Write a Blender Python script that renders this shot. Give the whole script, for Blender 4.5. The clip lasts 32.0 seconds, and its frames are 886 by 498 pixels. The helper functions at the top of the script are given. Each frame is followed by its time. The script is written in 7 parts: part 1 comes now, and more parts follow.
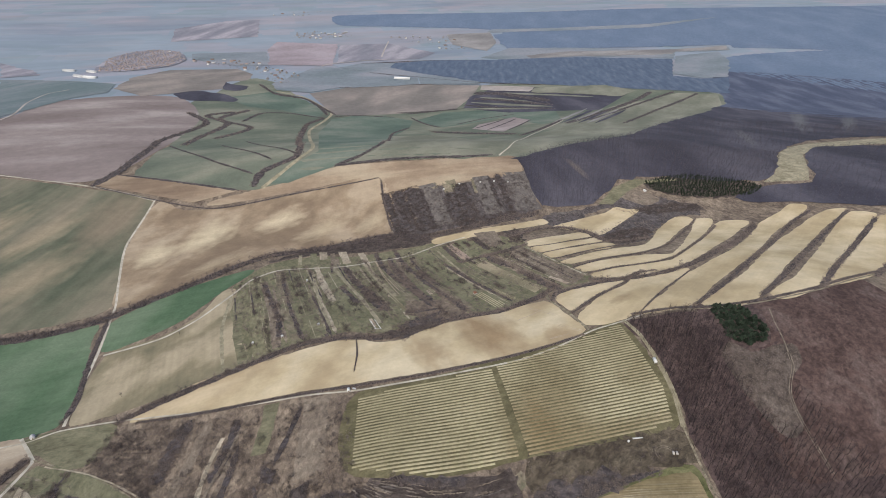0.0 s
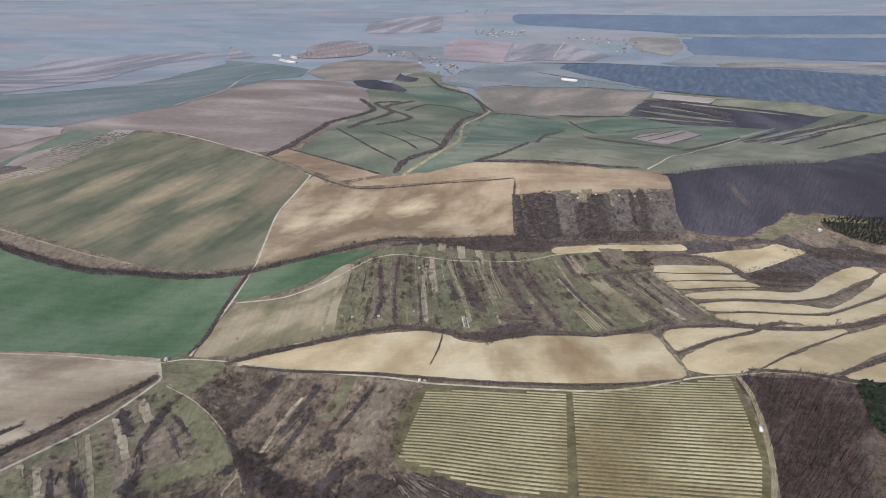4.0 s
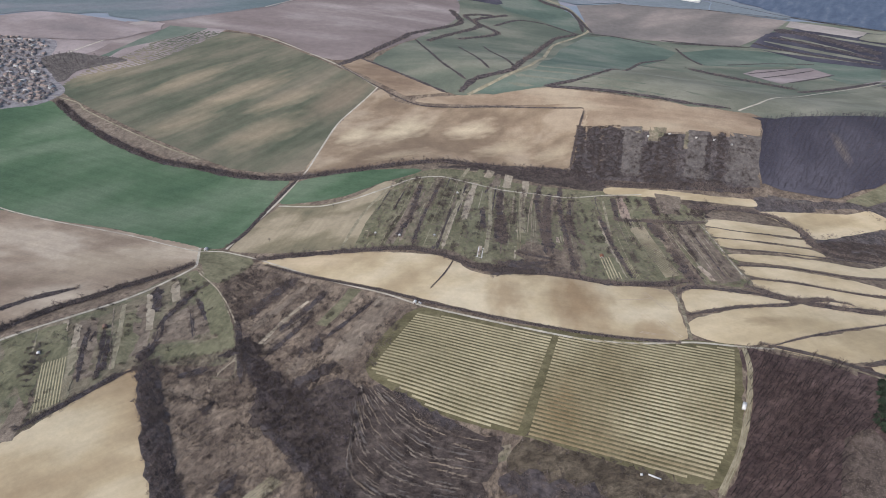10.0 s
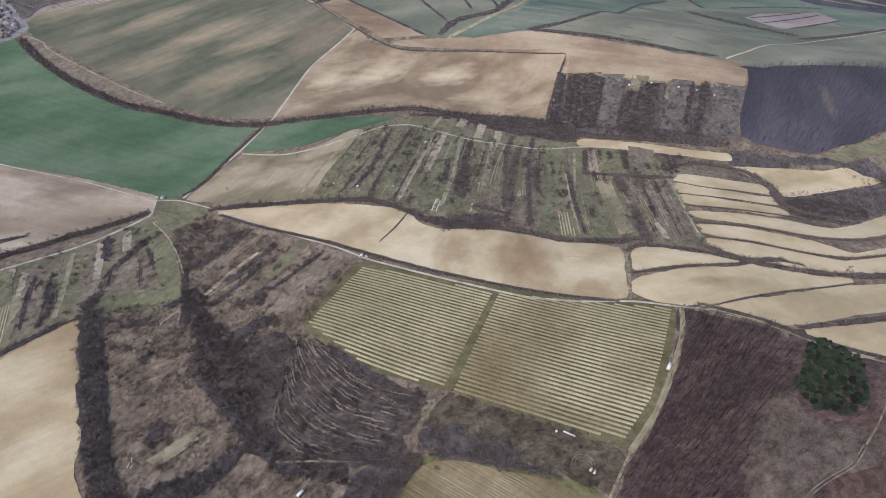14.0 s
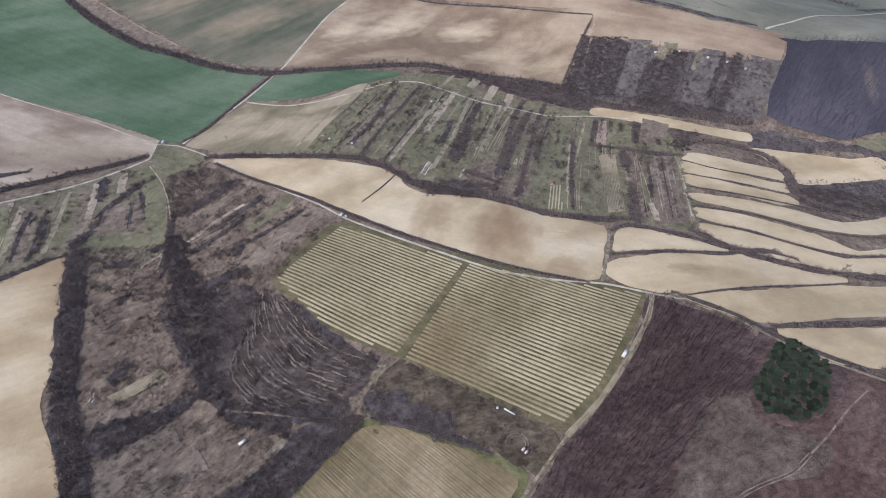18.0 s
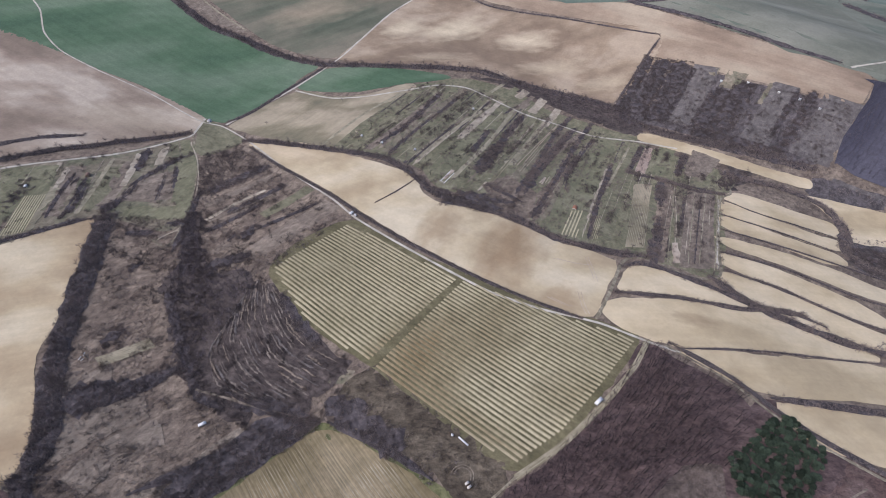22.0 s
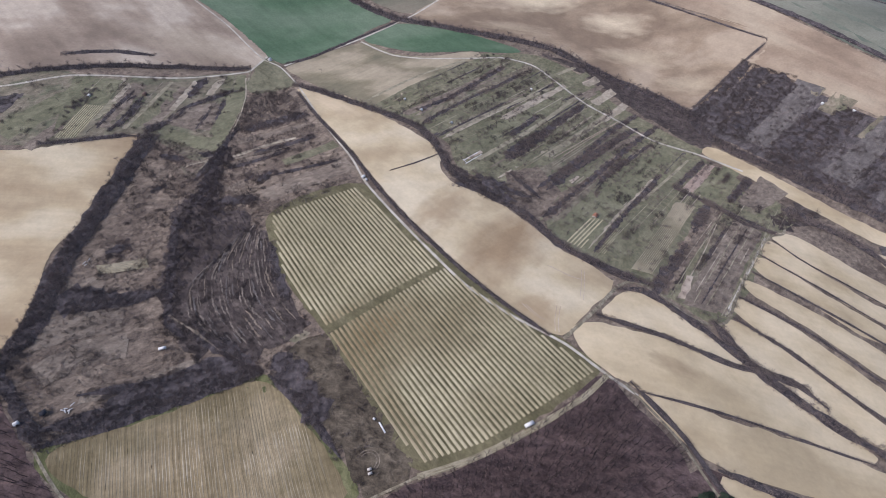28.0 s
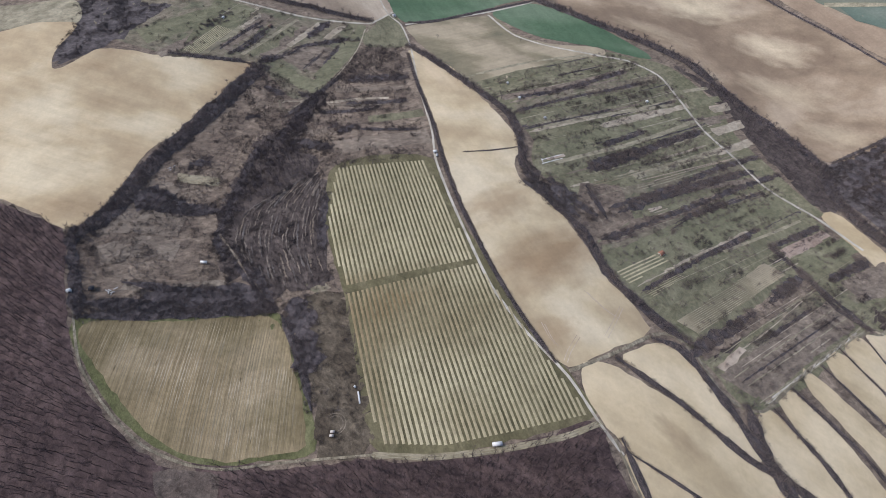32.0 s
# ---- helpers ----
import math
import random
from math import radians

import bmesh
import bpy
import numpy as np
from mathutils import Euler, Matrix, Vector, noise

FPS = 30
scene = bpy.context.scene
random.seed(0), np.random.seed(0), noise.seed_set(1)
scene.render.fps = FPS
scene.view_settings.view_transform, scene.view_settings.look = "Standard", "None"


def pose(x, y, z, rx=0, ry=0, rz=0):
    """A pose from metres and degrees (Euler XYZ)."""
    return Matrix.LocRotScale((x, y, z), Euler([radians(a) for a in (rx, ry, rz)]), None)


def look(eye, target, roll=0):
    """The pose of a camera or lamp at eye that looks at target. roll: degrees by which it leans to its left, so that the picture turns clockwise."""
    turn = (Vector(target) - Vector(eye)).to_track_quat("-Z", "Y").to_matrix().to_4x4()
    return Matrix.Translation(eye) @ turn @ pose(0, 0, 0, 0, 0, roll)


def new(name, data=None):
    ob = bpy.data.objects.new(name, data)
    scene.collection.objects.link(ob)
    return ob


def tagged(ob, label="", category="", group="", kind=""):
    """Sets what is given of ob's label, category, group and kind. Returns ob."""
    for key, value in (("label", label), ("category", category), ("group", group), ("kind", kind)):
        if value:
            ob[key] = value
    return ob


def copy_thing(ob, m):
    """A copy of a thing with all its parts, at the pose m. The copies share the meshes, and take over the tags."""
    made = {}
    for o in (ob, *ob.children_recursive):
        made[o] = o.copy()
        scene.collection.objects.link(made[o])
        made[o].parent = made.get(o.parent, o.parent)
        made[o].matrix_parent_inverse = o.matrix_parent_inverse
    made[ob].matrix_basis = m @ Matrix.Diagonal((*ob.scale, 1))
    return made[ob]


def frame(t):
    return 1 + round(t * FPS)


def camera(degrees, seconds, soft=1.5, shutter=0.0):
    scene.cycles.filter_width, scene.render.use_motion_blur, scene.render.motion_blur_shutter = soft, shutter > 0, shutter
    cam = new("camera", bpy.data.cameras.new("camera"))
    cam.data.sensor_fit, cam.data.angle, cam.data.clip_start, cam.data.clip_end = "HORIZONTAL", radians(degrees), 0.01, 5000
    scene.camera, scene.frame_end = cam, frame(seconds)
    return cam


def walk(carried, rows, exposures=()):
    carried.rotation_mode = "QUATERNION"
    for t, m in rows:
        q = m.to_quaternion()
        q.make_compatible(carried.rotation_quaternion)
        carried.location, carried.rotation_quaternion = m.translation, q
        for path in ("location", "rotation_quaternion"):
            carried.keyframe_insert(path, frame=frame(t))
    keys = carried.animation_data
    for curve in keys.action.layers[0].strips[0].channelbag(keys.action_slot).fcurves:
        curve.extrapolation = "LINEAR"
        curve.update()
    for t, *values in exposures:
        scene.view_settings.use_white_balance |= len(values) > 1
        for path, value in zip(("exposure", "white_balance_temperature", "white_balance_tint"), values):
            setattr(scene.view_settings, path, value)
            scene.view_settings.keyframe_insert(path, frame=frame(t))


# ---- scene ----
cam = camera(81.12, 32.0, soft=0.95)
# the flight: seconds, place in metres, then pitch, lean and heading in degrees
PATH = [
    (0, -73.80, 15.84, 336.41, -30.96, 0.76, -2.91),
    (0.5, -67.52, 16.90, 336.40, -30.97, 0.66, -0.60),
    (1, -60.78, 18.18, 336.32, -31.02, 0.54, 1.54),
    (1.5, -54.07, 19.44, 336.03, -31.03, 0.42, 2.46),
    (2, -48.10, 20.81, 336.11, -31.07, 0.33, 4.08),
    (2.5, -42.49, 22.76, 334.94, -31.05, 0.24, 7.37),
    (3, -35.80, 24.71, 334.79, -31.09, 0.06, 11.60),
    (3.5, -28.82, 27.69, 334.58, -31.12, -0.10, 14.99),
    (5.5, -3.44, 38.94, 334.16, -31.12, -0.19, 17.52),
    (6, 3.25, 41.46, 333.68, -31.11, -0.18, 17.50),
    (6.5, 8.96, 44.34, 333.26, -32.05, -0.15, 17.32),
    (7, 15.03, 47.44, 333.19, -33.95, -0.19, 17.15),
    (7.5, 21.11, 50.35, 333.26, -35.59, -0.18, 16.98),
    (8, 25.71, 52.50, 333.51, -37.17, -0.07, 17.42),
    (8.5, 32.42, 55.91, 333.05, -38.65, -0.31, 21.38),
    (9, 37.48, 59.97, 332.85, -39.55, -0.41, 24.70),
    (9.5, 43.07, 63.61, 332.18, -39.49, -0.51, 27.61),
    (10, 48.64, 67.47, 331.98, -39.47, -0.57, 28.99),
    (10.5, 54.37, 71.63, 331.74, -39.44, -0.58, 29.53),
    (11, 59.79, 76.09, 331.87, -39.45, -0.48, 29.75),
    (11.5, 64.94, 80.51, 331.85, -39.48, -0.42, 29.80),
    (12, 70.38, 84.74, 331.50, -39.62, -0.41, 29.81),
    (12.5, 75.41, 88.61, 331.40, -41.40, -0.37, 29.70),
    (13, 80.29, 92.70, 331.41, -43.36, -0.37, 29.61),
    (13.5, 85.06, 97.07, 331.01, -45.12, -0.22, 29.34),
    (15.5, 104.22, 114.23, 331.04, -45.28, -0.18, 31.07),
    (16, 108.76, 117.96, 331.01, -45.75, -0.05, 30.93),
    (16.5, 113.70, 121.87, 331.10, -49.12, 0.14, 30.77),
    (17, 118.38, 127.43, 331.41, -49.85, 0.06, 30.79),
    (17.5, 122.72, 131.58, 331.48, -49.84, 0.04, 32.48),
    (18, 127.22, 136.19, 331.64, -49.87, 0.06, 35.17),
    (18.5, 131.82, 141.18, 331.56, -49.85, -0.06, 37.74),
    (19, 135.93, 146.40, 331.42, -49.84, -0.11, 39.73),
    (19.5, 139.38, 151.74, 331.78, -49.87, -0.10, 41.12),
    (20, 142.84, 156.66, 331.65, -49.84, -0.01, 42.52),
    (20.5, 146.60, 162.41, 331.83, -49.88, -0.05, 43.70),
    (21, 150.21, 167.59, 331.79, -49.85, 0.01, 44.35),
    (21.5, 153.71, 173.08, 331.65, -49.80, 0.04, 44.99),
    (22, 157.65, 179.57, 331.88, -49.86, -0.03, 45.54),
    (22.5, 160.78, 184.45, 331.78, -49.82, 0.09, 46.64),
    (23, 163.63, 189.79, 332.06, -49.85, 0.23, 48.34),
    (23.5, 167.05, 195.85, 332.22, -49.83, 0.09, 49.52),
    (24, 169.99, 201.04, 332.53, -49.84, 0.23, 50.46),
    (24.5, 172.66, 207.08, 332.93, -50.01, 0.30, 51.35),
    (26.5, 182.35, 230.35, 333.96, -51.79, 0.54, 55.03),
    (27, 184.58, 236.79, 334.15, -52.32, 0.44, 56.59),
    (27.5, 186.07, 243.59, 334.76, -53.15, 0.41, 58.20),
    (28, 187.59, 250.22, 334.97, -53.94, 0.30, 60.13),
    (28.5, 189.00, 256.78, 335.40, -54.68, 0.23, 62.52),
    (29, 190.35, 262.99, 335.38, -55.19, 0.24, 64.56),
    (29.5, 191.12, 269.31, 335.59, -55.78, 0.21, 67.27),
    (30, 191.87, 275.44, 335.85, -56.33, 0.20, 69.72),
    (30.5, 192.36, 282.00, 336.03, -56.74, 0.08, 72.17),
    (31, 192.52, 288.03, 336.21, -56.76, 0.05, 74.56),
    (31.5, 193.00, 294.34, 336.37, -56.70, -0.00, 76.49),
    (32, 192.50, 301.35, 336.50, -56.72, -0.29, 80.00),
]
# the recorder's exposure in stops and its drifting white balance
LIGHTING = [(0, 0.6, 6640, 8), (3, 0.6, 6560, 8), (6, 0.6, 6480, 8), (8.5, 0.6, 6400, 9), (12, 0.58, 6220, 12), (14, 0.58, 6200, 12), (17, 0.62, 6040, 14), (20, 0.67, 5970, 17), (24, 0.64, 5940, 17), (28, 0.64, 5950, 17), (30, 0.61, 6010, 13), (32, 0.6, 6040, 12)]
walk(cam, [(t, pose(x, y, z, 0, 0, yaw) @ pose(0, 0, 0, 90 + pitch, 0, 0) @ pose(0, 0, 0, 0, 0, lean)) for t, x, y, z, pitch, lean, yaw in PATH], LIGHTING)

# ---- light ----
world = bpy.data.worlds.new("sky")
scene.world = world
world.use_nodes = True
wn = world.node_tree.nodes
sky = wn.new("ShaderNodeTexSky")
sky.sky_type = "NISHITA"
sky.sun_disc = False
sky.sun_elevation, sky.sun_rotation = radians(48), radians(200)
sky.air_density, sky.dust_density, sky.ozone_density = 1.0, 2.2, 1.0
world.node_tree.links.new(sky.outputs["Color"], wn["Background"].inputs["Color"])
wn["Background"].inputs["Strength"].default_value = 0.11
sun_data = bpy.data.lights.new("sun", "SUN")
sun_data.energy, sun_data.angle, sun_data.color = 1.75, radians(14), (0.985, 0.94, 0.895)
sun = new("sun", sun_data)
sun.matrix_world = look((0, 0, 600), (0 + 600 * math.sin(radians(20)), 600 * math.cos(radians(20)), 600 - 670))

# ---- ground form ----
# a fall of the land to the north and gentle swells on two grids (metres)
BROAD = [(-51.7, -26.3, -2.6, -1.2), (-1.8, -3.8, -11.5, -3.2), (69.3, -8.5, -16.9, 20.2)]
FINE = [
    (-2.0, 23.0, -7.3, 23.2, 35.1, 5.8, 1.5),
    (-1.9, 12.2, -29.1, -12.8, -18.0, 5.2, 5.6),
    (-13.9, -16.1, 6.2, 34.4, 9.5, 25.9, 10.8),
    (-15.4, -5.4, 1.8, -17.5, -22.5, 9.6, 13.0),
    (-8.4, 3.3, -10.4, -19.4, 15.1, 2.0, -32.9),
    (-13.9, -22.9, -27.0, -32.0, -20.6, -22.4, -28.8),
    (13.8, 18.7, 27.8, 33.9, 18.5, 13.1, 23.2),
]

# the shoulder under the vineyard's corner, the gully beside it and the dips below the strip fields: place, rise, width
LOCAL = [(-124, 258, 10.5, 48.0), (-42, 160, -9.0, 52.0), (14, 212, -4.0, 32.0), (226, 518, -13.0, 58.0), (150, 792, -12.0, 66.0), (222, 668, -9.0, 62.0)]


def H(x, y):
    """Height of the land."""
    x, y = np.asarray(x, float), np.asarray(y, float)
    t = np.clip((y - 650) / 1350.0, 0, 1)
    z = -205 * t * t * (3 - 2 * t) + 5.7
    q = np.clip((np.hypot(x, y) - 3000) / 1700.0, 0, 1)
    z = z + 95 * q * q * (3 - 2 * q)
    for j, row in enumerate(BROAD):
        for i, a in enumerate(row):
            z = z + a * np.exp(-((x + 1100 - 550 * i) ** 2 + (y - 700 - 550 * j) ** 2) / (2 * 480.0**2))
    for j, row in enumerate(FINE):
        for i, a in enumerate(row):
            z = z + a * np.exp(-((x + 560 - 160 * i) ** 2 + (y - 60 - 160 * j) ** 2) / (2 * 150.0**2))
    for cx, cy, a, wide in LOCAL:
        z = z + a * np.exp(-((x - cx) ** 2 + (y - cy) ** 2) / (2 * wide**2))
    return z


# ---- plan: outlines and lines in metres ----
p_vine_verge = [(-132, 264), (-71, 252), (-31, 255), (-1, 261), (65, 267), (119, 274), (129, 313), (128, 354), (126, 388), (120, 410), (69, 393), (-70, 356), (-135, 345)]
p_vine_w = [(-127.0, 263.8), (-71.1, 254.4), (-32.4, 257.4), (-2.1, 263.7), (-11, 361), (-69, 351), (-130, 342)]
p_vine_e = [(5.2, 264.4), (64.2, 270.1), (116.4, 277.2), (124, 314), (123, 354), (121, 388), (120, 405), (71, 388), (-6, 363)]
p_olive_verge = [(4, 90), (8, 146), (11, 214), (22, 221), (62, 232), (94, 239), (114, 240), (115, 215), (114, 191), (108, 170), (93, 146), (70, 125), (39, 103)]
p_olive_rows = [(8, 95), (11, 147), (15, 211), (62, 228), (110, 234), (112, 215), (111, 191), (105, 169), (91, 149), (63, 126), (33, 104)]
p_pale_long = [(-344, 355), (-336, 372), (-299, 400), (-246, 414), (-156, 439), (-141, 438), (-122, 424), (-94, 424), (-59, 445), (-14, 457), (20, 463), (42, 472), (63, 476), (70, 468), (78, 437), (88, 404), (80, 397), (45, 386), (-3, 375), (-61, 366), (-124, 362), (-198, 362), (-279, 357)]
p_pale_west = [(-354, -204), (-375, -73), (-385, -41), (-378, 3), (-365, 2), (-329, -10), (-304, -3), (-333, 33), (-321, 100), (-318, 180), (-304, 177), (-262, 151), (-214, 125), (-177, 97), (-120, 83), (-83, 64), (-104, 32), (-124, 1), (-182, -109)]
p_west_green = [(-448, -214), (-426, -71), (-425, -9), (-378, 3), (-379, -57), (-379, -187)]
p_brown_west = [(-1214, 48), (-922, 180), (-781, 243), (-706, 271), (-629, 295), (-557, 321), (-444, 344), (-415, 319), (-421, 295), (-435, 248), (-448, 187), (-459, 141), (-460, 90), (-464, 46), (-465, 1), (-478, -67), (-700, -150)]
p_green_west = [(-1473, 213), (-1076, 456), (-1017, 511), (-898, 481), (-785, 474), (-684, 478), (-623, 500), (-549, 510), (-482, 537), (-474, 506), (-420, 365), (-486, 348), (-570, 329), (-639, 301), (-716, 276), (-1105, 123)]
p_patchy_big = [(-1074, 566), (-1121, 681), (-1125, 764), (-1163, 883), (-1152, 949), (-1047, 1006), (-982, 1008), (-840, 981), (-679, 934), (-566, 899), (-543, 750), (-499, 627), (-484, 577), (-528, 549), (-593, 529), (-676, 524), (-766, 522), (-864, 529), (-958, 539)]
p_wedge = [(-1159, 688), (-1184, 810), (-1234, 958), (-1144, 992), (-1144, 867), (-1160, 769), (-1139, 707)]
p_pink_big = [(-1268, 946), (-1335, 1167), (-1207, 1490), (-1236, 1717), (-921, 1863), (-734, 1590), (-683, 1278), (-671, 1060), (-712, 974), (-798, 979), (-965, 1028), (-1097, 1007)]
p_tan_strip = [(-697, 953), (-674, 1006), (-417, 926), (-487, 890)]
p_patch_mid = [(-550, 891), (-496, 866), (-412, 876), (-310, 909), (-152, 945), (-124, 798), (-209, 762), (-294, 728), (-349, 678), (-400, 627), (-474, 579), (-501, 637), (-540, 747)]
p_tan_east = [(-462, 885), (-400, 921), (-324, 963), (-255, 989), (-149, 994), (-51, 998), (83, 1009), (113, 1014), (131, 956), (13, 924), (-73, 914), (-143, 903), (-153, 948), (-314, 917), (-408, 891)]
p_plots_east = [(-143, 899), (-72, 910), (14, 920), (87, 934), (119, 943), (136, 895), (129, 827), (41, 790), (-34, 781), (-108, 771), (-121, 796)]
p_green_bank = [(-464, 545), (-392, 615), (-350, 646), (-319, 663), (-322, 636), (-339, 601), (-367, 531), (-403, 500), (-443, 484)]
p_tan_tri = [(-433, 478), (-381, 499), (-351, 536), (-331, 604), (-309, 531), (-257, 419), (-324, 387), (-376, 366), (-406, 362)]
p_allot = [(-331, 604), (-319, 631), (-264, 672), (-198, 695), (-113, 708), (-52, 724), (16, 725), (75, 723), (84, 665), (135, 523), (96, 505), (68, 490), (4, 470), (-47, 467), (-118, 441), (-151, 452), (-209, 439), (-257, 419), (-309, 531)]
p_allot_up = [(-317, 631), (-306, 675), (-273, 700), (-229, 715), (-179, 713), (-130, 726), (-82, 734), (-53, 740), (-51, 724), (-98, 704), (-145, 692), (-194, 677), (-246, 670), (-289, 659)]
p_pale_n2 = [(-58, 751), (-47, 759), (24, 768), (88, 779), (136, 797), (145, 777), (126, 765), (68, 746), (3, 735), (-51, 732)]
p_north_grass = [(96, 1018), (221, 1403), (393, 1616), (552, 1558), (661, 1468), (834, 1523), (600, 1320), (438, 1213), (253, 1072), (149, 994), (130, 1007)]
p_E1 = [(84, 679), (94, 690), (150, 709), (179, 720), (189, 700), (166, 685), (120, 668), (87, 666)]
p_E2 = [(88, 658), (120, 661), (178, 681), (194, 690), (195, 671), (170, 655), (120, 640), (98, 635), (87, 645)]
p_E3 = [(97, 625), (109, 634), (148, 640), (199, 660), (207, 650), (186, 630), (148, 620), (116, 609), (102, 611)]
p_E4 = [(108, 583), (133, 598), (202, 628), (248, 640), (307, 722), (359, 779), (382, 776), (381, 763), (340, 721), (270, 634), (235, 610), (183, 596), (121, 578)]
p_E5 = [(121, 559), (155, 575), (225, 590), (260, 585), (348, 702), (392, 767), (411, 762), (392, 731), (306, 624), (254, 574), (195, 558), (125, 546)]
p_E6 = [(134, 533), (174, 553), (249, 563), (310, 623), (387, 715), (423, 747), (454, 734), (426, 705), (307, 585), (261, 547), (217, 530), (148, 514)]
p_S1 = [(79, 483), (86, 494), (114, 498), (161, 509), (159, 499), (121, 471), (86, 445), (79, 466)]
p_S2 = [(87, 415), (87, 428), (116, 460), (163, 501), (188, 529), (213, 528), (249, 526), (197, 476), (146, 423), (108, 409)]
p_S3 = [(147, 420), (185, 454), (237, 507), (275, 533), (336, 579), (455, 709), (522, 753), (544, 767), (558, 754), (541, 734), (459, 675), (338, 547), (245, 467), (207, 430), (183, 419)]
p_S4 = [(208, 421), (251, 455), (300, 493), (436, 630), (527, 701), (573, 724), (595, 719), (575, 698), (531, 672), (460, 609), (334, 488), (277, 431), (238, 409), (217, 411)]
p_S5 = [(279, 418), (331, 461), (407, 534), (544, 666), (597, 705), (617, 689), (595, 670), (535, 619), (429, 525), (337, 437)]
p_S6 = [(340, 437), (390, 479), (545, 616), (609, 676), (652, 678), (677, 668), (575, 588), (454, 489)]
p_S7 = [(462, 494), (589, 586), (697, 654), (722, 644), (545, 516)]
p_N1 = [(143, 756), (195, 784), (247, 804), (273, 825), (290, 816), (309, 815), (282, 786), (242, 744), (203, 706), (186, 726), (162, 746)]
p_far_zig = [(-637, 1008), (-671, 1171), (-664, 1384), (-644, 1529), (-755, 1624), (-726, 1750), (-613, 1738), (-480, 1760), (-398, 1694), (-389, 1405), (-323, 1043), (-387, 992), (-384, 938), (-422, 933), (-518, 979)]
p_far_green2 = [(-363, 944), (-337, 988), (-285, 1065), (-366, 1494), (-365, 1739), (-293, 1821), (-194, 1837), (-93, 1757), (-104, 1630), (-145, 1475), (-150, 1083), (-189, 1025), (-242, 992), (-325, 945)]
p_far_green3 = [(-215, 999), (-163, 1052), (-152, 1466), (-29, 1483), (75, 1320), (171, 1228), (88, 1018), (15, 1008), (-83, 1006)]
p_far_green4 = [(-83, 1766), (15, 1885), (144, 1907), (191, 1892), (422, 1884), (399, 1689), (321, 1612), (209, 1768), (79, 1679), (-9, 1630)]
p_far_brown5 = [(-500, 2086), (-348, 2234), (-97, 2304), (188, 2266), (142, 2101), (62, 1931), (-80, 1891), (-250, 1837), (-370, 1801), (-427, 1943)]
p_far_green6 = [(380, 1573), (627, 1879), (979, 2099), (1135, 2080), (1050, 1876), (672, 1515), (338, 1144), (99, 1026), (190, 1318)]
p_far_green7 = [(-764, 1923), (-635, 2065), (-494, 1985), (-401, 1859), (-415, 1745), (-539, 1814), (-660, 1817)]
p_far_strip8 = [(128, 2094), (259, 2229), (541, 2201), (808, 2142), (572, 1836), (249, 1851), (94, 1944)]
p_far_pale9 = [(92, 1585), (122, 1665), (253, 1770), (298, 1709), (176, 1498)]
p_far_plat = [(1317, 2896), (1594, 2982), (1546, 2754), (1353, 2411), (1210, 2381), (1113, 2460)]
p_far_meadow = [(652, 984), (719, 1048), (795, 1092), (1038, 1161), (1168, 1109), (963, 1078), (772, 1044), (700, 977), (651, 890), (620, 840), (552, 861), (588, 887)]
p_mid_track_grass = [(245, 838), (290, 895), (336, 921), (411, 915), (419, 908), (353, 907), (312, 880), (271, 836)]
p_wood_east = [(123, 992), (115, 994), (248, 1087), (352, 1154), (634, 1496), (964, 1807), (1081, 1918), (1619, 2876), (2502, 2920), (3416, 2788), (1457, 1120), (1065, 1191), (824, 1131), (666, 997), (587, 887), (547, 871), (421, 916), (349, 928), (292, 903), (241, 842), (149, 838), (144, 840), (139, 867), (130, 936)]
p_wood_east2 = [(772, 1044), (944, 1057), (1318, 1012), (877, 647), (649, 708), (549, 775), (482, 823), (546, 851), (619, 834), (678, 937)]
p_pine_belt = [(352, 909), (397, 925), (446, 923), (490, 901), (528, 873), (543, 845), (513, 826), (451, 838), (402, 857), (364, 881)]
p_fallow = [(-232, 272), (-238, 321), (-241, 353), (-152, 352), (-145, 305), (-139, 268)]
p_clod1 = [(158, 605), (180, 613), (181, 600), (162, 593)]
p_clod2 = [(190, 618), (213, 628), (227, 596), (202, 595)]
p_far_olive14 = [(94, 1017), (147, 1108), (392, 1637), (308, 1144), (252, 1064), (148, 1035)]
p_thicket5 = [(-311, -4), (-342, -7), (-370, 1), (-422, -6), (-417, 63), (-409, 93), (-343, 44), (-335, 29)]
p_far_base = [(-628, 979), (-662, 1213), (-835, 1623), (-820, 1971), (-736, 2271), (-356, 1850), (191, 2264), (553, 2250), (1144, 2099), (1066, 1897), (661, 1490), (331, 1124), (109, 1015), (-133, 997), (-222, 992), (-397, 926)]
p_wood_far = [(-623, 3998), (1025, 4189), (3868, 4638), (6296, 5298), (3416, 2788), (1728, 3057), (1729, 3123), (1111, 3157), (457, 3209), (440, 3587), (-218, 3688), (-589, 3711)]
p_far_copse = [(-936, 1918), (-878, 1977), (-765, 1956), (-712, 1880), (-774, 1853), (-855, 1821)]
p_far_copse2 = [(-808, 2030), (-852, 2179), (-807, 2130), (-741, 2107), (-741, 2039)]
p_conifers = [(202, 406), (215, 418), (232, 414), (243, 405), (241, 364), (230, 350), (216, 344), (208, 346), (201, 361)]
p_wood_se = [(125, 405), (153, 410), (190, 410), (201, 396), (200, 361), (208, 342), (187, 327), (181, 305), (179, 283), (175, 230), (99, 170), (125, 224), (122, 263), (129, 288), (131, 325), (129, 379)]
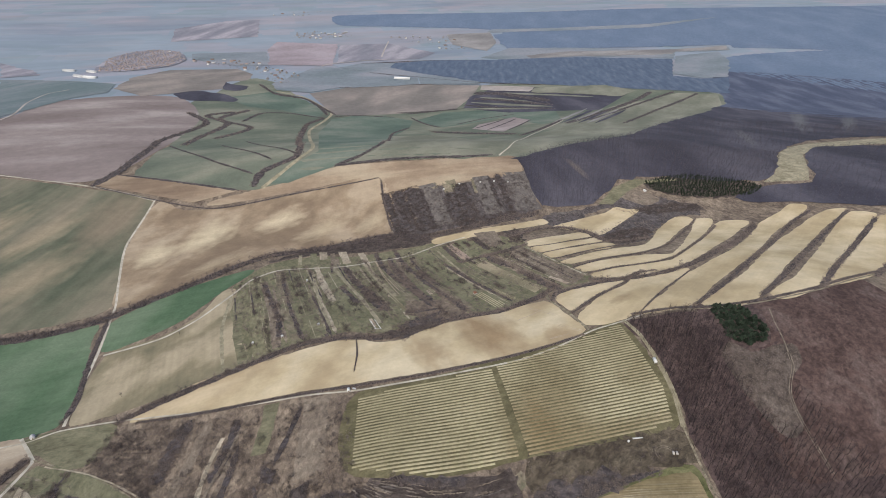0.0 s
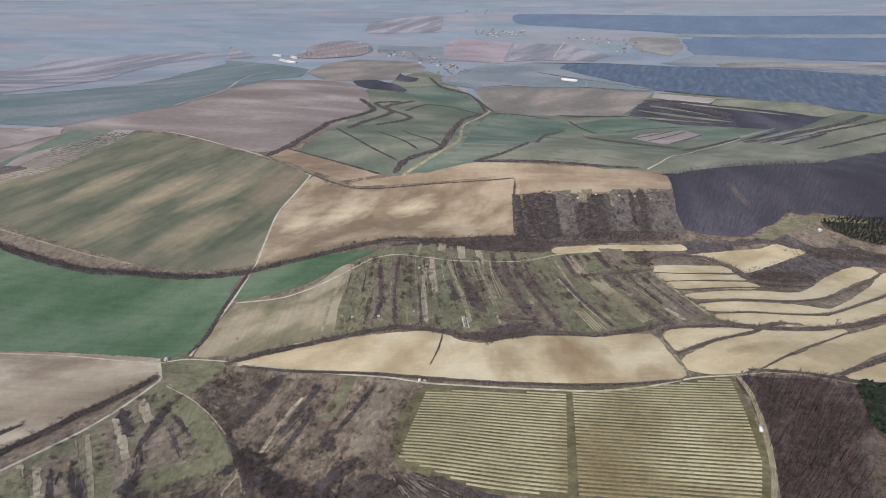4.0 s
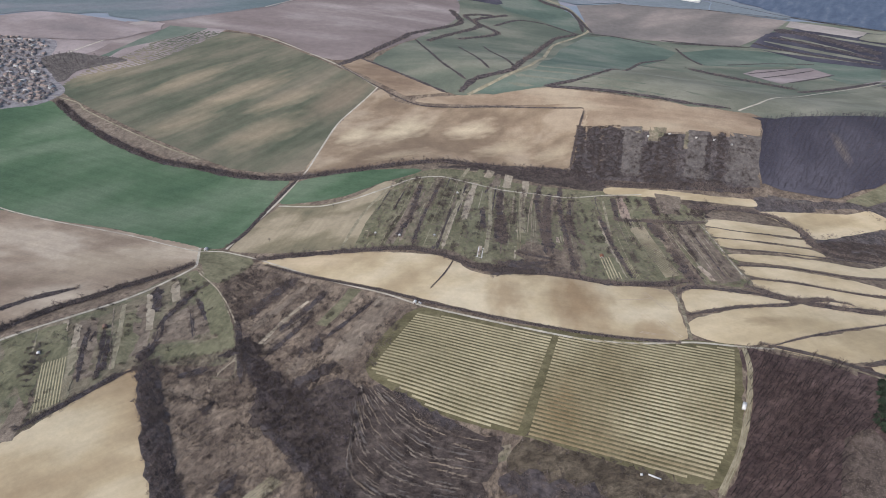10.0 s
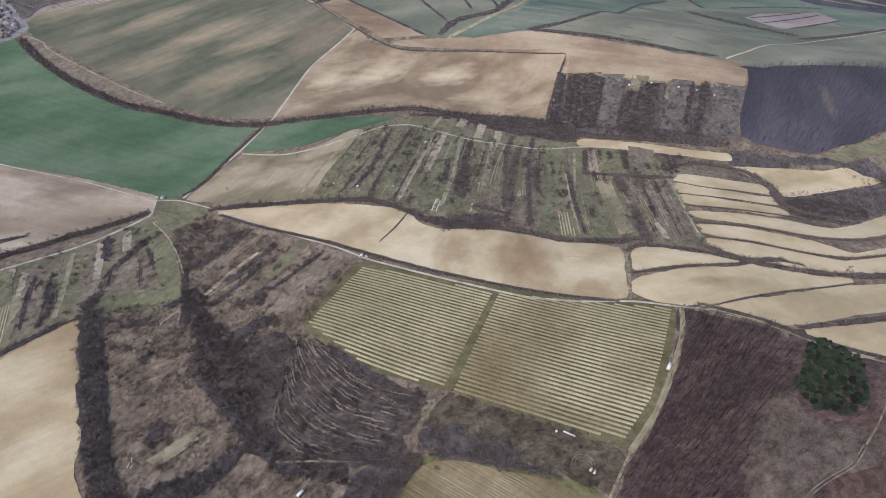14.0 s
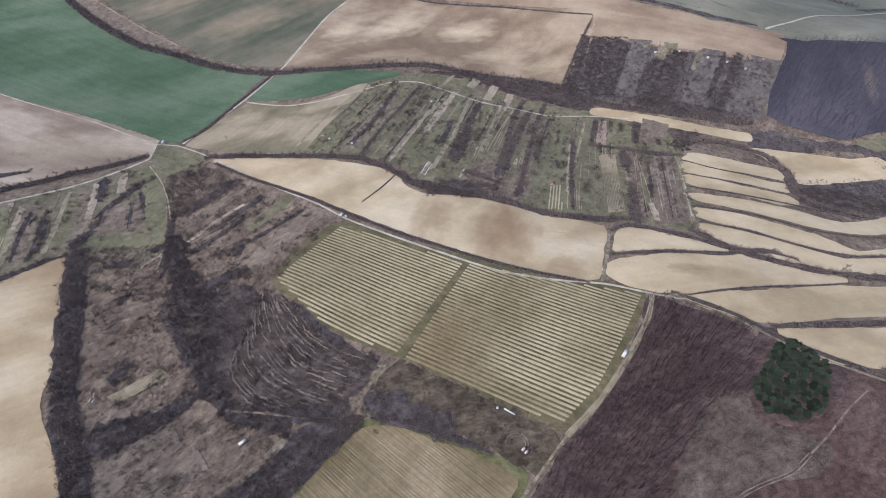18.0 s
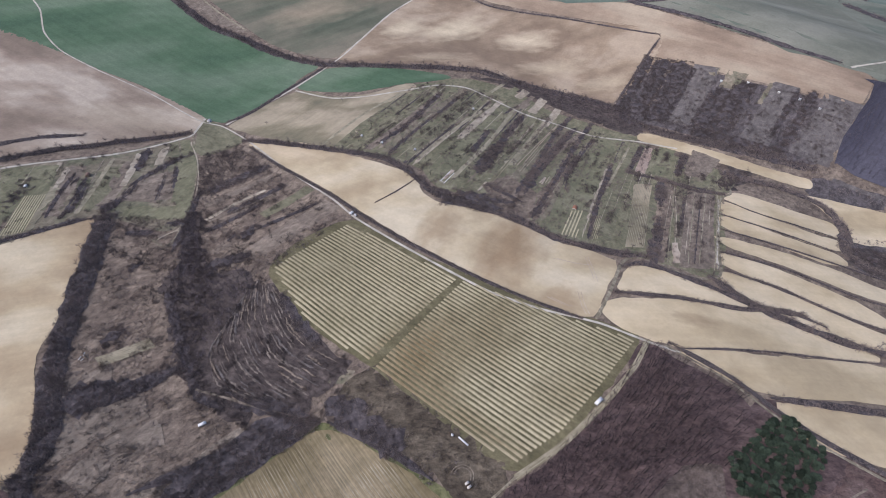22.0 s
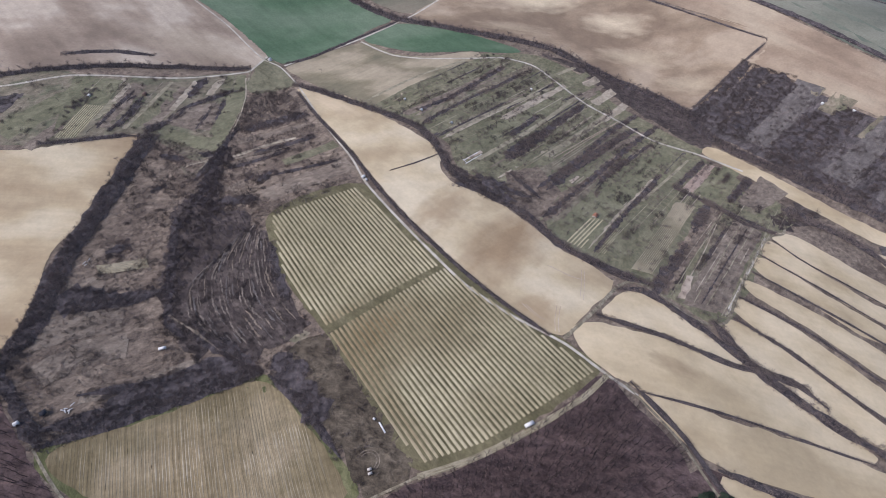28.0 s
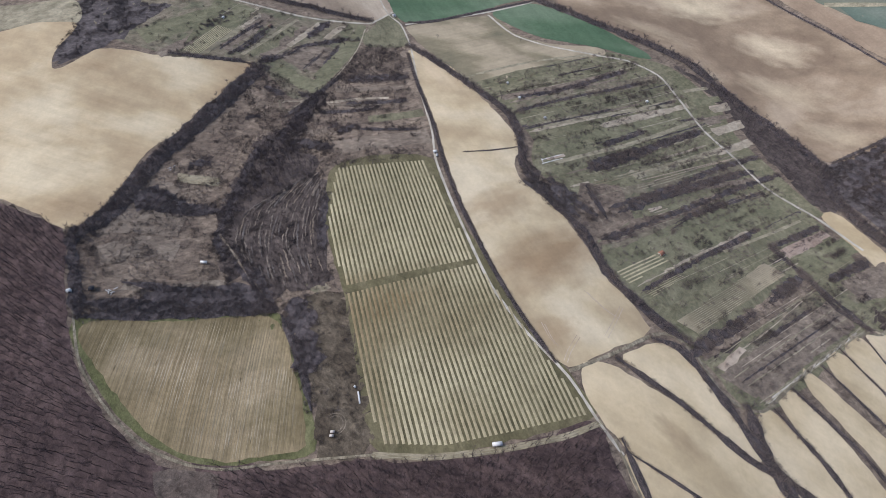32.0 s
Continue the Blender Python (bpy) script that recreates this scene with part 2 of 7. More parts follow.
p_wood_w = [(18, 90), (-27, 75), (-79, 60), (-99, 34), (-126, -20), (-90, -16), (0, 20), (70, 52), (140, 80), (160, 150), (232, 190), (232, 223), (211, 329), (167, 398), (143, 402), (132, 412), (134, 384), (134, 343), (131, 304), (122, 240), (119, 191), (113, 167), (99, 144), (75, 122), (47, 103)]
p_brown_heath = [(208, 342), (230, 348), (248, 388), (251, 417), (279, 416), (393, 482), (355, 272), (179, 218), (179, 283), (181, 305), (187, 327)]
p_clearing = [(111, 153), (113, 170), (119, 188), (130, 188), (131, 164), (121, 154)]
p_plots_w = [(-498, 60), (-432, 149), (-420, 188), (-410, 233), (-401, 308), (-340, 291), (-280, 255), (-254, 228), (-291, 202), (-312, 185), (-316, 151), (-318, 116), (-324, 97), (-370, 22)]
p_plots_c = [(-357, 305), (-354, 354), (-289, 343), (-217, 349), (-143, 344), (-122, 272), (-143, 239), (-169, 213), (-207, 209), (-247, 232), (-285, 261)]
p_scrub_s = [(-79, 66), (-153, 97), (-253, 152), (-314, 194), (-237, 268), (-140, 258), (-64, 247), (4, 259), (66, 270), (120, 271), (117, 240), (80, 240), (20, 223), (8, 213), (-1, 89), (-39, 78)]
p_terr_c = [(-115, 184), (-115, 203), (-121, 225), (-129, 246), (-106, 254), (-74, 250), (-34, 248), (-7, 252), (-5, 227), (-1, 213), (-16, 200), (-45, 184), (-67, 175)]
p_junction_green = [(-436, 346), (-374, 356), (-354, 354), (-357, 305), (-401, 319)]
p_village_w = [(-1586, 539), (-1442, 651), (-1396, 674), (-1315, 698), (-1219, 619), (-1117, 572), (-1051, 548), (-1034, 499), (-1065, 451), (-1064, 319)]
p_house_van = (-140, 353)
p_house_x = (-429, 348)
p_hut_orange = (-8, 524)
p_bus = (129, 344)
p_boxes = (106, 250)
p_trough = (86, 267)
p_hut_w = (-43, 159)
p_hut_s = (-20, 80)
p_hut_t = (-19, 103)
p_shed1 = (-226, 459)
p_shed2 = (-257, 454)
p_shed3 = (-381, 200)
p_shed4 = (-390, 150)
p_shed5 = (-189, 476)
p_shed6 = (-232, 618)
p_cols = (1, 929)
p_thicket = [(-265, 243), (-256, 255), (-215, 238), (-164, 227), (-128, 204), (-97, 178), (-63, 179), (-22, 180), (-58, 169), (-108, 169), (-152, 186), (-187, 196), (-216, 218)]
p_thicket2 = [(65, 746), (82, 756), (82, 685), (65, 697)]
p_thicket3 = [(-133, 434), (-113, 441), (-57, 451), (-58, 440), (-108, 427)]
p_dark_plot = [(-358, 307), (-354, 345), (-322, 346), (-273, 334), (-277, 292), (-299, 282)]
p_veg1 = [(11, 473), (-8, 517), (-1, 528), (23, 479)]
p_veg3 = [(59, 502), (71, 514), (19, 638), (4, 626)]
p_veg5 = [(32, 488), (13, 529), (16, 534), (36, 494)]
p_mid_scrub = [(9, 215), (3, 229), (5, 261), (66, 268), (119, 271), (116, 241), (86, 239), (54, 231), (22, 222)]
p_thicket4 = [(81, 516), (59, 558), (68, 566), (92, 518)]
p_glade = [(185, 341), (200, 357), (210, 340), (231, 345), (248, 345), (241, 322), (222, 306), (211, 283), (207, 264), (188, 253), (182, 288), (182, 316)]
p_veg4 = [(-147.8, 126.7), (-138.5, 161.8), (-127.1, 162.0), (-136.3, 127.4)]
r_main = [(-940, 301), (-860, 296), (-779, 276), (-714, 275), (-649, 290), (-541, 323), (-434, 341), (-409, 354), (-355, 359), (-268, 356), (-176, 356), (-131, 352), (-84, 355), (-26, 362), (18, 369), (57, 383), (94, 401), (125, 409), (147, 416)]
r_main2 = [(137, 415), (180, 416), (211, 410), (238, 409), (273, 413), (330, 428), (380, 451), (457, 486), (537, 515)]
r_north = [(-409, 360), (-426, 410), (-445, 477), (-466, 544), (-478, 583), (-501, 637), (-543, 750), (-559, 897)]
r_far = [(-559, 897), (-686, 945), (-852, 995), (-1000, 1026), (-1108, 1007), (-1196, 977), (-1262, 928), (-1245, 793), (-1224, 647)]
r_allot = [(-437, 476), (-377, 496), (-346, 530), (-323, 586), (-311, 627), (-282, 658), (-240, 666), (-189, 673), (-142, 690), (-95, 701), (-50, 727), (-20, 737), (-2, 743)]
r_west = [(-440, 348), (-408, 318), (-406, 314), (-405, 284), (-406, 255), (-409, 231), (-414, 212), (-433, 138), (-430, 89), (-434, 41), (-440, 4), (-457, -63)]
r_south = [(-408, 318), (-363, 301), (-314, 278), (-273, 250), (-244, 226), (-237, 213), (-255, 208)]
r_spur = [(90, 403), (87, 415), (80, 442), (69, 478), (71, 492), (92, 502), (114, 504), (129, 514), (133, 528), (122, 555), (104, 598), (86, 649), (83, 667), (86, 682), (79, 698)]
r_vine = [(126, 411), (131, 385), (132, 343), (129, 304), (122, 272), (119, 240), (117, 215), (116, 191), (110, 170), (96, 146), (73, 124), (41, 102), (15, 92), (-28, 79), (-67, 67), (-82, 59)]
r_hill = [(238, 335), (232, 319), (221, 304), (213, 291), (207, 270), (204, 250), (200, 223)]
r_hill2 = [(238, 335), (244, 352), (251, 376), (260, 399)]
r_farwind = [(-372, 932), (-335, 998), (-303, 1093), (-396, 1517), (-382, 1717), (-382, 1842), (-506, 2022), (-624, 2076)]
r_far2 = [(89, 1014), (118, 1066), (230, 1382), (397, 1667)]
h_ravine = [(-357, 357), (-319, 382), (-256, 413), (-195, 440), (-139, 437), (-116, 431), (-67, 445), (-33, 460), (10, 465), (39, 477), (61, 489), (79, 502)]
h_ravine2 = [(71, 473), (82, 492), (106, 499), (131, 505), (156, 509), (176, 518), (199, 536)]
h_notch = [(-138, 379), (-138, 406), (-142, 435)]
h_main = [(-337, 354), (-273, 355), (-193, 359), (-116, 359), (-58, 364), (-3, 373), (44, 384), (83, 396)]
h_valley = [(-1012, 524), (-902, 493), (-788, 477), (-688, 481), (-626, 503), (-550, 522), (-482, 549), (-442, 582), (-395, 621), (-359, 661), (-308, 714), (-248, 738), (-166, 775), (-113, 784), (-64, 767), (42, 783), (133, 818)]
h_e12 = [(87, 663), (120, 664), (187, 694)]
h_e23 = [(93, 630), (121, 637), (173, 656), (194, 665)]
h_e34 = [(106, 602), (147, 617), (208, 644), (267, 668)]
h_e45 = [(120, 563), (173, 587), (229, 601), (270, 626), (349, 720), (387, 767)]
h_e56 = [(132, 538), (174, 553), (251, 570), (303, 617), (400, 729)]
h_s0 = [(127, 519), (165, 512), (231, 529), (279, 551), (360, 616), (455, 716)]
h_s12 = [(84, 439), (99, 452), (122, 471), (160, 498), (188, 530), (214, 535)]
h_s23 = [(145, 419), (163, 438), (198, 474), (251, 523)]
h_s34 = [(203, 422), (258, 467), (340, 542), (501, 701), (554, 735)]
h_s45 = [(266, 421), (343, 487), (462, 602), (555, 682), (595, 713)]
h_s56 = [(337, 433), (408, 500), (530, 608), (609, 676)]
h_s67 = [(428, 469), (550, 561), (661, 641)]
h_w = [(-313, 192), (-263, 159), (-219, 134), (-184, 115), (-147, 99), (-103, 87), (-74, 70)]
h_rwest = [(-414, 319), (-419, 293), (-432, 247), (-437, 218), (-444, 194), (-452, 113), (-454, 57), (-457, 2)]
h_fnorth = [(-686, 945), (-561, 899), (-447, 872), (-311, 912), (-152, 947)]
h_plots = [(-122, 799), (-140, 886), (-148, 940)]
h_pale_n = [(-327, 98), (-322, 133), (-319, 166), (-314, 182)]
h_north2 = [(-59, 765), (-17, 771), (24, 783), (67, 801), (100, 812)]
h_vr = [(-84, 63), (-39, 77), (2, 90)]
h_oliven = [(2, 90), (4, 146), (8, 213)]
h_olivee = [(13, 217), (54, 231), (90, 238)]
h_d1 = [(-110, 105), (-102, 137), (-97, 169)]
h_d2 = [(-11, 86), (-6, 112), (-1, 158), (4, 192), (7, 212)]
h_d3 = [(-27, 109), (-19, 143), (-14, 169)]
h_lane = [(-59, 180), (-18, 196), (10, 213)]
h_rs = [(-295, 274), (-257, 242), (-225, 214)]
h_nn = [(14, 658), (59, 660), (83, 675)]
h_e0 = [(68, 720), (117, 747), (162, 752), (192, 718), (205, 671), (269, 678)]
ta = [(-116, 253), (-97, 250), (-72, 245), (-42, 245), (-11, 253)]
tm = [(-132, 249), (-116, 232), (-94, 217), (-56, 209), (-1, 220)]
tb = [(-106, 211), (-98, 193), (-86, 182), (-53, 181), (-25, 192)]
hz1 = [(-696, 947), (-681, 1033), (-705, 1224), (-718, 1279), (-691, 1524), (-788, 1646)]
hz2 = [(-640, 1237), (-644, 1348), (-637, 1541), (-724, 1626), (-669, 1718)]
hz3 = [(-601, 1332), (-563, 1511), (-677, 1595), (-639, 1768)]
hz5 = [(-609, 1587), (-589, 1741), (-512, 1778), (-391, 1746)]
hz6 = [(-671, 1232), (-496, 1048), (-402, 981)]
hz7 = [(-549, 1235), (-377, 1038)]
hz8 = [(-391, 936), (-384, 986), (-327, 1052), (-391, 1355), (-422, 1625), (-391, 1746)]
hz9 = [(-627, 2044), (-500, 2003), (-382, 1842), (-362, 1811)]
hf1 = [(394, 1606), (524, 1748), (768, 1990), (871, 2114)]
hf2 = [(482, 1652), (702, 1882), (969, 2118)]
hf3 = [(555, 1556), (775, 1816), (1057, 2094)]
hf4 = [(-364, 1780), (-293, 1821), (-155, 1813)]
hf5 = [(151, 2143), (254, 2123), (431, 1998)]
hf6 = [(144, 2060), (255, 2030), (427, 1943)]
hf7 = [(99, 1984), (209, 1937), (422, 1884)]
hf8 = [(-242, 992), (-190, 1029), (-155, 1103), (-152, 1511), (-104, 1630)]
hf9 = [(-242, 992), (-147, 1002), (-52, 1007), (15, 1008), (77, 1017)]
hfa = [(-120, 1864), (-38, 1896), (71, 1935)]
hfb = [(-34, 1547), (39, 1508), (118, 1474), (202, 1436)]
hfc = [(47, 1679), (148, 1766), (262, 1819)]
hfd = [(203, 1388), (316, 1557), (399, 1689)]
hz4 = [(-513, 1307), (-331, 1062)]
hfe = [(-101, 1808), (-55, 1704), (-9, 1630)]
hfg = [(103, 1592), (221, 1748)]
hfh = [(135, 1551), (257, 1742)]
hfi = [(194, 1528), (301, 1710)]
tm1 = [(51, 396), (64, 398), (69, 400)]
tm2 = [(64, 418), (75, 407), (82, 402)]
tm3 = [(43, 461), (56, 449), (67, 438)]
tm4 = [(27, 438), (44, 447), (52, 454)]
h_rn = [(-471, 551), (-448, 469), (-420, 397), (-414, 365)]
h_bwest = [(-482, 134), (-482, 164), (-476, 193), (-463, 223)]

p_far_plain_w = [(-1397, 900), (-1278, 940), (-1235, 1072), (-1181, 1279), (-1249, 1604), (-1359, 2055), (-1710, 2255), (-1761, 1927), (-1622, 1500), (-1639, 1280), (-1703, 1121)]
p_far_stripe_w = [(-2629, 1749), (-2615, 2075), (-2393, 2284), (-2099, 2446), (-1893, 2457), (-2064, 2158), (-2084, 1935), (-1810, 1416), (-1713, 1128)]
p_far_pale_w = [(-1310, 888), (-1302, 931), (-1270, 933), (-1282, 893)]
p_far_low_w = [(-1333, 853), (-1325, 900), (-1254, 943), (-1209, 904), (-1228, 850), (-1236, 780)]
p_far_tan_k = [(-1170, 1957), (-1213, 2193), (-1156, 2400), (-887, 2469), (-787, 2359), (-771, 2232), (-838, 2158), (-811, 2039), (-913, 1954), (-1017, 1838)]
p_far_green_m = [(-1797, 2283), (-1583, 2216), (-1331, 2106), (-1202, 2041), (-1152, 1883), (-1210, 1786), (-1218, 1555), (-1236, 1491)]
p_far_pink_a = [(-890, 3040), (-887, 3232), (-533, 3200), (-514, 2954), (-487, 2629), (-780, 2600)]
p_far_pink_b = [(-522, 3186), (-236, 3230), (20, 2987), (-67, 2818), (-359, 2765), (-470, 2686)]
p_far_pink_c = [(-1548, 3474), (-1321, 3732), (-1120, 3796), (-1025, 3348), (-1248, 3263), (-1458, 3165)]
p_far_tan_d = [(106, 3480), (390, 3541), (392, 3269), (311, 3038), (132, 3208)]
p_far_belt_pale = [(369, 3541), (1066, 3585), (1447, 3609), (2021, 3862), (1482, 3703), (1051, 3665), (407, 3618)]
p_far_slope = [(397, 3480), (438, 3086), (768, 3113), (1697, 3126), (2510, 2930), (2709, 3191), (1931, 3525), (1441, 3594), (1026, 3573), (524, 3538)]
p_far_shelf = [(253, 2849), (443, 3117), (771, 3127), (1368, 3054), (1713, 3124), (1678, 3010), (1359, 2987), (1284, 2841), (776, 2898), (407, 2789)]
p_far_shelf_tan = [(503, 2911), (746, 3023), (1368, 3054), (1697, 3100), (1672, 3011), (1362, 3001), (1318, 2936), (776, 2898), (519, 2833)]
p_far_scarp = [(-186, 2718), (-16, 2777), (276, 2790), (768, 2867), (1272, 2827), (1099, 2422), (1204, 2369), (1351, 2398), (1193, 2101), (815, 2161), (457, 2257), (197, 2322), (-74, 2501), (-210, 2614)]
p_far_fan_a = [(-450, 2594), (-352, 2696), (-186, 2718), (-74, 2501), (197, 2322), (193, 2282), (-62, 2294), (-74, 2414), (-337, 2520)]
p_far_cream = [(196, 2263), (412, 2212), (377, 2141), (183, 2190)]
p_far_olive_f = [(412, 2202), (719, 2232), (816, 2132), (726, 2041), (384, 2131)]
p_far_mead_f = [(-667, 2179), (-559, 2606), (-447, 2568), (-74, 2393), (-70, 2294), (-400, 2203), (-507, 2092), (-626, 2094)]
p_far_mid_h = [(-1244, 2893), (-890, 2979), (-770, 2602), (-911, 2547), (-1185, 2733)]
p_far_low_i = [(-2031, 2632), (-1781, 2475), (-1682, 2355), (-1824, 2323)]
p_town = [(-1464, 2390), (-1592, 2733), (-1559, 2897), (-1463, 2974), (-1322, 2931), (-1212, 2733), (-1208, 2524), (-1310, 2394)]
p_town_works = [(-1704, 2398), (-1692, 2490), (-1550, 2527), (-1445, 2355), (-1376, 2180), (-1547, 2243)]
p_ribbon_village = [(-1212, 2767), (-1018, 2722), (-857, 2653), (-681, 2500), (-578, 2357), (-567, 2215), (-667, 2179), (-763, 2395), (-954, 2523), (-1146, 2629)]
p_far_hamlet = [(-833, 3457), (-707, 3529), (-478, 3517), (-481, 3382), (-675, 3324), (-820, 3355)]
p_far_hamlet_b = [(-244, 3410), (141, 3480), (214, 3085), (114, 3020), (-23, 3205), (-206, 3291)]
p_far_hamlet_c = [(-1108, 3940), (-951, 4077), (-647, 4194), (-640, 4071), (-922, 3928)]
r_far_lane_a = [(-563, 2216), (-541, 2427), (-523, 2639), (-412, 2733), (-218, 2814)]
r_far_lane_b = [(-645, 2177), (-502, 2266), (-320, 2335), (-211, 2367)]
r_far_lane_c = [(-1188, 1241), (-1207, 1490), (-1306, 1711), (-1359, 1891), (-1323, 1957)]
r_far_lane_d = [(-264, 2857), (-257, 3122), (-246, 3290)]
h_far_a = [(-708, 2163), (-611, 2029), (-501, 2002), (-434, 1911), (-387, 1795)]
h_far_b = [(-412, 2200), (-219, 2278), (-70, 2294), (194, 2292)]
h_far_c = [(-352, 2696), (-16, 2777), (276, 2790)]
h_far_d = [(-157, 1877), (50, 1923), (97, 1935)]
h_far_f = [(-336, 2508), (-74, 2424), (196, 2312), (455, 2247)]
p_gully_wood = [(-270, 250), (-262, 258), (-208, 234), (-169, 227), (-145, 248), (-119, 240), (-93, 212), (-102, 195), (-73, 170), (-109, 167), (-154, 184), (-186, 190), (-209, 214)]
p_belt_wood = [(-306, 692), (-250, 735), (-166, 772), (-113, 782), (-64, 765), (-53, 744), (-130, 732), (-229, 720), (-273, 705)]
p_dark_shed = (-21, 93)

p_red_strip = [(-1202, 632), (-1194, 718), (-1260, 885), (-1238, 961), (-1184, 810), (-1158, 684)]
p_rosy_west = [(-1581, 663), (-1569, 733), (-1538, 810), (-1453, 858), (-1296, 904), (-1246, 947), (-1227, 795), (-1323, 721), (-1418, 651), (-1436, 590)]
p_village_wood = [(-1242, 633), (-1227, 686), (-1187, 699), (-1092, 726), (-1106, 683), (-1119, 629), (-1094, 581), (-1140, 593)]
p_valley_verge = [(-1037, 534), (-974, 538), (-936, 526), (-820, 515), (-704, 515), (-638, 524), (-652, 504), (-702, 493), (-790, 483), (-870, 482), (-965, 509)]
r_valley_edge = [(-1041, 534), (-974, 538), (-936, 526), (-820, 515), (-716, 514), (-645, 521)]

p_scrub_east = [(143, 806), (208, 823), (262, 844), (312, 885), (360, 862), (413, 810), (404, 783), (375, 790), (301, 724), (260, 665), (214, 654), (200, 689), (203, 722), (244, 753), (293, 795), (258, 825), (151, 763)]
p_thicket_east = [(302, 816), (338, 830), (389, 834), (418, 823), (410, 800), (365, 801), (322, 795)]
p_thicket_bend = [(198, 683), (237, 721), (284, 730), (287, 706), (256, 668), (214, 657)]
p_grey_field = [(288, 873), (313, 891), (336, 884), (362, 853), (331, 831), (305, 849)]
r_belt = [(259, 840), (292, 874), (314, 890), (351, 907)]

h_tan = [(-681, 1005), (-537, 961), (-414, 926)]

p_far_teal_w = [(-2690, 622), (-2678, 1729), (-1416, 925), (-1462, 864), (-1547, 815), (-1578, 738), (-1675, 338)]

rng = np.random.default_rng(7)

# ---- materials ----


def graph(name, rough=0.95):
    m = bpy.data.materials.new(name)
    m.use_nodes = True
    b = m.node_tree.nodes["Principled BSDF"]
    b.inputs["Roughness"].default_value = rough
    b.inputs["Specular IOR Level"].default_value = 0.15
    return m, m.node_tree.nodes, m.node_tree.links, b


def coords(n, l, scale=(1, 1, 1), turn=0.0, shift=(0, 0, 0)):
    tc, mp = n.new("ShaderNodeTexCoord"), n.new("ShaderNodeMapping")
    mp.vector_type = "TEXTURE"
    mp.inputs["Location"].default_value = shift
    mp.inputs["Rotation"].default_value = (0, 0, radians(turn))
    mp.inputs["Scale"].default_value = scale
    l.new(tc.outputs["Object"], mp.inputs["Vector"])
    return mp.outputs["Vector"]


def noise_of(n, l, vec, scale=1.0, detail=4.0, rough=0.55, warp=0.0):
    t = n.new("ShaderNodeTexNoise")
    t.inputs["Scale"].default_value, t.inputs["Detail"].default_value = scale, detail
    t.inputs["Roughness"].default_value, t.inputs["Distortion"].default_value = rough, warp
    l.new(vec, t.inputs["Vector"])
    return t.outputs["Fac"]


def ramp(n, l, fac, stops):
    r = n.new("ShaderNodeValToRGB")
    e = r.color_ramp.elements
    while len(e) < len(stops):
        e.new(0.5)
    for k, (p, c) in zip(e, stops):
        k.position, k.color = p, (*c, 1) if len(c) == 3 else c
    l.new(fac, r.inputs["Fac"])
    return r.outputs["Color"]


def mixed(n, l, fac, a, b, how="MIX"):
    m = n.new("ShaderNodeMix")
    m.data_type, m.blend_type = "RGBA", how
    for sock, v in ((m.inputs[0], fac), (m.inputs[6], a), (m.inputs[7], b)):
        if isinstance(v, (int, float)):
            sock.default_value = v
        elif isinstance(v, tuple):
            sock.default_value = (*v, 1)
        else:
            l.new(v, sock)
    return m.outputs[2]


def relief(n, l, b, fac, height, dist=0.4):
    u = n.new("ShaderNodeBump")
    u.inputs["Strength"].default_value, u.inputs["Distance"].default_value = height, dist
    l.new(fac, u.inputs["Height"])
    l.new(u.outputs["Normal"], b.inputs["Normal"])


def scaled(c, k):
    return tuple(v * k for v in c)


def spot_of(n, l, at, size, turn):
    """A soft-edged patch of soil, 1 in its middle, with a ragged outline."""
    v = coords(n, l, (size[0], size[1], 400.0), turn, (at[0], at[1], 0))
    g = n.new("ShaderNodeTexGradient")
    g.gradient_type = "SPHERICAL"
    w = n.new("ShaderNodeTexNoise")
    w.inputs["Scale"].default_value, w.inputs["Detail"].default_value = 1.7, 6
    l.new(v, w.inputs["Vector"])
    a = n.new("ShaderNodeVectorMath")
    a.operation = "MULTIPLY_ADD"
    l.new(w.outputs["Color"], a.inputs[0])
    a.inputs[1].default_value, a.inputs[2].default_value = (1.3, 1.3, 0), (-0.65, -0.65, 0)
    s = n.new("ShaderNodeVectorMath")
    l.new(v, s.inputs[0]), l.new(a.outputs[0], s.inputs[1])
    l.new(s.outputs[0], g.inputs["Vector"])
    return g.outputs["Fac"]


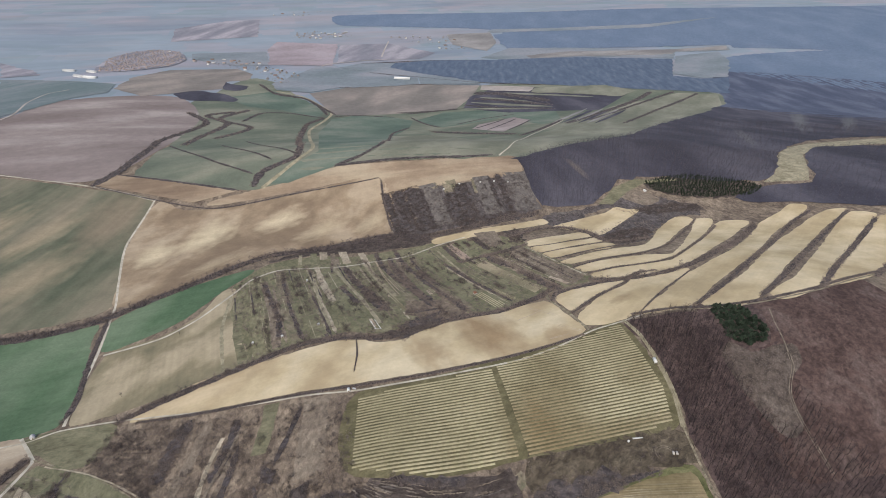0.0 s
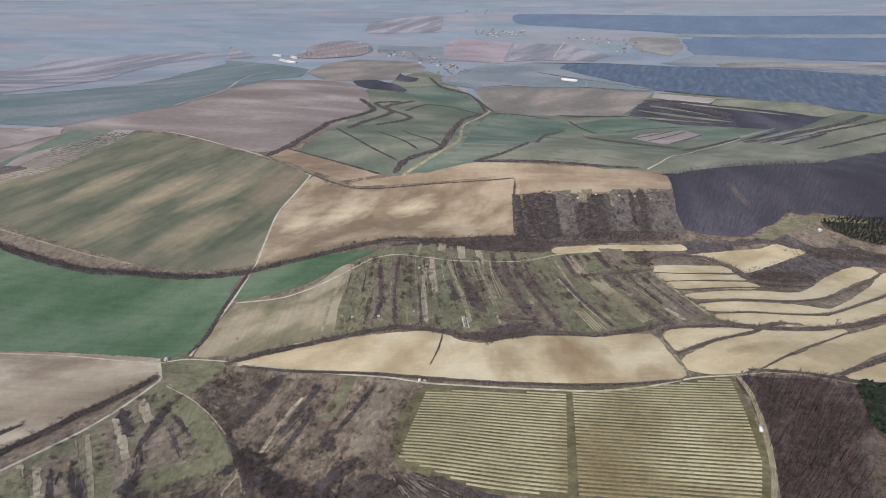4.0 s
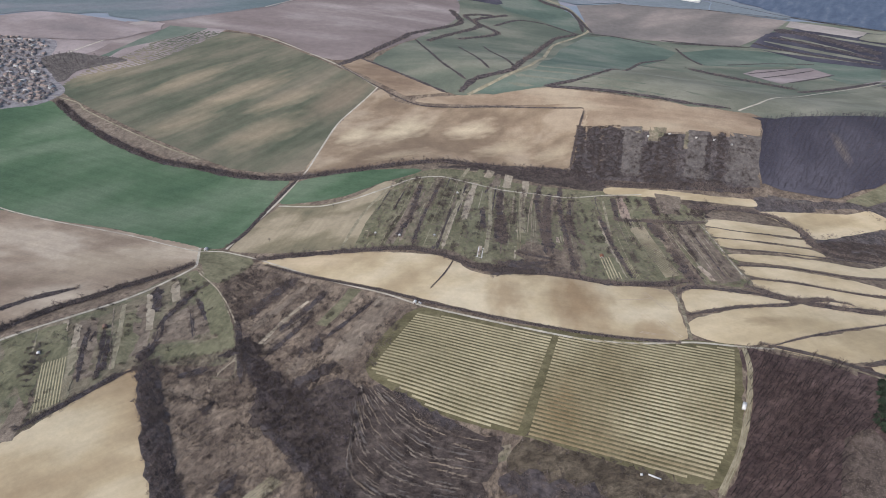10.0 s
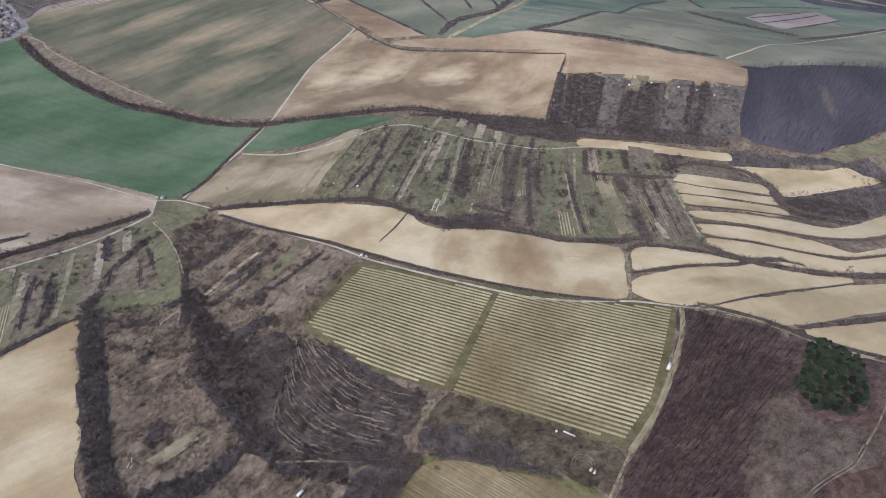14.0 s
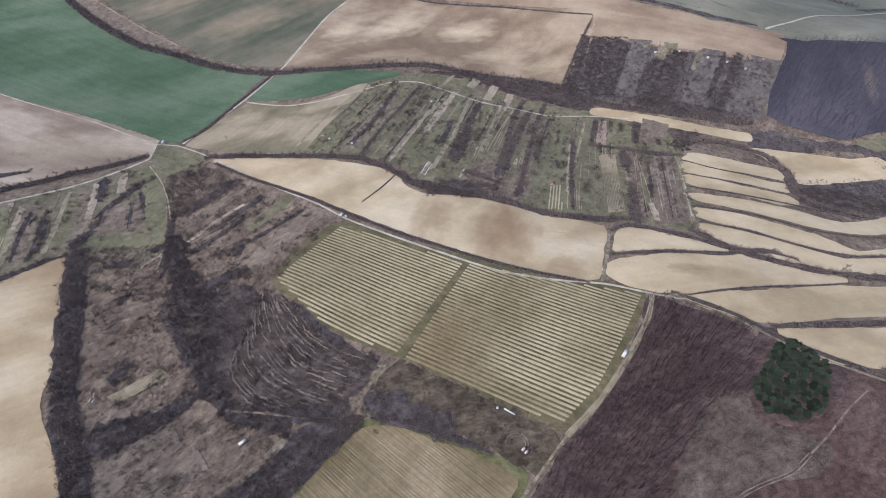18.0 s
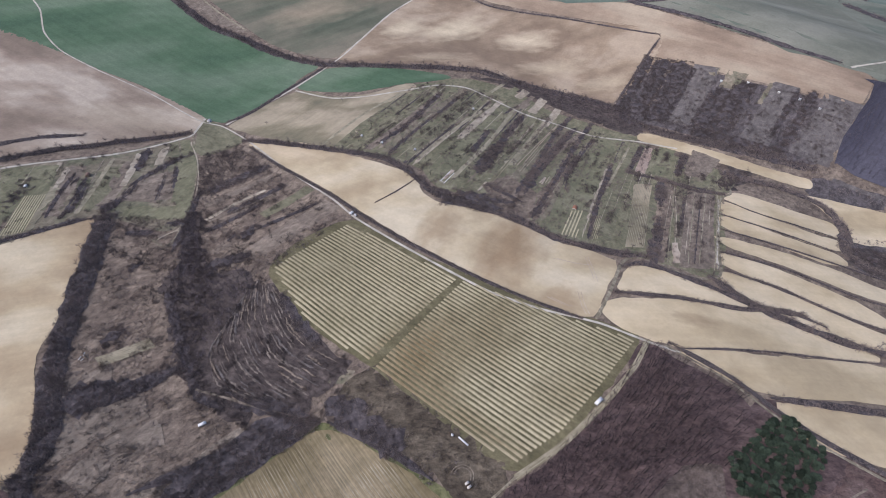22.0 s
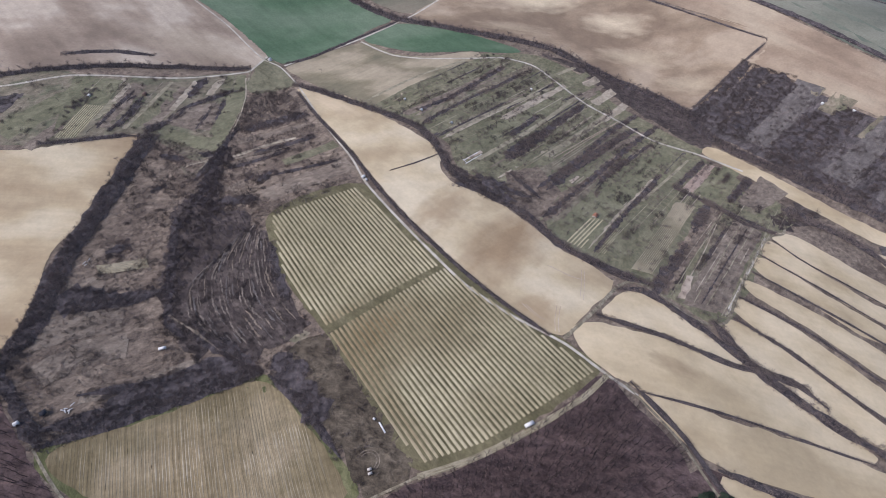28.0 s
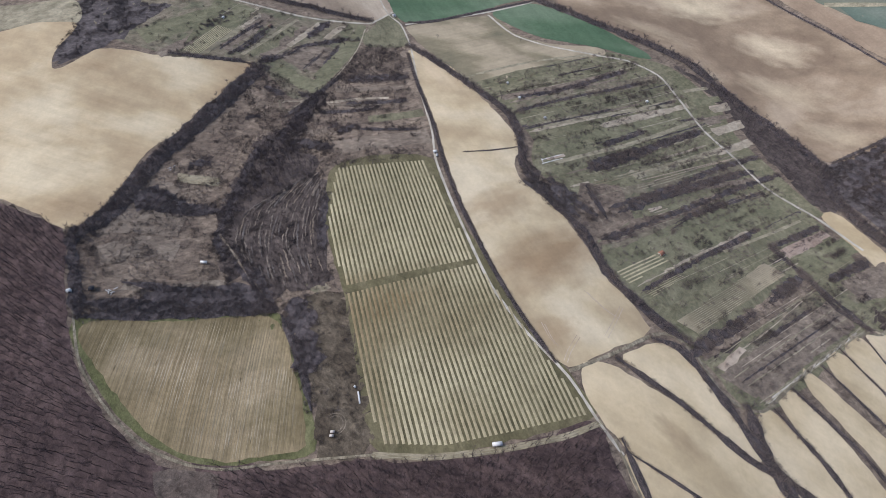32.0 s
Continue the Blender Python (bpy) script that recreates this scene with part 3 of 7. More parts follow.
def soil(name, dark, mid, light, patch=60.0, stretch=2.0, turn=0.0, lines=0.0, line_turn=0.0, line_gap=4.0, line_amount=0.12, low=0.36, high=0.64, spots=(), grain=0.25, seed=0.0):
    """Worked land: large soil patches drawn out along the slope, tractor lines and crumb."""
    m, n, l, b = graph(name)
    dark, mid, light = ((c[0], c[1], c[2] * 1.07) for c in (dark, mid, light))
    big = noise_of(n, l, coords(n, l, (patch * stretch, patch, patch), turn, (seed, seed * 0.7, 0)), 1.0, 4.0, 0.48, 0.15)
    col = ramp(n, l, big, [(low, dark), (0.5 * (low + high), mid), (high, light)])
    for at, size, angle, c, amount in spots:
        f = ramp(n, l, spot_of(n, l, at, size, angle), [(0.02, (0, 0, 0)), (0.75, (amount,) * 3)])
        col = mixed(n, l, f, col, c)
    fine = noise_of(n, l, coords(n, l), 0.35, 6.0, 0.7)
    col = mixed(n, l, grain, col, ramp(n, l, fine, [(0.3, (0.45, 0.45, 0.45)), (0.7, (1.25, 1.25, 1.25))]), "MULTIPLY")
    mid_n = noise_of(n, l, coords(n, l), 0.06, 4.0, 0.6)
    col = mixed(n, l, 0.35, col, ramp(n, l, mid_n, [(0.35, (0.75, 0.75, 0.75)), (0.65, (1.15, 1.15, 1.12))]), "MULTIPLY")
    if lines:
        w = n.new("ShaderNodeTexNoise")
        l.new(coords(n, l, (260.0, line_gap, 260.0), line_turn), w.inputs["Vector"])
        w.inputs["Scale"].default_value, w.inputs["Detail"].default_value = 1.0, 3.0
        col = mixed(n, l, lines, col, ramp(n, l, w.outputs["Fac"], [(0.38, (1 - 3 * line_amount,) * 3), (0.62, (1 + 2 * line_amount,) * 3)]), "MULTIPLY")
    l.new(col, b.inputs["Base Color"])
    relief(n, l, b, fine, 0.5)
    return m


def rough(name, dark, mid, light, patch=22.0, turn=0.0, seed=0.0, green=None, mottle=0.9):
    """Unworked land: weeds, dead grass and bare earth mottled at three scales."""
    m, n, l, b = graph(name)
    big = noise_of(n, l, coords(n, l, (patch * 1.5, patch, patch), turn, (seed, seed, 0)), 1.0, 5.0, 0.65, 0.8)
    col = ramp(n, l, big, [(0.34, dark), (0.5, mid), (0.66, light)])
    if green:
        g = noise_of(n, l, coords(n, l, (patch, patch, patch), turn, (seed + 50, 0, 0)), 0.8, 4.0)
        col = mixed(n, l, ramp(n, l, g, [(0.5, (0, 0, 0)), (0.68, (0.8, 0.8, 0.8))]), col, green)
    mid_n = noise_of(n, l, coords(n, l, (1.5, 1, 1), turn), 0.24, 6.0, 0.75, 0.4)
    col = mixed(n, l, mottle, col, ramp(n, l, mid_n, [(0.34, (0.45, 0.44, 0.44)), (0.5, (0.95, 0.95, 0.95)), (0.66, (1.5, 1.48, 1.45))]), "MULTIPLY")
    fine = noise_of(n, l, coords(n, l), 1.1, 3.0, 0.7)
    col = mixed(n, l, 0.55 * mottle, col, ramp(n, l, fine, [(0.3, (0.55, 0.55, 0.55)), (0.7, (1.4, 1.4, 1.4))]), "MULTIPLY")
    l.new(col, b.inputs["Base Color"])
    relief(n, l, b, mid_n, 0.8, 0.8)
    return m


def plain(name, c, spread=0.3, scale=0.8, rough=0.9, bump=0.3, per_piece=0.0):
    m, n, l, b = graph(name, rough)
    f = noise_of(n, l, coords(n, l), scale, 5.0, 0.65)
    col = ramp(n, l, f, [(0.3, scaled(c, 1 - spread)), (0.7, scaled(c, 1 + spread))])
    if per_piece:
        g = n.new("ShaderNodeNewGeometry")
        col = mixed(n, l, 1.0, col, ramp(n, l, g.outputs["Random Per Island"], [(0.0, (1 - per_piece,) * 3), (1.0, (1 + per_piece,) * 3)]), "MULTIPLY")
    l.new(col, b.inputs["Base Color"])
    relief(n, l, b, f, bump, 0.2)
    return m


def twigs(name, a, c, rough=0.9, each=0.0):
    m, n, l, b = graph(name, rough)
    g = n.new("ShaderNodeNewGeometry")
    big = noise_of(n, l, coords(n, l), 0.03, 3.0)
    col = mixed(n, l, g.outputs["Random Per Island"], a, c)
    if each:
        o = n.new("ShaderNodeObjectInfo")
        col = mixed(n, l, 1.0, col, ramp(n, l, o.outputs["Random"], [(0.0, (1 - each,) * 3), (1.0, (1 + each,) * 3)]), "MULTIPLY")
    col = mixed(n, l, 0.6, col, ramp(n, l, big, [(0.35, (0.7, 0.7, 0.72)), (0.65, (1.3, 1.25, 1.2))]), "MULTIPLY")
    l.new(col, b.inputs["Base Color"])
    return m


PALE = ((0.398, 0.309, 0.179), (0.503, 0.406, 0.243), (0.595, 0.502, 0.325))
M = {}
M["scrub"] = rough("dry_scrub_ground", (0.1202, 0.09205, 0.07199), (0.1853, 0.1446, 0.1097), (0.2745, 0.2174, 0.162), 24, 100)


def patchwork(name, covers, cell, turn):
    """A far plain divided into fields of several covers, with long streaks of bare soil; its colours hold distance
    haze.
    """
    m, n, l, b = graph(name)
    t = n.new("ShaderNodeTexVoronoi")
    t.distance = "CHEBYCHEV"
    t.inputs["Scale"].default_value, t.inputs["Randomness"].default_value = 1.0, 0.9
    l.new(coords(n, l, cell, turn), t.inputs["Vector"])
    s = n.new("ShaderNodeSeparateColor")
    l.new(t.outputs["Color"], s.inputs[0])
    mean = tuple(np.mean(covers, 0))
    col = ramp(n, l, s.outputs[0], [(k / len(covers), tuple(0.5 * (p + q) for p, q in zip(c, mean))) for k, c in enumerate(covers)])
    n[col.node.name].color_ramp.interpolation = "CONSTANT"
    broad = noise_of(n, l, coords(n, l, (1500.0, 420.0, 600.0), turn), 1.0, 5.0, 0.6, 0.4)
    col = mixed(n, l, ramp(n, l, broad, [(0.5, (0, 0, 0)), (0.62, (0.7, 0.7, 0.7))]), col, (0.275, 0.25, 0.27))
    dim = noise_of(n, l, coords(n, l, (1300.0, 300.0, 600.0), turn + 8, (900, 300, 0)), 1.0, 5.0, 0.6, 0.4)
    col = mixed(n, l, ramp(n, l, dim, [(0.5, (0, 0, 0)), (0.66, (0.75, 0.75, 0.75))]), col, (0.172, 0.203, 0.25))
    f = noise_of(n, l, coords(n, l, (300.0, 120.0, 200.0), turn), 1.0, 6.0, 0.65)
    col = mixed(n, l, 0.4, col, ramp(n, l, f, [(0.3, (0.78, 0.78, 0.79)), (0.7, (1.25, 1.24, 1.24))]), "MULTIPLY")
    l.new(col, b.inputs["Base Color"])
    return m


# blue-grey covers: the plain's haze is part of these colours
M["far"] = patchwork("hazed_far_plain", [(0.2075, 0.2586, 0.2976), (0.2671, 0.2646, 0.2997), (0.1865, 0.2424, 0.2623), (0.2305, 0.2727, 0.3152), (0.3038, 0.2788, 0.3064), (0.2095, 0.2565, 0.2997), (0.2472, 0.2747, 0.3042)], (300.0, 150.0, 900.0), 14)
M["pale"] = soil("pale_soil", *PALE, 60, 1.4, 60, 0.14, 15, 4.0, 0.05, grain=0.14, spots=[((-68, 397), (46, 24), 112, (0.345, 0.255, 0.155), 0.8), ((-8, 424), (70, 32), 111, (0.31, 0.22, 0.13), 1.0), ((60, 406), (20, 17), 83, (0.33, 0.24, 0.145), 0.7), ((-290, 380), (60, 20), 20, (0.56, 0.45, 0.3), 0.7)])
M["pale_w"] = soil("pale_loam", (0.3621, 0.2686, 0.1513), (0.4794, 0.3761, 0.2188), (0.612, 0.5124, 0.3242), 64, 1.6, 60, 0.25, 62, 5.0, 0.05, grain=0.16, seed=40)
M["pale_e"] = soil("pale_strip_soil", (0.4429, 0.3467, 0.1963), (0.5408, 0.4341, 0.2574), (0.6077, 0.4995, 0.3114), 50, 1.4, 45, 0.14, 47, 4.0, 0.05, grain=0.14, spots=[((143, 457), (24, 9), 30, (0.33, 0.2487, 0.152), 0.7)], seed=90)
M["patch"] = soil("patchy_loam", (0.2182, 0.16, 0.1021), (0.2959, 0.2231, 0.1414), (0.388, 0.3055, 0.2014), 58, 1.4, 65, 0.25, 22, 9.0, 0.05, spots=[((-483, 721), (52, 34), 80, (0.54, 0.445, 0.305), 0.95), ((-425, 780), (70, 38), 73, (0.55, 0.455, 0.31), 1.0), ((-318, 837), (60, 32), 47, (0.53, 0.435, 0.3), 0.95), ((-244, 809), (66, 26), 45, (0.48, 0.39, 0.265), 0.75), ((-160, 829), (50, 22), 49, (0.46, 0.375, 0.255), 0.7), ((-381, 692), (70, 18), 55, (0.44, 0.355, 0.24), 0.6)], low=0.39, high=0.61, seed=11)
M["tan"] = soil("tan_field", (0.2115, 0.1523, 0.0994), (0.3046, 0.2284, 0.149), (0.3892, 0.313, 0.207), 60, 2.4, 8, 0.3, 6, 8.0, 0.06, seed=23)
M["tan_tri"] = soil("tan_stubble", (0.1695, 0.1507, 0.0924), (0.2429, 0.2068, 0.126), (0.3842, 0.319, 0.2048), 60, 1.4, 70, 0.3, 110, 5.0, 0.06, seed=31, low=0.36, high=0.6)
M["brown"] = soil("brown_ploughland", (0.224, 0.1705, 0.1178), (0.3136, 0.2442, 0.169), (0.4704, 0.3905, 0.28), 70, 1.8, 25, 0.3, 12, 8.0, 0.06, low=0.36, high=0.6, seed=57, spots=[((-480, 285), (110, 45), 45, (0.45, 0.37, 0.2652), 0.55)])
M["pink"] = soil("red_brown_ploughland", (0.196, 0.156, 0.1346), (0.25, 0.203, 0.177), (0.36, 0.308, 0.265), 130, 2.4, 20, seed=77, low=0.34, high=0.68)
M["green"] = soil("winter_wheat", (0.06665, 0.114, 0.06149), (0.0929, 0.147, 0.07845), (0.1494, 0.198, 0.1188), 100, 2.4, 70, 0.3, 12, 6.0, 0.06, grain=0.35, seed=5)
M["green_tan"] = soil("patchy_wheat", (0.09922, 0.1113, 0.07106), (0.1543, 0.1488, 0.09748), (0.2205, 0.1924, 0.1299), 60, 3.2, 86, 0.4, 86, 10.0, 0.05, low=0.36, high=0.68, seed=3, spots=[((-897, 727), (120, 34), 88, (0.3307, 0.2705, 0.1827), 0.9), ((-769, 741), (150, 40), 84, (0.3417, 0.2757, 0.1878), 0.95), ((-682, 764), (110, 30), 80, (0.3307, 0.2684, 0.1827), 0.9), ((-761, 591), (90, 34), 80, (0.3087, 0.2528, 0.1726), 0.8), ((-627, 649), (110, 46), 76, (0.3197, 0.2601, 0.1777), 0.85), ((-1079, 671), (130, 60), 86, (0.3087, 0.2528, 0.1726), 0.85), ((-600, 840), (150, 60), 95, (0.2425, 0.1924, 0.1371), 0.8)])
M["grass"] = rough("rough_grass", (0.1379, 0.1279, 0.07956), (0.1847, 0.1706, 0.1061), (0.2425, 0.2209, 0.1428), 20, 110, 75, (0.1423, 0.1378, 0.0816), 0.6)
M["verge"] = rough("olive_verge_grass", (0.1301, 0.1214, 0.07663), (0.1709, 0.1595, 0.1009), (0.2205, 0.2022, 0.1311), 18, 5, 77, mottle=0.5)
M["headland"] = rough("headland_grass", (0.09604, 0.08556, 0.04655), (0.1323, 0.1172, 0.0646), (0.1764, 0.1525, 0.0893), 18, 5, 78, mottle=0.5)
M["rim"] = rough("green_field_rim", (0.088, 0.092, 0.04), (0.122, 0.124, 0.056), (0.165, 0.16, 0.08), 14, 5, 107, mottle=0.6)
M["dry_grass"] = rough("dry_grass", (0.2141, 0.1900, 0.1265), (0.2877, 0.2542, 0.1743), (0.3814, 0.3345, 0.2324), 18, 110, 79, mottle=0.5)
M["plot_soil"] = soil("dug_garden_soil", (0.2, 0.155, 0.115), (0.28, 0.22, 0.165), (0.38, 0.305, 0.235), 12, 2.6, 110, grain=0.4, seed=19)
M["plot_pale"] = soil("pale_garden_soil", (0.36, 0.285, 0.2), (0.45, 0.365, 0.26), (0.52, 0.43, 0.315), 12, 2.6, 110, grain=0.3, seed=29)
M["olive"] = soil("olive_field_floor", (0.1744, 0.1377, 0.0698), (0.2326, 0.1839, 0.0969), (0.314, 0.2479, 0.1405), 34, 1.6, 80, 0.7, -5, 1.6, 0.1, grain=0.4, seed=37, spots=[((66, 160), (58, 40), 20, (0.27, 0.205, 0.115), 0.8)])
M["row"] = soil("tilled_row_soil", (0.3587, 0.311, 0.178), (0.4282, 0.3711, 0.2171), (0.5032, 0.4376, 0.2646), 60, 1.5, 75, grain=0.5, spots=[((24, 280), (78, 46), 95, (0.25, 0.185, 0.1), 1.0), ((41, 343), (60, 34), 100, (0.28, 0.225, 0.13), 0.85), ((70, 276), (90, 14), 8, (0.27, 0.21, 0.12), 0.8), ((112, 334), (30, 24), 60, (0.3, 0.245, 0.145), 0.6)], seed=41)
M["row_thin"] = soil("dry_row_grass", (0.2268, 0.1869, 0.11), (0.3132, 0.2604, 0.16), (0.4212, 0.357, 0.235), 25, 1.5, 80, grain=0.5, seed=43)
M["road"] = soil("pale_gravel_track", (0.38, 0.34, 0.2538), (0.48, 0.435, 0.329), (0.57, 0.52, 0.4042), 9, 1.4, 0, grain=0.4)
M["track"] = soil("worn_earth_track", (0.2, 0.17, 0.1035), (0.28, 0.24, 0.1485), (0.38, 0.33, 0.216), 9, 1.4, 0, grain=0.45)
M["litter"] = rough("leaf_litter", (0.06554, 0.04564, 0.04283), (0.09363, 0.06485, 0.05948), (0.1311, 0.09247, 0.08328), 26, 40, 51)
M["heath"] = rough("red_brown_heath", (0.0718, 0.046, 0.0396), (0.0994, 0.0644, 0.0552), (0.138, 0.0984, 0.0846), 30, 60, 61)
M["glade"] = rough("dry_glade_grass", (0.0791, 0.0616, 0.0504), (0.107, 0.0837, 0.0693), (0.1469, 0.1178, 0.0972), 20, 60, 65)
M["weeds"] = rough("grassy_weeds", (0.1413, 0.12, 0.08413), (0.1943, 0.1657, 0.1157), (0.259, 0.2171, 0.1578), 16, 110, 67, (0.135, 0.143, 0.0864), 0.6)
M["dull_track"] = rough("grey_earth_track", (0.18, 0.155, 0.108), (0.235, 0.203, 0.143), (0.3, 0.262, 0.19), 8, 0, 69)
# far slope covers: muted base colours that include distance haze
M["far_green"] = soil("hazed_meadow_grass", (0.1151, 0.132, 0.09398), (0.1583, 0.17, 0.1205), (0.2255, 0.222, 0.1582), 120, 2.0, 30, grain=0.3, seed=71)
M["far_olive"] = soil("hazed_olive_grass", (0.1583, 0.16, 0.1127), (0.2016, 0.2, 0.1421), (0.2591, 0.25, 0.1812), 100, 2.0, 60, grain=0.3, seed=72)
M["far_lush"] = soil("hazed_valley_wheat", (0.09498, 0.128, 0.09487), (0.1282, 0.162, 0.1198), (0.1804, 0.2, 0.1497), 110, 2.0, 20, grain=0.3, seed=74)
M["far_tan"] = soil("hazed_tan_soil", (0.1862, 0.175, 0.1603), (0.2375, 0.222, 0.2003), (0.298, 0.28, 0.2519), 110, 2.0, 20, grain=0.3, seed=76)
M["far_brown"] = soil("hazed_brown_soil", (0.2236, 0.189, 0.1714), (0.2768, 0.2289, 0.2026), (0.362, 0.3045, 0.2721), 120, 2.0, 20, grain=0.3, seed=83)
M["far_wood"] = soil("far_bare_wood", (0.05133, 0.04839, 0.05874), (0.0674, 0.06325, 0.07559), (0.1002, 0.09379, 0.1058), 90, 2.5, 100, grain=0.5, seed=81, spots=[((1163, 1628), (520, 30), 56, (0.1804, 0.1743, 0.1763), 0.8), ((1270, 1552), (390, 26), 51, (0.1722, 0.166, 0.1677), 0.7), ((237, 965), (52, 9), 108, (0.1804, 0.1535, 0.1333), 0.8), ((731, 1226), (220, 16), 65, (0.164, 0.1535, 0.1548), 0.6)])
# farther woods: bluer base colours put distance haze into the material
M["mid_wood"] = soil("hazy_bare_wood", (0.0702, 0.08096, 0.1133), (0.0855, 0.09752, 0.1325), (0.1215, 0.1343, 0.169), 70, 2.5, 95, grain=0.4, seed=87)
M["haze_blue_wood"] = soil("haze_blue_bare_wood", (0.1216, 0.1615, 0.2147), (0.1368, 0.1767, 0.2299), (0.1615, 0.2014, 0.2527), 160, 2.0, 75, grain=0.4, seed=85, low=0.3, high=0.72)
# soils and crops of the plain, greyed and blued to stand for haze
M["far_pink"] = soil("hazed_red_soil", (0.2667, 0.222, 0.2173), (0.3152, 0.262, 0.2608), (0.3589, 0.305, 0.3021), 130, 1.6, 25, grain=0.25, seed=111)
M["far_rosy"] = soil("hazed_grey_pink_soil", (0.185, 0.185, 0.2), (0.24, 0.226, 0.238), (0.34, 0.315, 0.318), 80, 4.5, 72, grain=0.25, seed=113)
M["far_loam"] = soil("hazed_olive_loam", (0.1748, 0.1564, 0.1334), (0.221, 0.193, 0.1621), (0.293, 0.2475, 0.2052), 110, 2.0, 60, grain=0.25, seed=115, low=0.38, high=0.66)
M["far_cream"] = soil("hazed_cream_soil", (0.3, 0.265, 0.225), (0.37, 0.325, 0.275), (0.42, 0.37, 0.31), 90, 2.0, 15, grain=0.25, seed=117)
M["far_teal"] = soil("hazed_green_wheat", (0.1298, 0.1636, 0.156), (0.1628, 0.1919, 0.186), (0.2365, 0.2273, 0.225), 120, 3.4, 62, grain=0.25, seed=119, low=0.38, high=0.68)
M["far_sage"] = soil("hazed_pale_grass", (0.1679, 0.195, 0.1958), (0.2035, 0.226, 0.231), (0.2493, 0.255, 0.2585), 140, 2.4, 15, grain=0.25, seed=121)
# scarp wood, its blue tint standing in for haze
M["far_scarp"] = soil("haze_blue_wooded_scarp", (0.086, 0.112, 0.15), (0.108, 0.136, 0.176), (0.16, 0.18, 0.206), 22, 4.0, 82, grain=0.4, seed=123, low=0.38, high=0.76)
# hedge-bottom weeds; the shade under the bushes is in this dark colour
M["under"] = rough("shaded_hedge_bottom_weeds", (0.05143, 0.04411, 0.04512), (0.07714, 0.06567, 0.06571), (0.1137, 0.09603, 0.09317), 9, 0, 87)
# weedy floor whose dark base colour includes the shade of the growth above
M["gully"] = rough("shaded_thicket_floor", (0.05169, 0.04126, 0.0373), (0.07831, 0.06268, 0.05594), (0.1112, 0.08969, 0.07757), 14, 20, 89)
M["vine_scrub"] = rough("dry_weedy_grass", (0.066, 0.05225, 0.03772), (0.098, 0.07885, 0.05658), (0.142, 0.1159, 0.08364), 14, 40, 105)
M["bank"] = rough("grey_dead_grass_bank", (0.1118, 0.0918, 0.07636), (0.1634, 0.136, 0.113), (0.2236, 0.187, 0.1527), 8, 0, 91)
M["lawn"] = rough("mown_green_grass", (0.1435, 0.1379, 0.08438), (0.1851, 0.1757, 0.108), (0.235, 0.2165, 0.14), 24, 110, 95, mottle=0.5)
M["plot_dry"] = rough("dry_raked_earth", (0.2791, 0.2351, 0.1715), (0.3721, 0.3163, 0.2350), (0.4652, 0.3986, 0.3023), 14, 110, 97, mottle=0.45)
M["plot_pink"] = rough("pinkish_dug_soil", (0.27, 0.2, 0.155), (0.33, 0.25, 0.195), (0.39, 0.3, 0.24), 14, 110, 99, mottle=0.35)
M["fallow"] = rough("fallow_dry_grass", (0.1497, 0.119, 0.0919), (0.2009, 0.1612, 0.1242), (0.2632, 0.215, 0.1645), 18, 100, 93, mottle=0.7)
M["bark"] = plain("grey_brown_bark", (0.052, 0.042, 0.039), 0.3, 2.0)
M["ridge_pale"] = rough("dead_grass_of_ridge_plots", (0.0977, 0.0846, 0.07721), (0.129, 0.1131, 0.1021), (0.1681, 0.1471, 0.1333), 14, 100, 103, mottle=0.6)
M["ridge"] = rough("overgrown_ridge_ground", (0.06579, 0.05559, 0.05346), (0.09907, 0.08456, 0.081), (0.1432, 0.1237, 0.1175), 12, 100, 101)
M["twig"] = twigs("bare_twigs", (0.1187, 0.0927, 0.0913), (0.19, 0.1524, 0.1496))
M["far_twig"] = twigs("far_bare_twigs", (0.0731, 0.06665, 0.07762), (0.1075, 0.09782, 0.1103))
M["shrub"] = twigs("bare_shrub_twigs", (0.1488, 0.1233, 0.1144), (0.2756, 0.2293, 0.2051))
M["needle"] = twigs("pine_needles", (0.02, 0.031, 0.022), (0.058, 0.078, 0.05), each=0.5)
# darker bark for the woodland stems
M["wood_bark"] = plain("dark_brown_bark", (0.038, 0.031, 0.03), 0.3, 2.0)
M["grey_twig"] = twigs("grey_crown_twigs", (0.105, 0.08798, 0.0946), (0.1733, 0.1452, 0.1518))
M["wood_twig"] = twigs("fine_crown_twigs", (0.0782, 0.05635, 0.0552), (0.138, 0.1012, 0.09545))
M["thorn"] = twigs("dark_thorn_twigs", (0.07182, 0.05951, 0.05814), (0.1436, 0.118, 0.1085))
M["vine"] = twigs("bare_vines", (0.065, 0.06, 0.034), (0.13, 0.118, 0.068))
M["tuft"] = twigs("dead_grass", (0.2, 0.165, 0.14), (0.36, 0.3, 0.25))
M["dry_pale"] = rough("pale_dead_grass", (0.156, 0.127, 0.0968), (0.2132, 0.175, 0.1338), (0.2808, 0.232, 0.176), 10, 0, 73)
M["yards"] = rough("village_yards", (0.17, 0.16, 0.165), (0.23, 0.215, 0.22), (0.31, 0.29, 0.285), 12, 20, 109, mottle=0.6)
M["white"] = plain("white_painted_sheet", (0.66, 0.645, 0.61), 0.1, 1.5, 0.85, 0.05)
M["grey_roof"] = plain("grey_corrugated_roof", (0.42, 0.41, 0.4), 0.15, 2.0, 0.7)
# tile and plaster of far houses, greyed so the colour holds haze
M["far_tile"] = plain("hazed_clay_roof", (0.286, 0.2257, 0.2015), 0.2, 2.5)
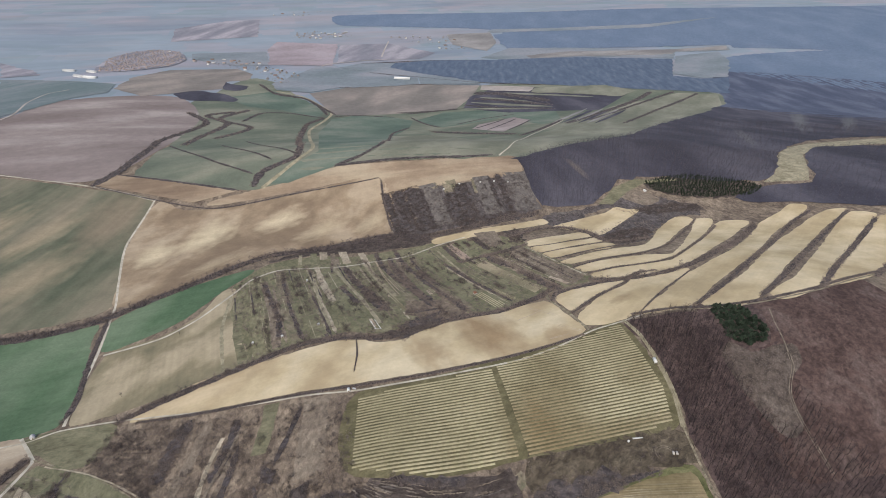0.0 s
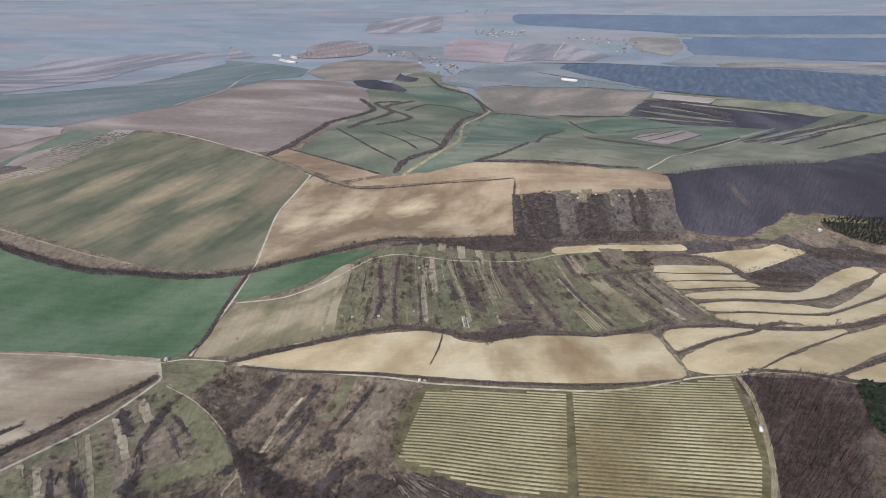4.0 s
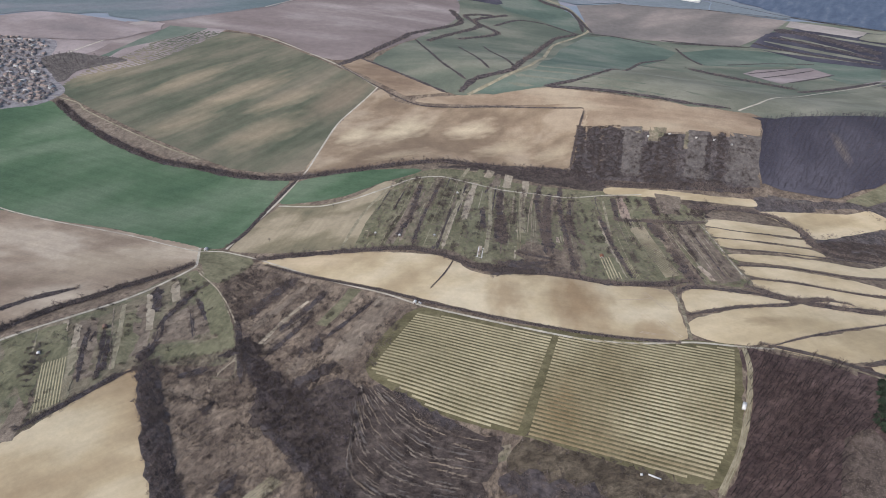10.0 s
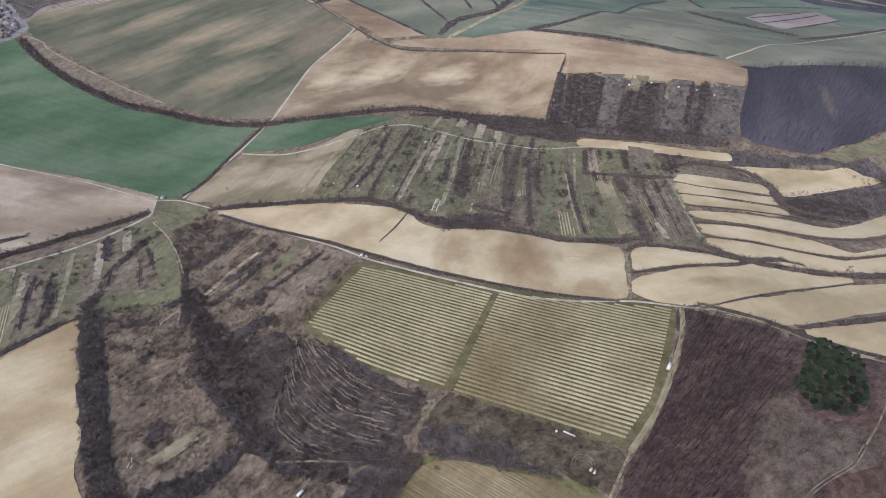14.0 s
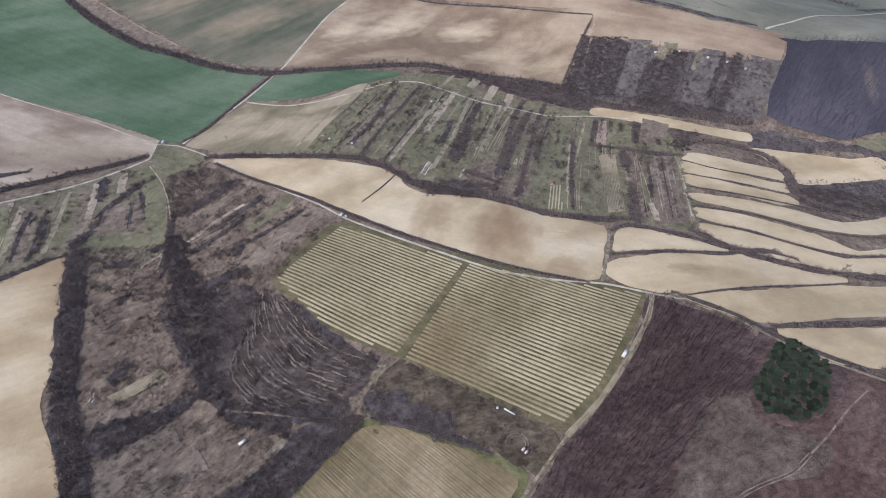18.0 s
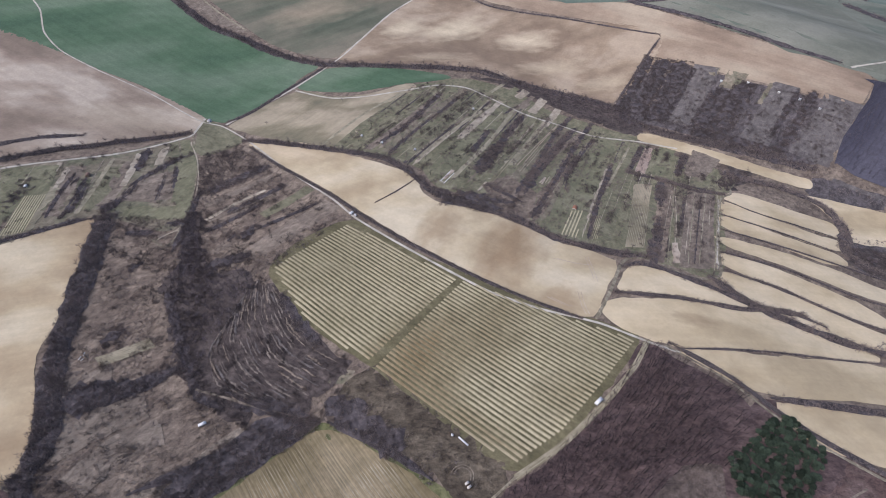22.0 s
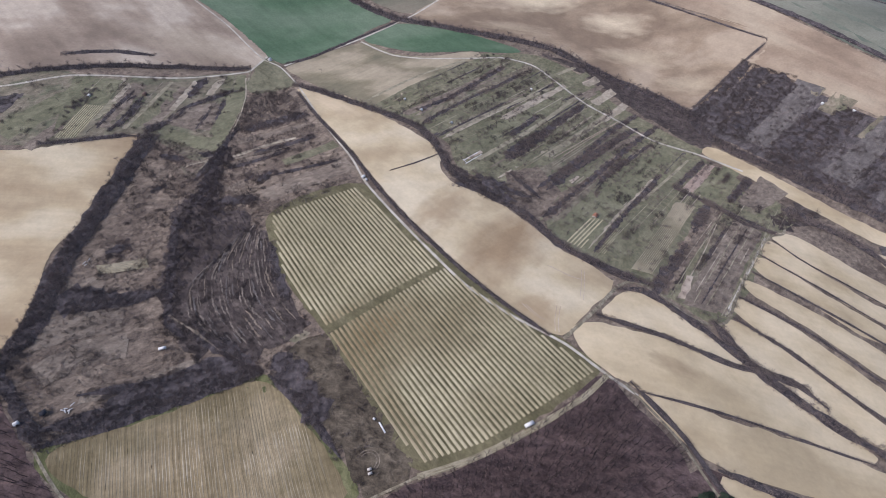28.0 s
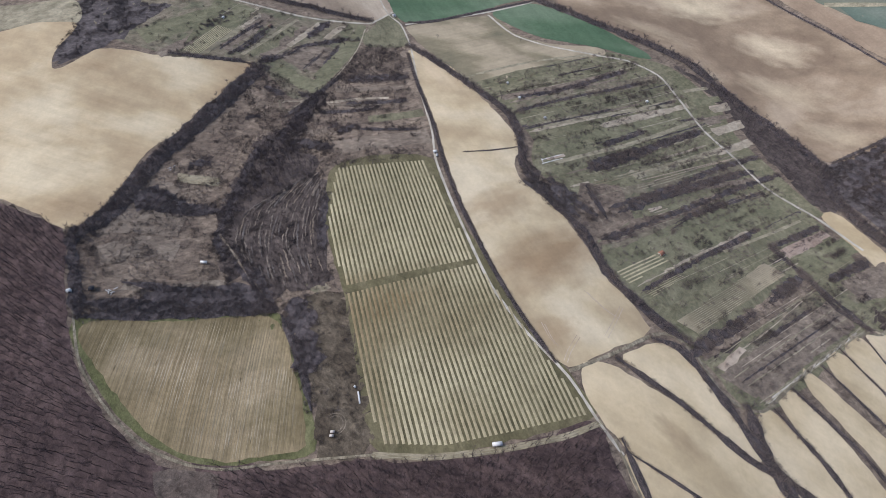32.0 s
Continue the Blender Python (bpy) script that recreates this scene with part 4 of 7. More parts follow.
M["far_wall"] = plain("hazed_grey_plaster", (0.29, 0.275, 0.26), 0.15, 1.0)
M["tile"] = plain("terracotta_roof_tile", (0.29, 0.14, 0.09), 0.25, 2.5)
# village roof tile, also muted in colour for haze
M["village_tile"] = plain("haze_greyed_clay_roof", (0.27, 0.21, 0.19), 0.25, 2.5)
M["tile_old"] = plain("weathered_brown_tile", (0.2, 0.13, 0.1), 0.25, 2.5)
M["plaster"] = plain("pale_plaster", (0.5, 0.46, 0.41), 0.15, 1.0)
M["timber"] = plain("weathered_timber", (0.2, 0.15, 0.11), 0.25, 3.0)
M["dark"] = plain("dark_opening", (0.03, 0.03, 0.035), 0.2, 2.0, 0.4)
M["rubber"] = plain("black_rubber", (0.03, 0.03, 0.03), 0.2, 4.0, 0.8)

# ---- geometry helpers ----


def mesh_of(name, co, tris, mats):
    """A mesh from an array of places and an array of triangles."""
    co, tris = np.asarray(co, np.float32), np.asarray(tris, np.int32)
    me = bpy.data.meshes.new(name)
    me.vertices.add(len(co))
    me.vertices.foreach_set("co", co.ravel())
    me.loops.add(tris.size)
    me.loops.foreach_set("vertex_index", tris.ravel())
    me.polygons.add(len(tris))
    me.polygons.foreach_set("loop_start", np.arange(0, tris.size, 3, dtype=np.int32))
    me.update(calc_edges=True)
    for m in mats if isinstance(mats, list) else [mats]:
        me.materials.append(m)
    return me


def thing(name, co, tris, mat, parent=None, label="", category="", kind="", group=""):
    ob = new(name, mesh_of(name, co, tris, mat))
    ob.parent = parent
    return tagged(ob, label, category, group, kind)


def inside(poly, x, y):
    """Which of the places lie in the outline."""
    p = np.asarray(poly, float)
    x, y = np.asarray(x, float), np.asarray(y, float)
    hit = np.zeros(x.shape, bool)
    for (x0, y0), (x1, y1) in zip(p, np.roll(p, -1, 0)):
        if y0 != y1:
            hit ^= ((y0 > y) != (y1 > y)) & (x < (x1 - x0) * (y - y0) / (y1 - y0) + x0)
    return hit


def rounded(poly, closed=True, step=9.0, rough=0.0):
    """A smooth line through the corners, in short steps, with a little unevenness."""
    p = np.asarray(poly, float)
    k = len(p)
    out = []
    for i in range(k if closed else k - 1):
        a, b, c, d = (p[(i + j) % k] if closed else p[min(max(i + j, 0), k - 1)] for j in (-1, 0, 1, 2))
        span = np.hypot(*(c - b))
        m0 = (c - a) * span / (np.hypot(*(c - a)) + 1e-6) * 0.75
        m1 = (d - b) * span / (np.hypot(*(d - b)) + 1e-6) * 0.75
        for t in np.arange(0, 1, 1.0 / max(1, int(span / step))):
            t2, t3 = t * t, t * t * t
            out.append((2 * t3 - 3 * t2 + 1) * b + (t3 - 2 * t2 + t) * m0 + (3 * t2 - 2 * t3) * c + (t3 - t2) * m1)
    if not closed:
        out.append(p[-1])
    out = np.array(out)
    if rough:
        out += rng.normal(0, rough, out.shape)
    return out


from mathutils.geometry import delaunay_2d_cdt


def divided(poly, step, rough):
    """An outline with straight sides, cut into short pieces that waver a little."""
    p, out = np.asarray(poly, float), []
    for a, b in zip(p, np.roll(p, -1, 0)):
        k = max(1, int(np.hypot(*(b - a)) / step))
        q = a + (b - a) * (np.arange(k) / k)[:, None]
        q[1:] += rng.normal(0, min(rough, 0.12 * step), (k - 1, 2))
        out.append(q)
    return np.concatenate(out)


def drape(name, poly, mat, lift=0.3, gap=14.0, smooth=True, rough=0.5, **tags):
    """A sheet of land cover that follows the ground inside an outline."""
    lift, gap = 0.1 + 0.45 * lift, min(gap, 9.0) if gap < 22 else min(gap, 32.0)
    p = rounded(poly, True, max(6.0, gap * 0.6), rough) if smooth else divided(poly, gap, rough)
    (x0, y0), (x1, y1) = p.min(0), p.max(0)
    gx, gy = np.meshgrid(np.arange(x0, x1, gap), np.arange(y0, y1, gap))
    gx, gy = gx.ravel() + rng.uniform(-2, 2, gx.size), gy.ravel() + rng.uniform(-2, 2, gy.size)
    ok = inside(p, gx, gy)
    pts = [Vector(q) for q in p] + [Vector(q) for q in zip(gx[ok], gy[ok])]
    k = len(p)
    vs, _, fs, *_ = delaunay_2d_cdt(pts, [(i, (i + 1) % k) for i in range(k)], [], 1, 1e-4)
    co = np.array([(v.x, v.y) for v in vs])
    co = np.c_[co, H(co[:, 0], co[:, 1]) + lift]
    tris = []
    for f in fs:
        a, b, c = f[:3]
        e, g = co[b] - co[a], co[c] - co[a]
        tris.append((a, b, c) if e[0] * g[1] - e[1] * g[0] > 0 else (a, c, b))
    return thing(name, co, tris, mat, **tags)


def ribbon(line, width, lift, crown=0.0, step=7.0, wobble=0.0, lanes=3, smooth=True, taper=0.0):
    """A strip along a line, laid on the ground; crown raises its middle."""
    lift = 0.1 + 0.45 * lift
    p = rounded(line, False, step) if smooth else np.asarray(line, float)
    d = np.gradient(p, axis=0)
    d /= np.hypot(d[:, 0], d[:, 1])[:, None] + 1e-9
    side = np.c_[-d[:, 1], d[:, 0]]
    w = width * (1 + wobble * rng.normal(0, 1, len(p)))
    if taper:
        w *= np.clip(np.minimum(np.arange(len(p)), np.arange(len(p))[::-1]) / taper, 0.25, 1)
    co = []
    for j in range(lanes + 1):
        o = j / lanes - 0.5
        q = p + side * (o * w)[:, None]
        co.append(np.c_[q, H(q[:, 0], q[:, 1]) + lift + crown * (1 - 4 * o * o)])
    k = len(p)
    co = np.concatenate(co)
    tris = []
    for j in range(lanes):
        for i in range(k - 1):
            a, b = j * k + i, (j + 1) * k + i
            tris += [(a, a + 1, b + 1), (a, b + 1, b)]
    return co, np.array(tris)


def joined(parts):
    """Several (places, triangles) as one."""
    co, tris, base = [], [], 0
    for c, t in parts:
        co.append(c), tris.append(np.asarray(t) + base)
        base += len(c)
    return np.concatenate(co), np.concatenate(tris)


def box_geo(x0, y0, z0, x1, y1, z1):
    c = np.array([(x, y, z) for z in (z0, z1) for y in (y0, y1) for x in (x0, x1)], float)
    t = [(0, 2, 3), (0, 3, 1), (4, 5, 7), (4, 7, 6), (0, 1, 5), (0, 5, 4), (2, 6, 7), (2, 7, 3), (0, 4, 6), (0, 6, 2), (1, 3, 7), (1, 7, 5)]
    return c, np.array(t)


def limb_geo(a, b, r0, r1, sides=3):
    a, b = np.asarray(a, float), np.asarray(b, float)
    d = (b - a) / np.linalg.norm(b - a)
    u = np.cross(d, (0.3, 0.9, 0.31))
    u /= np.linalg.norm(u)
    v = np.cross(d, u)
    co, tris = [], []
    for c, r in ((a, r0), (b, r1)):
        for i in range(sides):
            t = 2 * math.pi * i / sides
            co.append(c + r * (math.cos(t) * u + math.sin(t) * v))
    for i in range(sides):
        j = (i + 1) % sides
        tris += [(i, j, sides + j), (i, sides + j, sides + i)]
    return np.array(co), np.array(tris)


def sprigs_geo(r, starts, dirs, long, wide):
    """Thin pointed twigs, each a narrow triangle."""
    k = len(starts)
    side = np.cross(dirs, r.normal(0, 1, (k, 3)))
    side /= np.linalg.norm(side, axis=1)[:, None] + 1e-9
    a, b, c = starts - side * wide[:, None] / 2, starts + side * wide[:, None] / 2, starts + dirs * long[:, None]
    co = np.stack([a, b, c], 1).reshape(-1, 3)
    return co, np.arange(3 * k).reshape(-1, 3)


def bare_tree(seed, h=9.0, spread=0.34, twig_count=90, limbs=7, stout=0.022):
    """Trunk and limbs, and the twigs of the crown, of a leafless tree of height h."""
    r = np.random.default_rng(seed)
    top = np.array((r.normal(0, 0.04 * h), r.normal(0, 0.04 * h), 0.7 * h))
    wood = [limb_geo((0, 0, -0.4), top * 0.5, stout * h, 0.65 * stout * h, 4), limb_geo(top * 0.5, top, 0.65 * stout * h, 0.25 * stout * h, 3)]
    starts, dirs = [], []
    for i in range(limbs):
        f = r.uniform(0.4, 0.98)
        base = top * f
        ang = 2.4 * i + r.uniform(-0.4, 0.4)
        out = np.array((math.cos(ang), math.sin(ang), r.uniform(0.7, 1.6)))
        out /= np.linalg.norm(out)
        tip = base + out * h * spread * r.uniform(0.7, 1.15)
        wood.append(limb_geo(base, tip, 0.008 * h, 0.003 * h, 3))
        for _ in range(twig_count // limbs):
            s = base + (tip - base) * r.uniform(0.25, 1.0)
            d = out + r.normal(0, 0.6, 3)
            d[2] += 0.35
            starts.append(s), dirs.append(d / np.linalg.norm(d))
    starts, dirs = np.array(starts), np.array(dirs)
    k = len(starts)
    return joined(wood), sprigs_geo(r, starts, dirs, r.uniform(0.1, 0.24, k) * h, r.uniform(0.014, 0.03, k) * h)


def wood_tree(seed, h):
    """A slender woodland tree: one long dark stem, steep limbs and a thin crown of fine twigs."""
    r = np.random.default_rng(seed)
    knee = np.array((r.normal(0, 0.02 * h), r.normal(0, 0.02 * h), 0.45 * h))
    top = np.array((r.normal(0, 0.05 * h), r.normal(0, 0.05 * h), 0.86 * h))
    stem = [limb_geo((0, 0, -0.4), knee, 0.0145 * h, 0.011 * h, 4), limb_geo(knee, top, 0.011 * h, 0.005 * h, 3)]
    starts, dirs = [], []
    for i in range(4):
        base = knee + (top - knee) * r.uniform(0.0, 0.85)
        ang = 2.4 * i + r.uniform(-0.4, 0.4)
        out = np.array((math.cos(ang), math.sin(ang), r.uniform(1.1, 2.2)))
        out /= np.linalg.norm(out)
        tip = base + out * h * r.uniform(0.16, 0.28)
        stem.append(limb_geo(base, tip, 0.006 * h, 0.0025 * h, 3))
        for _ in range(8):
            d = out + r.normal(0, 0.55, 3)
            starts.append(base + (tip - base) * r.uniform(0.3, 1.0)), dirs.append(d / np.linalg.norm(d))
    k = len(starts)
    return joined(stem), sprigs_geo(r, np.array(starts), np.array(dirs), r.uniform(0.1, 0.2, k) * h, r.uniform(0.008, 0.016, k) * h)


def shrub_geo(seed, h=2.2, count=34, spread=0.8, fine=1.0):
    r = np.random.default_rng(seed)
    ang, lean = r.uniform(0, 6.283, count), np.abs(r.normal(0.35, 0.35, count))
    d = np.c_[np.cos(ang) * np.sin(lean), np.sin(ang) * np.sin(lean), np.cos(lean)]
    s = np.c_[r.normal(0, 0.25 * h * spread, (count, 2)), r.uniform(-0.1, 0.45 * h, count)]
    return sprigs_geo(r, s, d, r.uniform(0.4, 0.8, count) * h, r.uniform(0.07, 0.16, count) * h * fine)


def pine_geo(seed, h=11.0, whorls=9, per=9):
    r = np.random.default_rng(seed)
    starts, dirs, long, wide = [], [], [], []
    for i in range(whorls):
        f = i / (whorls - 1)
        z = h * (0.22 + 0.74 * f)
        reach = h * (0.24 * (1 - f) ** 0.8 + 0.05)
        for j in range(per):
            a = 6.283 * j / per + i * 0.7 + r.uniform(-0.3, 0.3)
            d = np.array((math.cos(a), math.sin(a), r.uniform(-0.25, 0.35)))
            starts.append((0, 0, z + r.uniform(-0.3, 0.3)))
            dirs.append(d / np.linalg.norm(d)), long.append(reach * r.uniform(0.75, 1.2)), wide.append(reach * 0.42)
            for q in (0.3, 0.5, 0.7, 0.85):
                starts.append(np.array((0, 0, z)) + d * reach * q * 0.8)
                e = d + r.normal(0, 0.5, 3)
                dirs.append(e / np.linalg.norm(e)), long.append(reach * 0.42), wide.append(reach * 0.24)
    return limb_geo((0, 0, -0.3), (0, 0, h * 0.95), 0.018 * h, 0.004 * h, 4), sprigs_geo(r, np.array(starts), np.array(dirs), np.array(long), np.array(wide))


def planted(kinds, xy, size, r, lift=0.0, tilt=0.0):
    """Copies of a few plant forms at many places, as one array."""
    xy = np.asarray(xy, float)
    which, yaw = r.integers(0, len(kinds), len(xy)), r.uniform(0, 6.283, len(xy))
    z = H(xy[:, 0], xy[:, 1]) + lift
    parts = []
    for k, (co, tris) in enumerate(kinds):
        at = np.nonzero(which == k)[0]
        if not len(at):
            continue
        c, s, g = np.cos(yaw[at])[:, None], np.sin(yaw[at])[:, None], size[at][:, None]
        x = (co[None, :, 0] * c - co[None, :, 1] * s) * g + xy[at, 0][:, None]
        y = (co[None, :, 0] * s + co[None, :, 1] * c) * g + xy[at, 1][:, None]
        w = co[None, :, 2] * g + z[at][:, None]
        pts = np.stack([x, y, w], -1).reshape(-1, 3)
        t = (np.asarray(tris)[None] + (np.arange(len(at)) * len(co))[:, None, None]).reshape(-1, 3)
        parts.append((pts, t))
    return joined(parts)


def strewn(poly, gap, r, keep=1.0):
    """Uneven places inside an outline, about gap metres apart."""
    p = np.asarray(poly, float)
    (x0, y0), (x1, y1) = p.min(0), p.max(0)
    gx, gy = np.meshgrid(np.arange(x0, x1, gap), np.arange(y0, y1, gap))
    gx, gy = gx.ravel() + r.uniform(-0.5, 0.5, gx.size) * gap, gy.ravel() + r.uniform(-0.5, 0.5, gy.size) * gap
    ok = inside(p, gx, gy) & (r.random(gx.size) < keep)
    return np.c_[gx[ok], gy[ok]]


def clumped(xy, r, scale, level, seed=0.0):
    """Those places where a slow pattern is above the level: clumps and gaps."""
    v = np.array([noise.noise(Vector((x / scale + seed, y / scale, 0.3))) for x, y in xy])
    return xy[v > level]


def beside(line, width, gap, r):
    """Places along a line, within its width."""
    p = rounded(line, False, gap)
    n = max(1, int(round(width / gap)))
    d = np.gradient(p, axis=0)
    d /= np.hypot(d[:, 0], d[:, 1])[:, None] + 1e-9
    out = [p + np.c_[-d[:, 1], d[:, 0]] * (r.uniform(-0.5, 0.5, len(p)) * width)[:, None] + r.normal(0, 0.3 * gap, p.shape) for _ in range(n)]
    return np.concatenate(out)


def clip_band(poly, normal, lo, hi):
    """The part of an outline between two parallel lines."""
    out = [tuple(map(float, q)) for q in poly]
    for s, c in ((1, lo), (-1, -hi)):
        src, out = out, []
        for a, b in zip(src, src[1:] + src[:1]):
            da = s * (a[0] * normal[0] + a[1] * normal[1]) - c
            db = s * (b[0] * normal[0] + b[1] * normal[1]) - c
            if da >= 0:
                out.append(a)
            if da * db < 0:
                t = da / (da - db)
                out.append((a[0] + t * (b[0] - a[0]), a[1] + t * (b[1] - a[1])))
        if len(out) < 3:
            return []
    return out


def chords(poly, angle, gap, shift=0.0):
    """Parallel lines across an outline: (offset, start, end) along the given heading."""
    u = np.array((math.cos(radians(angle)), math.sin(radians(angle))))
    v = np.array((-u[1], u[0]))
    p = np.asarray(poly, float)
    q = np.c_[p @ u, p @ v]
    out = []
    for c in np.arange(q[:, 1].min() + shift, q[:, 1].max(), gap):
        cuts = sorted(a[0] + (c - a[1]) / (b[1] - a[1]) * (b[0] - a[0]) for a, b in zip(q, np.roll(q, -1, 0)) if (a[1] > c) != (b[1] > c))
        for s, e in zip(cuts[::2], cuts[1::2]):
            if e - s > 4:
                out.append((u * s + v * c, u * e + v * c))
    return out


def empty_at(name, x, y, z=None):
    ob = new(name)
    ob.location = (x, y, float(H(x, y)) if z is None else z)
    return ob


def part(name, geo, mat, parent, label=""):
    return thing(name, geo[0], geo[1], mat, parent, label)


# ---- ground ----
xs = np.unique(np.r_[np.linspace(-6500, -2800, 30), np.arange(-2800, -1400, 40.0), np.arange(-1400, -460, 14.0), np.arange(-460, 420, 7.0), np.arange(420, 1000, 14.0), np.arange(1000, 2400, 40.0), np.linspace(2400, 6500, 30)])
ys = np.unique(np.r_[np.linspace(-1500, -160, 12), np.arange(-160, 60, 14.0), np.arange(60, 820, 7.0), np.arange(820, 1200, 14.0), np.arange(1200, 4300, 30.0), np.linspace(4300, 7000, 26)])
gx, gy = np.meshgrid(xs, ys)
co = np.c_[gx.ravel(), gy.ravel(), H(gx.ravel(), gy.ravel())]
nx, ny = len(xs), len(ys)
ii, jj = np.meshgrid(np.arange(nx - 1), np.arange(ny - 1))
a = (jj * nx + ii).ravel()
tris = np.concatenate([np.c_[a, a + 1, a + nx + 1], np.c_[a, a + nx + 1, a + nx]])
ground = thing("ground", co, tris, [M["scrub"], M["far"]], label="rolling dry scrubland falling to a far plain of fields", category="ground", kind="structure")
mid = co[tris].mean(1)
# farther faces take the haze-coloured plain
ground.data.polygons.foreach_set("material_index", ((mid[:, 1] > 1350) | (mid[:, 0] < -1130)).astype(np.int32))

def grown(poly, d):
    """The outline moved outwards by d metres."""
    p = np.asarray(poly, float)
    e = np.roll(p, -1, 0) - np.roll(p, 1, 0)
    n = np.c_[e[:, 1], -e[:, 0]] / (np.hypot(e[:, 0], e[:, 1])[:, None] + 1e-6)
    area = np.sum(p[:, 0] * np.roll(p[:, 1], -1) - np.roll(p[:, 0], -1) * p[:, 1])
    return p + n * (d if area > 0 else -d)


LAND = dict(kind="structure", category="field")


def field(name, poly, mat, label, lift=0.3, gap=14.0, rough=0.5, **kw):
    return drape(name, poly, M[mat], lift, gap, rough=rough, label=label, **{**LAND, **kw})


field("field_pale_long", p_pale_long, "pale", "long bare field of pale cream soil with brown patches", 0.35, 10)
field("field_pale_west", p_pale_west, "pale_w", "broad bare field of pale cream soil beside a hedge", 0.35, 12)
field("field_west_green", p_west_green, "dry_grass", "pale green sown field beyond the bare field")
field("field_brown_west", grown(p_brown_west, 4.0), "brown", "ploughed brown field with pale streaks", 0.3, 18)
field("field_green_west", grown(p_green_west, 6.0), "green", "deep green winter wheat field", 0.3, 18)
field("field_patchy", p_patchy_big, "green_tan", "large green field with streaks of tan soil", 0.3, 20)
field("field_wedge", p_wedge, "far_lush", "wedge of green wheat beside the village", 0.5, 25)
field("field_red_strip", p_red_strip, "pink", "strip of red-brown soil beside the village road", 0.6, 25)
field("field_rosy_west", p_rosy_west, "far_brown", "wide grey-pink field behind the village", 2.4, 40)
field("verge_valley", p_valley_verge, "fallow", "rough grey-brown plots beside the tree line", 0.42, 14, category="grass")
field("land_by_village", [(-1467, 629), (-1326, 750), (-1266, 979), (-1117, 1031), (-1043, 746), (-1091, 614), (-1071, 557), (-1231, 509)], "far_brown", "worn fields round the village", 0.3, 20)
field("village_ground", grown(p_village_w, 12.0), "yards", "grey worn ground of yards and lanes in a village", 0.6, 20, category="village ground")
field("town_ground", p_town, "far_rosy", "pale yards and lanes of a distant town", 5.0, 30, category="village ground")
field("village_wood_floor", p_village_wood, "ridge_pale", "grey weedy ground under bare trees", 0.7, 20, category="forest floor")
field("field_red_brown", p_pink_big, "pink", "huge ploughed field of red-brown soil", 1.0, 40)
drape("field_tan_strip", p_tan_strip, M["tan"], 1.7, 14, False, label="narrow bare tan field beyond a track", **LAND)
field("field_middle", p_patch_mid, "patch", "rolling brown field with cream patches", 0.35, 14)
field("field_tan_east", p_tan_east, "tan", "long tan field along the ridge", 0.35, 14)
field("plots_ridge", p_plots_east, "ridge", "hillside of overgrown garden plots", 0.25)
field("field_bank", p_green_bank, "green", "green bank between a track and a tree line")
field("field_triangle", p_tan_tri, "tan_tri", "dry stubble field by the crossroads")
field("allotment_land", p_allot, "grass", "slope of narrow grass and garden strips", 0.25, 12, category="garden")
field("plots_west", p_plots_w, "weeds", "slope of small overgrown garden plots", 0.24, 12, category="garden")
field("allotment_upper", p_allot_up, "grass", "upper garden plots above the track", 0.25, category="garden")
field("field_thin", grown(p_pale_n2, -2.2), "pale_e", "thin bare strip of pale soil", 0.62, 9)
field("field_ridge_grass", p_north_grass, "far_green", "dull green field along the wood", 0.8, 30)
field("junction_green", p_junction_green, "verge", "patch of green grass at the crossroads", category="grass")
for poly in (p_E1, p_E2, p_E3, p_E4, p_E5, p_E6, p_S1, p_S2, p_S3, p_S4, p_S5, p_S6, p_S7, p_N1):
    tagged(field("strip_field", grown(poly, 1.7), "pale_e", "bare strip field of pale cream soil between hedges", 0.35, 9), group="strip fields")
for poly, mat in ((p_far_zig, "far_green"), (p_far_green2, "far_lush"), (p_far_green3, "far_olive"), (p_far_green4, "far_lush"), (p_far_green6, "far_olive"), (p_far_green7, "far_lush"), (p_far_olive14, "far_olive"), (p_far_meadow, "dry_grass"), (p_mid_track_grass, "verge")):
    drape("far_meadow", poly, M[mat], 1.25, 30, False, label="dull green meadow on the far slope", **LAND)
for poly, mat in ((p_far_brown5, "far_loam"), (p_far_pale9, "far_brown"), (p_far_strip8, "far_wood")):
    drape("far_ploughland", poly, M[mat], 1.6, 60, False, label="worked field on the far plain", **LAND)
# the far plain: outline, cover (haze mixed into its colours), lift
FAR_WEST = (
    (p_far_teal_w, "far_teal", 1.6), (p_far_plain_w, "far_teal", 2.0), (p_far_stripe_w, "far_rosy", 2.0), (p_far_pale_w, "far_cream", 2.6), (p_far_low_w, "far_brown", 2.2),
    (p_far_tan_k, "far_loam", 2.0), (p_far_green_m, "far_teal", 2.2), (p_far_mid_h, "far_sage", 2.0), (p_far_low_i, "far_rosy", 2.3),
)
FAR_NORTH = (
    (p_far_pink_a, "far_pink", 2.2), (p_far_pink_b, "far_rosy", 2.3), (p_far_pink_c, "far_rosy", 2.2), (p_far_tan_d, "far_tan", 2.4), (p_far_slope, "haze_blue_wood", 2.2), (p_far_belt_pale, "far_sage", 2.9),
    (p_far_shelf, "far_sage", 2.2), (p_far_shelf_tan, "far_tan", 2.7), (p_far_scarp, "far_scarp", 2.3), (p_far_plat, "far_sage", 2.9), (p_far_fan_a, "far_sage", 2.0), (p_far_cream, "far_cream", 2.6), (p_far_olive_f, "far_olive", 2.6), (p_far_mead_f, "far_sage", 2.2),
)
